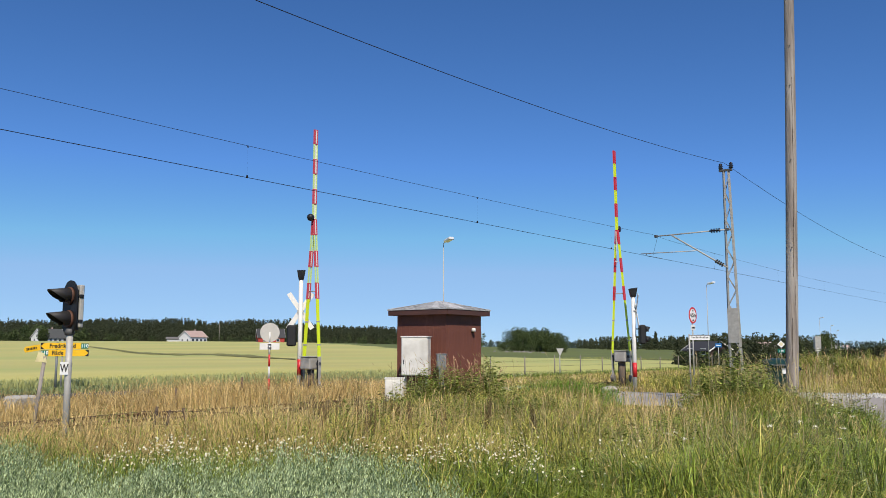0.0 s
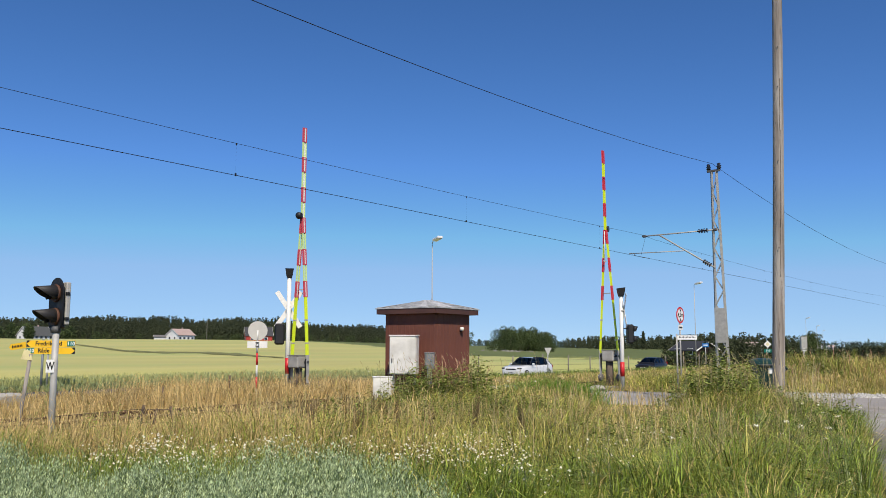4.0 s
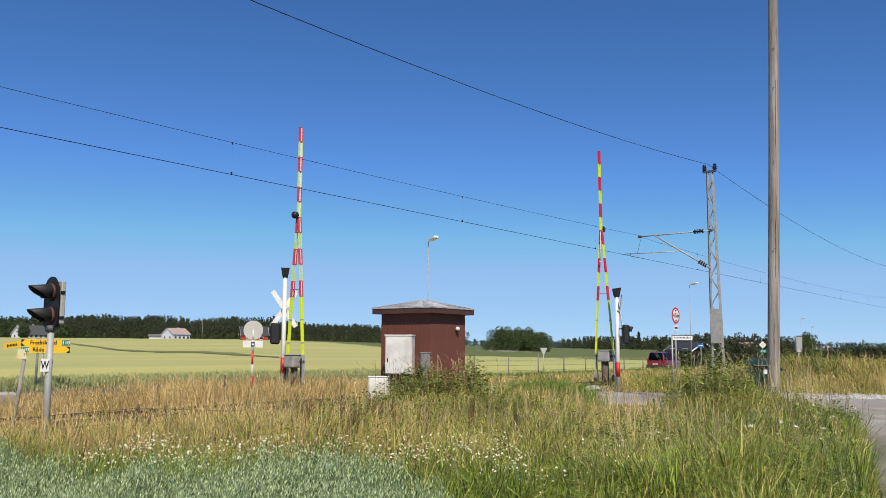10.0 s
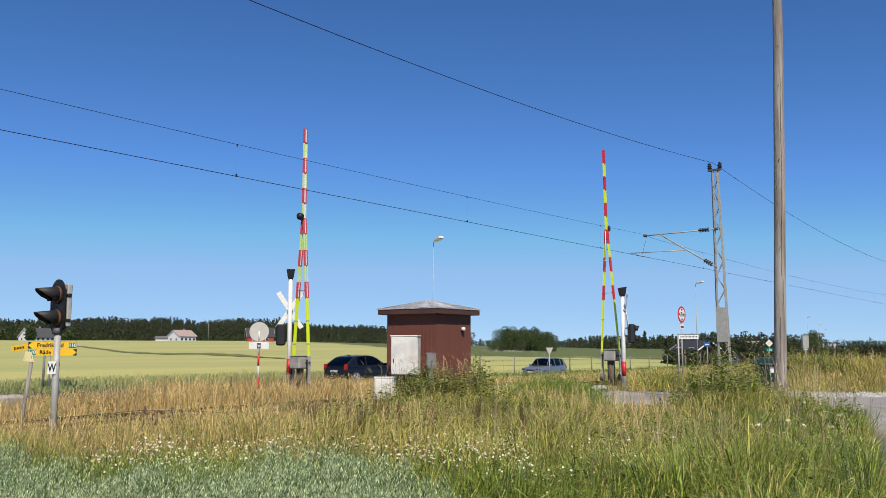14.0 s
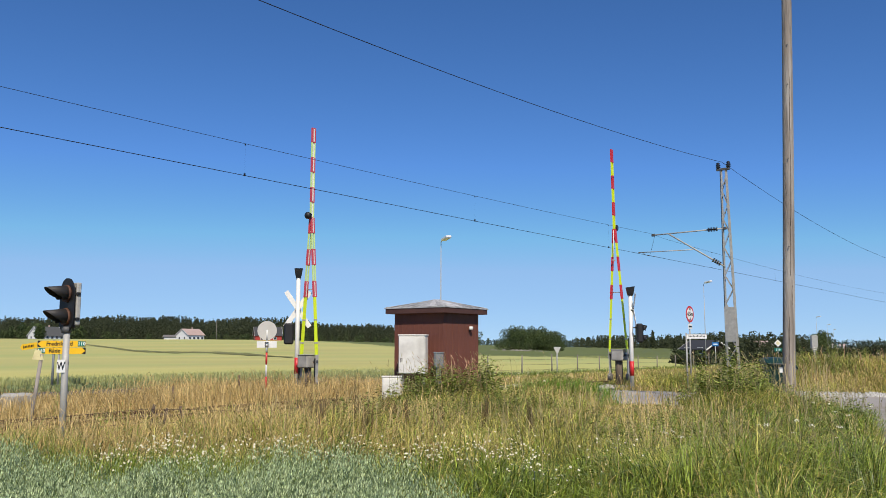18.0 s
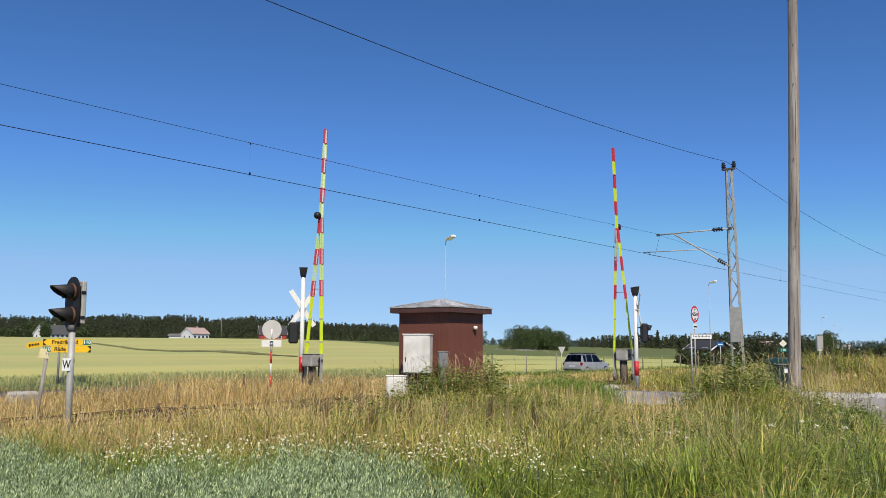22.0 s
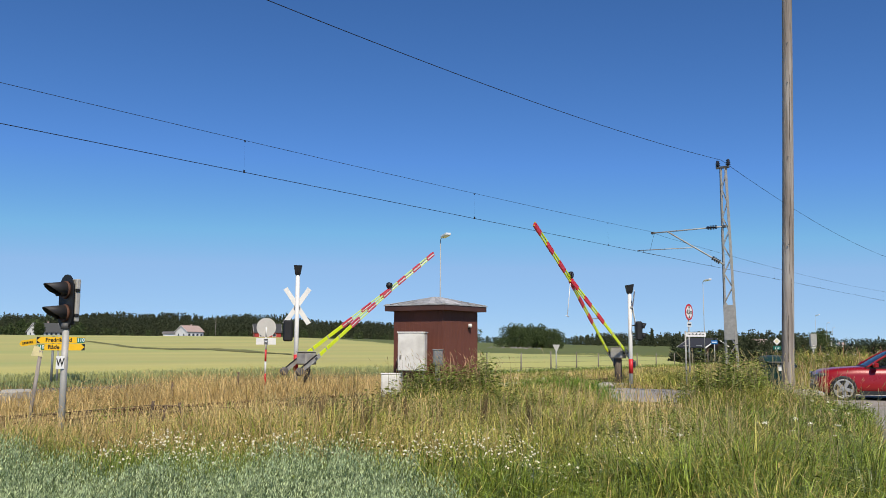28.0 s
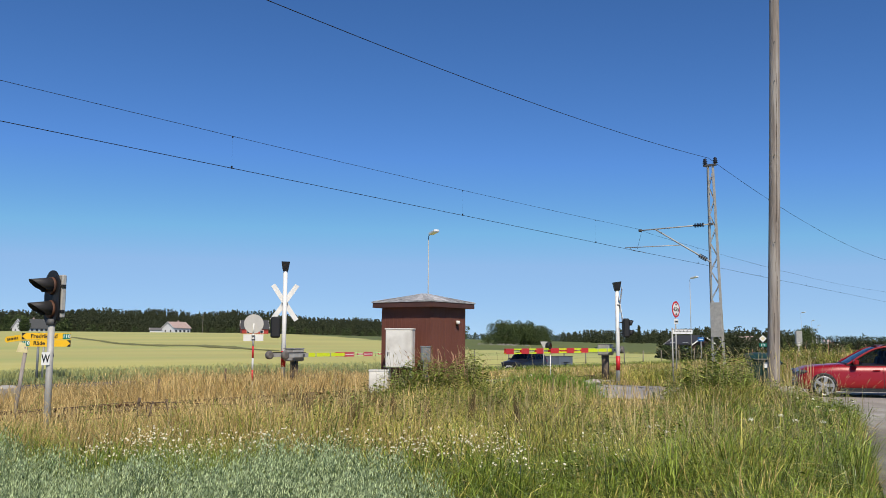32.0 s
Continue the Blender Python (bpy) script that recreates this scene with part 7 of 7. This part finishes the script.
def make_car(name, kind, paint, label, rails=False):
    L, W, H, belt, bon, boot, fx0, rf, rr, rb = SHAPES[kind]
    t = thing(name, label, "car")
    r = 0.34 if kind == "compact" else 0.32 if kind in ("hatchback", "saloon", "estate") else 0.35
    ax_f, ax_r = L / 2 - (0.66 if kind == "compact" else 0.82), -L / 2 + 0.78
    # lower body: sections from nose to tail
    st = [(L / 2, 0.60, 0.36, 0.62), (L / 2 - 0.05, 0.76, 0.27, bon - 0.14), (L / 2 - 0.25, 0.87, 0.22, bon - 0.05), (ax_f + 0.05, 0.90, 0.20, bon), (fx0 + 0.15, 0.90, 0.19, (bon + belt) / 2 + 0.02), (fx0 - 0.2, 0.90, 0.19, belt - 0.01),
          (0, 0.90, 0.19, belt), (-0.9, 0.90, 0.19, belt + 0.01), (ax_r, 0.90, 0.20, belt + 0.02), (rb + 0.12, 0.89, 0.24, boot + 0.02), (-L / 2 + 0.10, 0.85, 0.27, boot - 0.02), (-L / 2, 0.74, 0.36, boot - 0.18)]
    bm = B()
    rings = []
    for x, w, lo, hi in st:
        w = w * W / 1.8
        sec = [(0.80 * w, lo), (0.985 * w, lo + 0.10), (w, lo + 0.32 * (hi - lo)), (w * 0.985, lo + 0.70 * (hi - lo)), (0.94 * w, hi - 0.06), (0.86 * w, hi - 0.005), (0.45 * w, hi + 0.015), (0, hi + 0.02)]
        pts = sec + [(-a, b) for a, b in sec[-2::-1]]
        rings.append([bm.verts.new((x, a, b)) for a, b in pts])
    for a, b in zip(rings, rings[1:]):
        for k in range(len(a) - 1):
            bm.faces.new((a[k], a[k + 1], b[k + 1], b[k])).smooth = True
        bm.faces.new((a[-1], a[0], b[0], b[-1]))
    bm.faces.new(rings[0])
    bm.faces.new(rings[-1][::-1])
    part("body", bm, paint, t)
    # cabin: a curved line from the screen's foot over the roof to the tail
    wb, wt, zt = 0.86 * W / 2, 0.68 * W / 2, H - 0.04
    lo = belt - 0.02
    ctrl = [(fx0, lo), (fx0 + (rf - fx0) * 0.55, lo + (zt - lo) * 0.60), (rf, zt - 0.02), ((rf + rr) / 2 + 0.15, H), (rr, zt - 0.035), (rr + (rb - rr) * 0.55, zt - 0.06 - (zt - lo) * 0.36), (rb, lo + 0.02)]
    ext = [ctrl[0]] + ctrl + [ctrl[-1]]
    line_ = []
    for i in range(1, len(ext) - 2):
        for k in range(5):
            u = k / 5
            q = []
            for c in (0, 1):
                p0, p1, p2, p3 = ext[i - 1][c], ext[i][c], ext[i + 1][c], ext[i + 2][c]
                q.append(0.5 * (2 * p1 + (p2 - p0) * u + (2 * p0 - 5 * p1 + 4 * p2 - p3) * u * u + (3 * p1 - p0 - 3 * p2 + p3) * u ** 3))
            line_.append(tuple(q))
    line_.append(ctrl[-1])
    half = lambda z: wb + (wt - wb) * (z - lo) / (H - lo)
    bpil = [rf - 0.62] if kind != "mpv" else [rf - 0.75, rf - 1.75]
    if kind in ("estate", "suv"):
        bpil = [rf - 0.70, rf - 1.62]
    glazing = {"windscreen": (rf - 0.05, 9), "rear_window": (-9, rr + 0.02), "roof": (rr + 0.02, rf - 0.05)}
    for nm, (x_lo, x_hi) in glazing.items():
        bm = B()
        prev = None
        pts = [(x, z) for x, z in line_ if x_lo - 0.02 <= x <= x_hi + 0.02]
        for x, z in pts:
            w = half(z) + 0.012
            row = [bm.verts.new((x, w * v, z + 0.035 * (1 - v * v))) for v in (-1, -0.8, -0.4, 0, 0.4, 0.8, 1)]
            if prev:
                for k in range(6):
                    bm.faces.new((prev[k], prev[k + 1], row[k + 1], row[k])).smooth = True
            prev = row
        ob = part(nm, bm, paint if nm == "roof" else M_CARGLASS, t)
        if nm == "roof":
            roof = ob
    cuts = [9] + bpil + [-9]
    for sgn in (1, -1):
        for x_hi, x_lo in zip(cuts, cuts[1:]):
            bm = B()
            prev = None
            for x, z in line_:
                if x_lo - 0.06 <= x <= x_hi + 0.06 and z > lo + 0.03:
                    row = [bm.verts.new((x, sgn * wb, lo)), bm.verts.new((x, sgn * half(z), z))]
                    if prev:
                        bm.faces.new((prev[0], prev[1], row[1], row[0]))
                    prev = row
            part("side_window", bm, M_CARGLASS, t)
        part("roof_edge", pipe(B(), [(x, sgn * (half(z) + 0.004), z) for x, z in line_], 0.028, 8), paint if kind in ("mpv", "estate", "compact") else M_TRIM, t)
        for xp in bpil:
            zp = float(np.interp(xp, [q[0] for q in line_[::-1]], [q[1] for q in line_[::-1]]))
            part("pillar", bar(B(), (xp - 0.04, sgn * (wb + 0.003), lo), (xp, sgn * (half(zp) + 0.003), zp), 0.03, 0.09), paint if kind in ("mpv", "estate") else M_TRIM, t)
        # broad rear quarter
        bm = B()
        xq = rr + {"estate": 0.05, "mpv": 0.05, "suv": -0.12}.get(kind, 0.22)
        prev = None
        for x, z in line_:
            if x <= xq and z > lo - 0.01:
                row = [bm.verts.new((x, sgn * (wb + 0.006), lo)), bm.verts.new((x, sgn * (half(z) + 0.006), z))]
                if prev:
                    bm.faces.new((prev[0], prev[1], row[1], row[0]))
                prev = row
        part("rear_quarter", bm, paint, t)
        D = {"fb": Vector((fx0, sgn * wb, lo)), "rb": Vector((rb, sgn * wb, lo))}
        part("waist_strip", bar(B(), D["fb"] + Vector((0, sgn * 0.015, 0.01)), D["rb"] + Vector((0, sgn * 0.015, 0.01)), 0.03, 0.03), M_TRIM, t)
        part("sill", bar(B(), (ax_f - 0.42, sgn * (W / 2 - 0.02), 0.24), (ax_r + 0.42, sgn * (W / 2 - 0.02), 0.24), 0.05, 0.10), M_TRIM, t)
        for xs_ in (fx0 - 0.75, fx0 - 1.75):
            part("door_handle", box(B(), (xs_, sgn * W * 0.497, belt - 0.15), (0.18, 0.03, 0.03), bev=0.008), paint, t)
            part("door_seam", box(B(), (xs_ - 0.18, sgn * W * 0.4995, belt - 0.36), (0.008, 0.008, 0.55)), M_TRIM, t)
        mir = part("mirror", box(B(), (fx0 - 0.22, sgn * (W / 2 + 0.08), belt + 0.07), (0.13, 0.20, 0.14), bev=0.03), paint, t)
        part("mirror_glass", box(B(), (fx0 - 0.29, sgn * (W / 2 + 0.08), belt + 0.07), (0.01, 0.16, 0.10)), M_CARGLASS, mir)
        part("headlamp", box(B(), (L / 2 - 0.17, sgn * W * 0.37, bon - 0.17), (0.34, 0.34, 0.11), None, 0.045), M_HEADLAMP, t, "clear headlamp")
        part("tail_lamp", box(B(), (-L / 2 + 0.11, sgn * W * 0.42, boot - (0.06 if kind in ("hatchback", "mpv") else 0.16)), (0.18, 0.20, 0.34 if kind in ("hatchback", "mpv") else 0.22), None, 0.05), M_TAILLAMP, t, "red tail lamp")
        for xa in (ax_f, ax_r):
            part("wheel_arch", lathe(B(), [(r * 0.5, -0.01), (r * 1.01, -0.01), (r * 1.02, 0.010), (r * 0.5, 0.010)], 28, pose(xa, sgn * W * 0.497, r + 0.01, 90)), M_TRIM, t)
        if rails:
            part("roof_rail", pipe(B(), [(rf - 0.1, sgn * wt, H - 0.02), (rf - 0.2, sgn * wt, H + 0.03), (rr + 0.2, sgn * wt, H + 0.03), (rr + 0.1, sgn * wt, H - 0.02)], 0.022), M_TRIM, t)
    if rails and kind == "estate":
        for xa in (rf - 0.25, rr + 0.55):
            part("roof_bar", box(B(), (xa, 0, H + 0.07), (0.62, wt * 2 + 0.1, 0.05), None, 0.015), M_TRIM, t, "flat black roof rack bar")
    # seats show through the glass
    for sx, sy in ((fx0 - 1.05, 0.36), (fx0 - 1.05, -0.36), (fx0 - 1.95, 0.40), (fx0 - 1.95, 0.0), (fx0 - 1.95, -0.40)):
        if sx > rb + 0.35:
            seat = part("seat_back", box(B(), (0, 0, 0), (0.14, 0.46 if sx > fx0 - 1.5 else 0.38, 0.42), pose(sx, sy, belt + 0.02, 0, -10), 0.04), M_TRIM, t)
            part("headrest", box(B(), (0, 0, 0), (0.10, 0.26, 0.17), pose(sx - 0.07, sy, min(belt + 0.34, H - 0.22), 0, -8), 0.035), M_TRIM, seat)
    part("dashboard", box(B(), (fx0 - 0.22, 0, belt + 0.0), (0.45, W * 0.74, 0.10), None, 0.03), M_TRIM, t)
    part("aerial", rod(B(), (rr + 0.25, 0, H), (rr + 0.12, 0, H + 0.09), 0.02, 0.008), M_TRIM, roof)
    part("grille", box(B(), (L / 2 - 0.02, 0, bon - 0.24), (0.07, W * 0.46, 0.10), None, 0.02), M_TRIM, t)
    part("lower_grille", box(B(), (L / 2 - 0.03, 0, 0.36), (0.10, W * 0.62, 0.16), None, 0.03), M_TRIM, t)
    part("rear_bumper", box(B(), (-L / 2 + 0.06, 0, 0.42), (0.18, W * 0.86, 0.16), None, 0.04), M_TRIM, t)
    for x in (L / 2 + 0.02, -L / 2 - 0.012):
        pl = part("number_plate", box(B(), (x, 0, 0.50 if x > 0 else 0.68), (0.012, 0.50, 0.11), None, 0.003), M_PLATE, t, "white plate with dark bars")
        for k in range(5):
            part("bar", box(B(), (x + (0.008 if x > 0 else -0.008), -0.17 + 0.085 * k, 0.50 if x > 0 else 0.68), (0.004, 0.05, 0.06)), M_SIGNBLACK, pl)
    part("underside", box(B(), (0, 0, 0.24), (L - 0.9, W * 0.8, 0.1)), M_TRIM, t)
    wheels = [wheel(t, x, s * (W / 2 - 0.085), r, 0.20) for x in (ax_f, ax_r) for s in (-1, 1)]
    return t, wheels, r


P_WHITE = enamel("white_car_paint", (0.72, 0.72, 0.71), 0.3, 1.0)
P_BLACK = enamel("black_car_paint", (0.006, 0.0062, 0.0068), 0.3, 0.1)
P_DARK = enamel("dark_grey_car_paint", (0.012, 0.012, 0.0135), 0.32, 0.12)
P_NAVY = enamel("dark_blue_car_paint", (0.014, 0.018, 0.03), 0.32, 0.15)
P_RED = enamel("bright_red_car_paint", (0.30, 0.006, 0.010), 0.3, 0.3, 0.05)
P_DULLRED = enamel("dull_red_car_paint", (0.22, 0.02, 0.025), 0.35, 0.8, 0.1)
P_SILVER = enamel("silver_car_paint", (0.40, 0.39, 0.37), 0.35, 0.6, 0.25)
P_BLUEGREY = enamel("blue_grey_car_paint", (0.17, 0.20, 0.25), 0.35, 0.7, 0.2)
FAR_LANE, NEAR_LANE = 1.85, -1.75

# thing, shape, paint, label, lane, speed along x, time and x at which it is seen, roof rails
TRAFFIC = [
    ("white_suv", "suv", P_WHITE, "white sport utility car passing on the main road", FAR_LANE, -22.69, 5.5, 23.7, True),
    ("dark_hatchback", "hatchback", P_DARK, "dark grey hatchback passing on the main road", FAR_LANE, -23.13, 6.4, 25.7, False),
    ("dark_suv", "suv", P_NAVY, "dark blue sport utility car on the main road", FAR_LANE, -23.26, 7.5, 37.1, False),
    ("red_minivan", "mpv", P_DULLRED, "dull red minivan passing on the main road", NEAR_LANE, 26.13, 9.0, 50.9, True),
    ("black_saloon", "saloon", P_BLACK, "black saloon car passing on the main road", FAR_LANE, -21.33, 12.6, 29.8, False),
    ("blue_grey_estate", "estate", P_BLUEGREY, "blue-grey estate car passing on the main road", FAR_LANE, -23.90, 14.0, 60.1, False),
    ("black_hatchback", "hatchback", P_BLACK, "black hatchback passing on the main road", NEAR_LANE, 26.48, 14.0, 34.6, False),
    ("grey_hatchback", "hatchback", P_DARK, "dark grey hatchback passing on the main road", FAR_LANE, -23.90, 17.0, 32.0, False),
    ("silver_estate", "estate", P_SILVER, "silver estate car with roof rails on the main road", NEAR_LANE, 25.40, 21.5, 45.8, True),
    ("dark_estate", "estate", P_DARK, "dark estate car passing on the main road", FAR_LANE, -22.62, 32.0, 57.9, False),
]
cars = []
for nm, shape, paint, label, lane, v, t0, x0, rails in TRAFFIC:
    ob, wheels, r = make_car(nm, shape, paint, label, rails)
    cars.append((ob, wheels, r, lane, v, t0, x0))
# the dark estate draws a small grey trailer
def make_trailer():
    t = thing("trailer", "small grey box trailer behind the dark estate car", "trailer")
    part("box", box(B(), (0, 0, 0.82), (2.3, 1.45, 0.70), bev=0.03), P_BLUEGREY, t)
    part("lid", box(B(), (0, 0, 1.19), (2.36, 1.5, 0.06), bev=0.02), M_DARKGREY, t)
    part("drawbar", bar(B(), (1.1, 0, 0.46), (3.0, 0, 0.46), 0.08, 0.08), M_GALV, t)
    for s in (-1, 1):
        part("mudguard", box(B(), (0.1, s * 0.83, 0.72), (0.75, 0.2, 0.05), bev=0.015), M_TRIM, t)
        part("tail_lamp", box(B(), (-1.16, s * 0.6, 0.6), (0.04, 0.2, 0.1), bev=0.01), M_TAILLAMP, t)
    return t, [wheel(t, 0.1, s * 0.83, 0.29, 0.16) for s in (-1, 1)], 0.29


tr, tr_wheels, tr_r = make_trailer()
ob, wheels, r, lane, v, t0, x0 = cars[-1]
cars.append((tr, tr_wheels, tr_r, lane, v, t0, x0 + 5.4))
red_car, red_wheels, red_r = make_car("red_hatchback", "compact", P_RED, "bright red hatchback waiting at the closed barrier", True)


# ---- what moves ----
def motions():
    # boom angles above level, in degrees
    far = [(0, 89.1), (21.7, 89.0), (22, 86.6), (22.5, 80.8), (23, 77.2), (23.5, 72.0), (24, 66.9), (24.5, 62.9), (25, 58.5), (25.5, 53.9), (26.5, 44.6),
           (27.5, 35.4), (28, 30.6), (28.5, 26.4), (29, 22.1), (29.5, 17.7), (30, 13.2), (30.5, 8.9), (31, 4.6), (31.5, 0.6), (31.7, 0.0), (32, 0.0)]
    near = [(0, 89.0), (21.7, 88.9), (22, 86.3), (22.5, 81.1), (23, 77.4), (23.5, 71.8), (24, 67.3), (24.5, 63.4), (25, 58.4), (25.5, 54.1), (26.5, 45.1),
            (27.5, 36.2), (28, 32.0), (28.5, 27.6), (29, 23.2), (29.5, 18.7), (30, 14.2), (30.5, 9.9), (31, 5.6), (31.5, 0.9), (31.7, 0.0), (32, 0.0)]
    near = [(t, a - 0.9 * math.sin(radians(a))) for t, a in near]
    far = [(t, a + 0.8 * math.sin(radians(a))) for t, a in far]
    for boom, rows, pz in ((boom_far, far, 1.10), (boom_near, near, 1.28)):
        walk(boom, [(t, pose(0, 0, pz, 0, -a, 0)) for t, a in rows])
    # the prop hangs a little behind plumb while the boom falls
    walk(leg_near, [(t, pose(4.7, 0, -0.1, 0, min(a - 13 * min(1, (90 - a) / 40) * min(1, a / 10), 88), 0)) for t, a in near])
    # traffic at a steady pace along its lane; wheels turn while the car is near
    for ob, wheels, r, lane, v, t0, x0 in cars:
        rows = []
        for i in range(65):
            t = i * 0.5
            x = x0 + v * (t - t0)
            y = float(road_y(x)) + lane
            y1 = float(road_y(x + 1.0)) + lane
            head = math.degrees(math.atan2(y1 - y, 1.0)) + (0 if v > 0 else 180)
            rows.append((t, pose(x, y, gzf(x, y) + 0.085, 0, 0, head)))
        walk(ob, rows)
        ta, tb = sorted((t0 + (10 - x0) / v, t0 + (96 - x0) / v))
        for w in wheels:
            loc = w.location.copy()
            steps = [0.0] + [q for q in np.arange(max(0.1, ta), min(32.0, tb), 0.1)] + [32.0]
            walk(w, [(q, Matrix.Translation(loc) @ pose(0, 0, 0, 0, 70.0 * i, 0)) for i, q in enumerate(steps)])
    # the red car rolls up to the barrier and stops
    stop, heading = Vector((27.0, 5.03, 0.06)), 112.0
    back = Vector((-math.cos(radians(heading)), -math.sin(radians(heading)), 0))
    way = [(0, 150), (20, 45), (23, 24), (24, 17), (25, 10.5), (25.5, 7.6), (26, 5.0), (26.5, 2.7), (27, 1.25), (27.5, 0.47), (28, 0.11), (28.4, 0.0), (32, 0.0)]
    walk(red_car, [(t, pose(*(stop + back * s), 0, 0, heading)) for t, s in way])
    for w in red_wheels:
        loc = w.location.copy()
        rows, t, s0 = [(0, 0.0)], 25.0, 0.0
        ts, ss = [q[0] for q in way], [q[1] for q in way]
        turned = 0.0
        last = float(np.interp(25.0, ts, ss))
        while t < 28.45:
            now = float(np.interp(t, ts, ss))
            turned += math.degrees((last - now) / red_r)
            last = now
            rows.append((t, turned))
            t += 0.05 if t < 26.6 else 0.1
        rows.append((32.0, turned))
        walk(w, [(q, Matrix.Translation(loc) @ pose(0, 0, 0, 0, a, 0)) for q, a in rows])


motions()
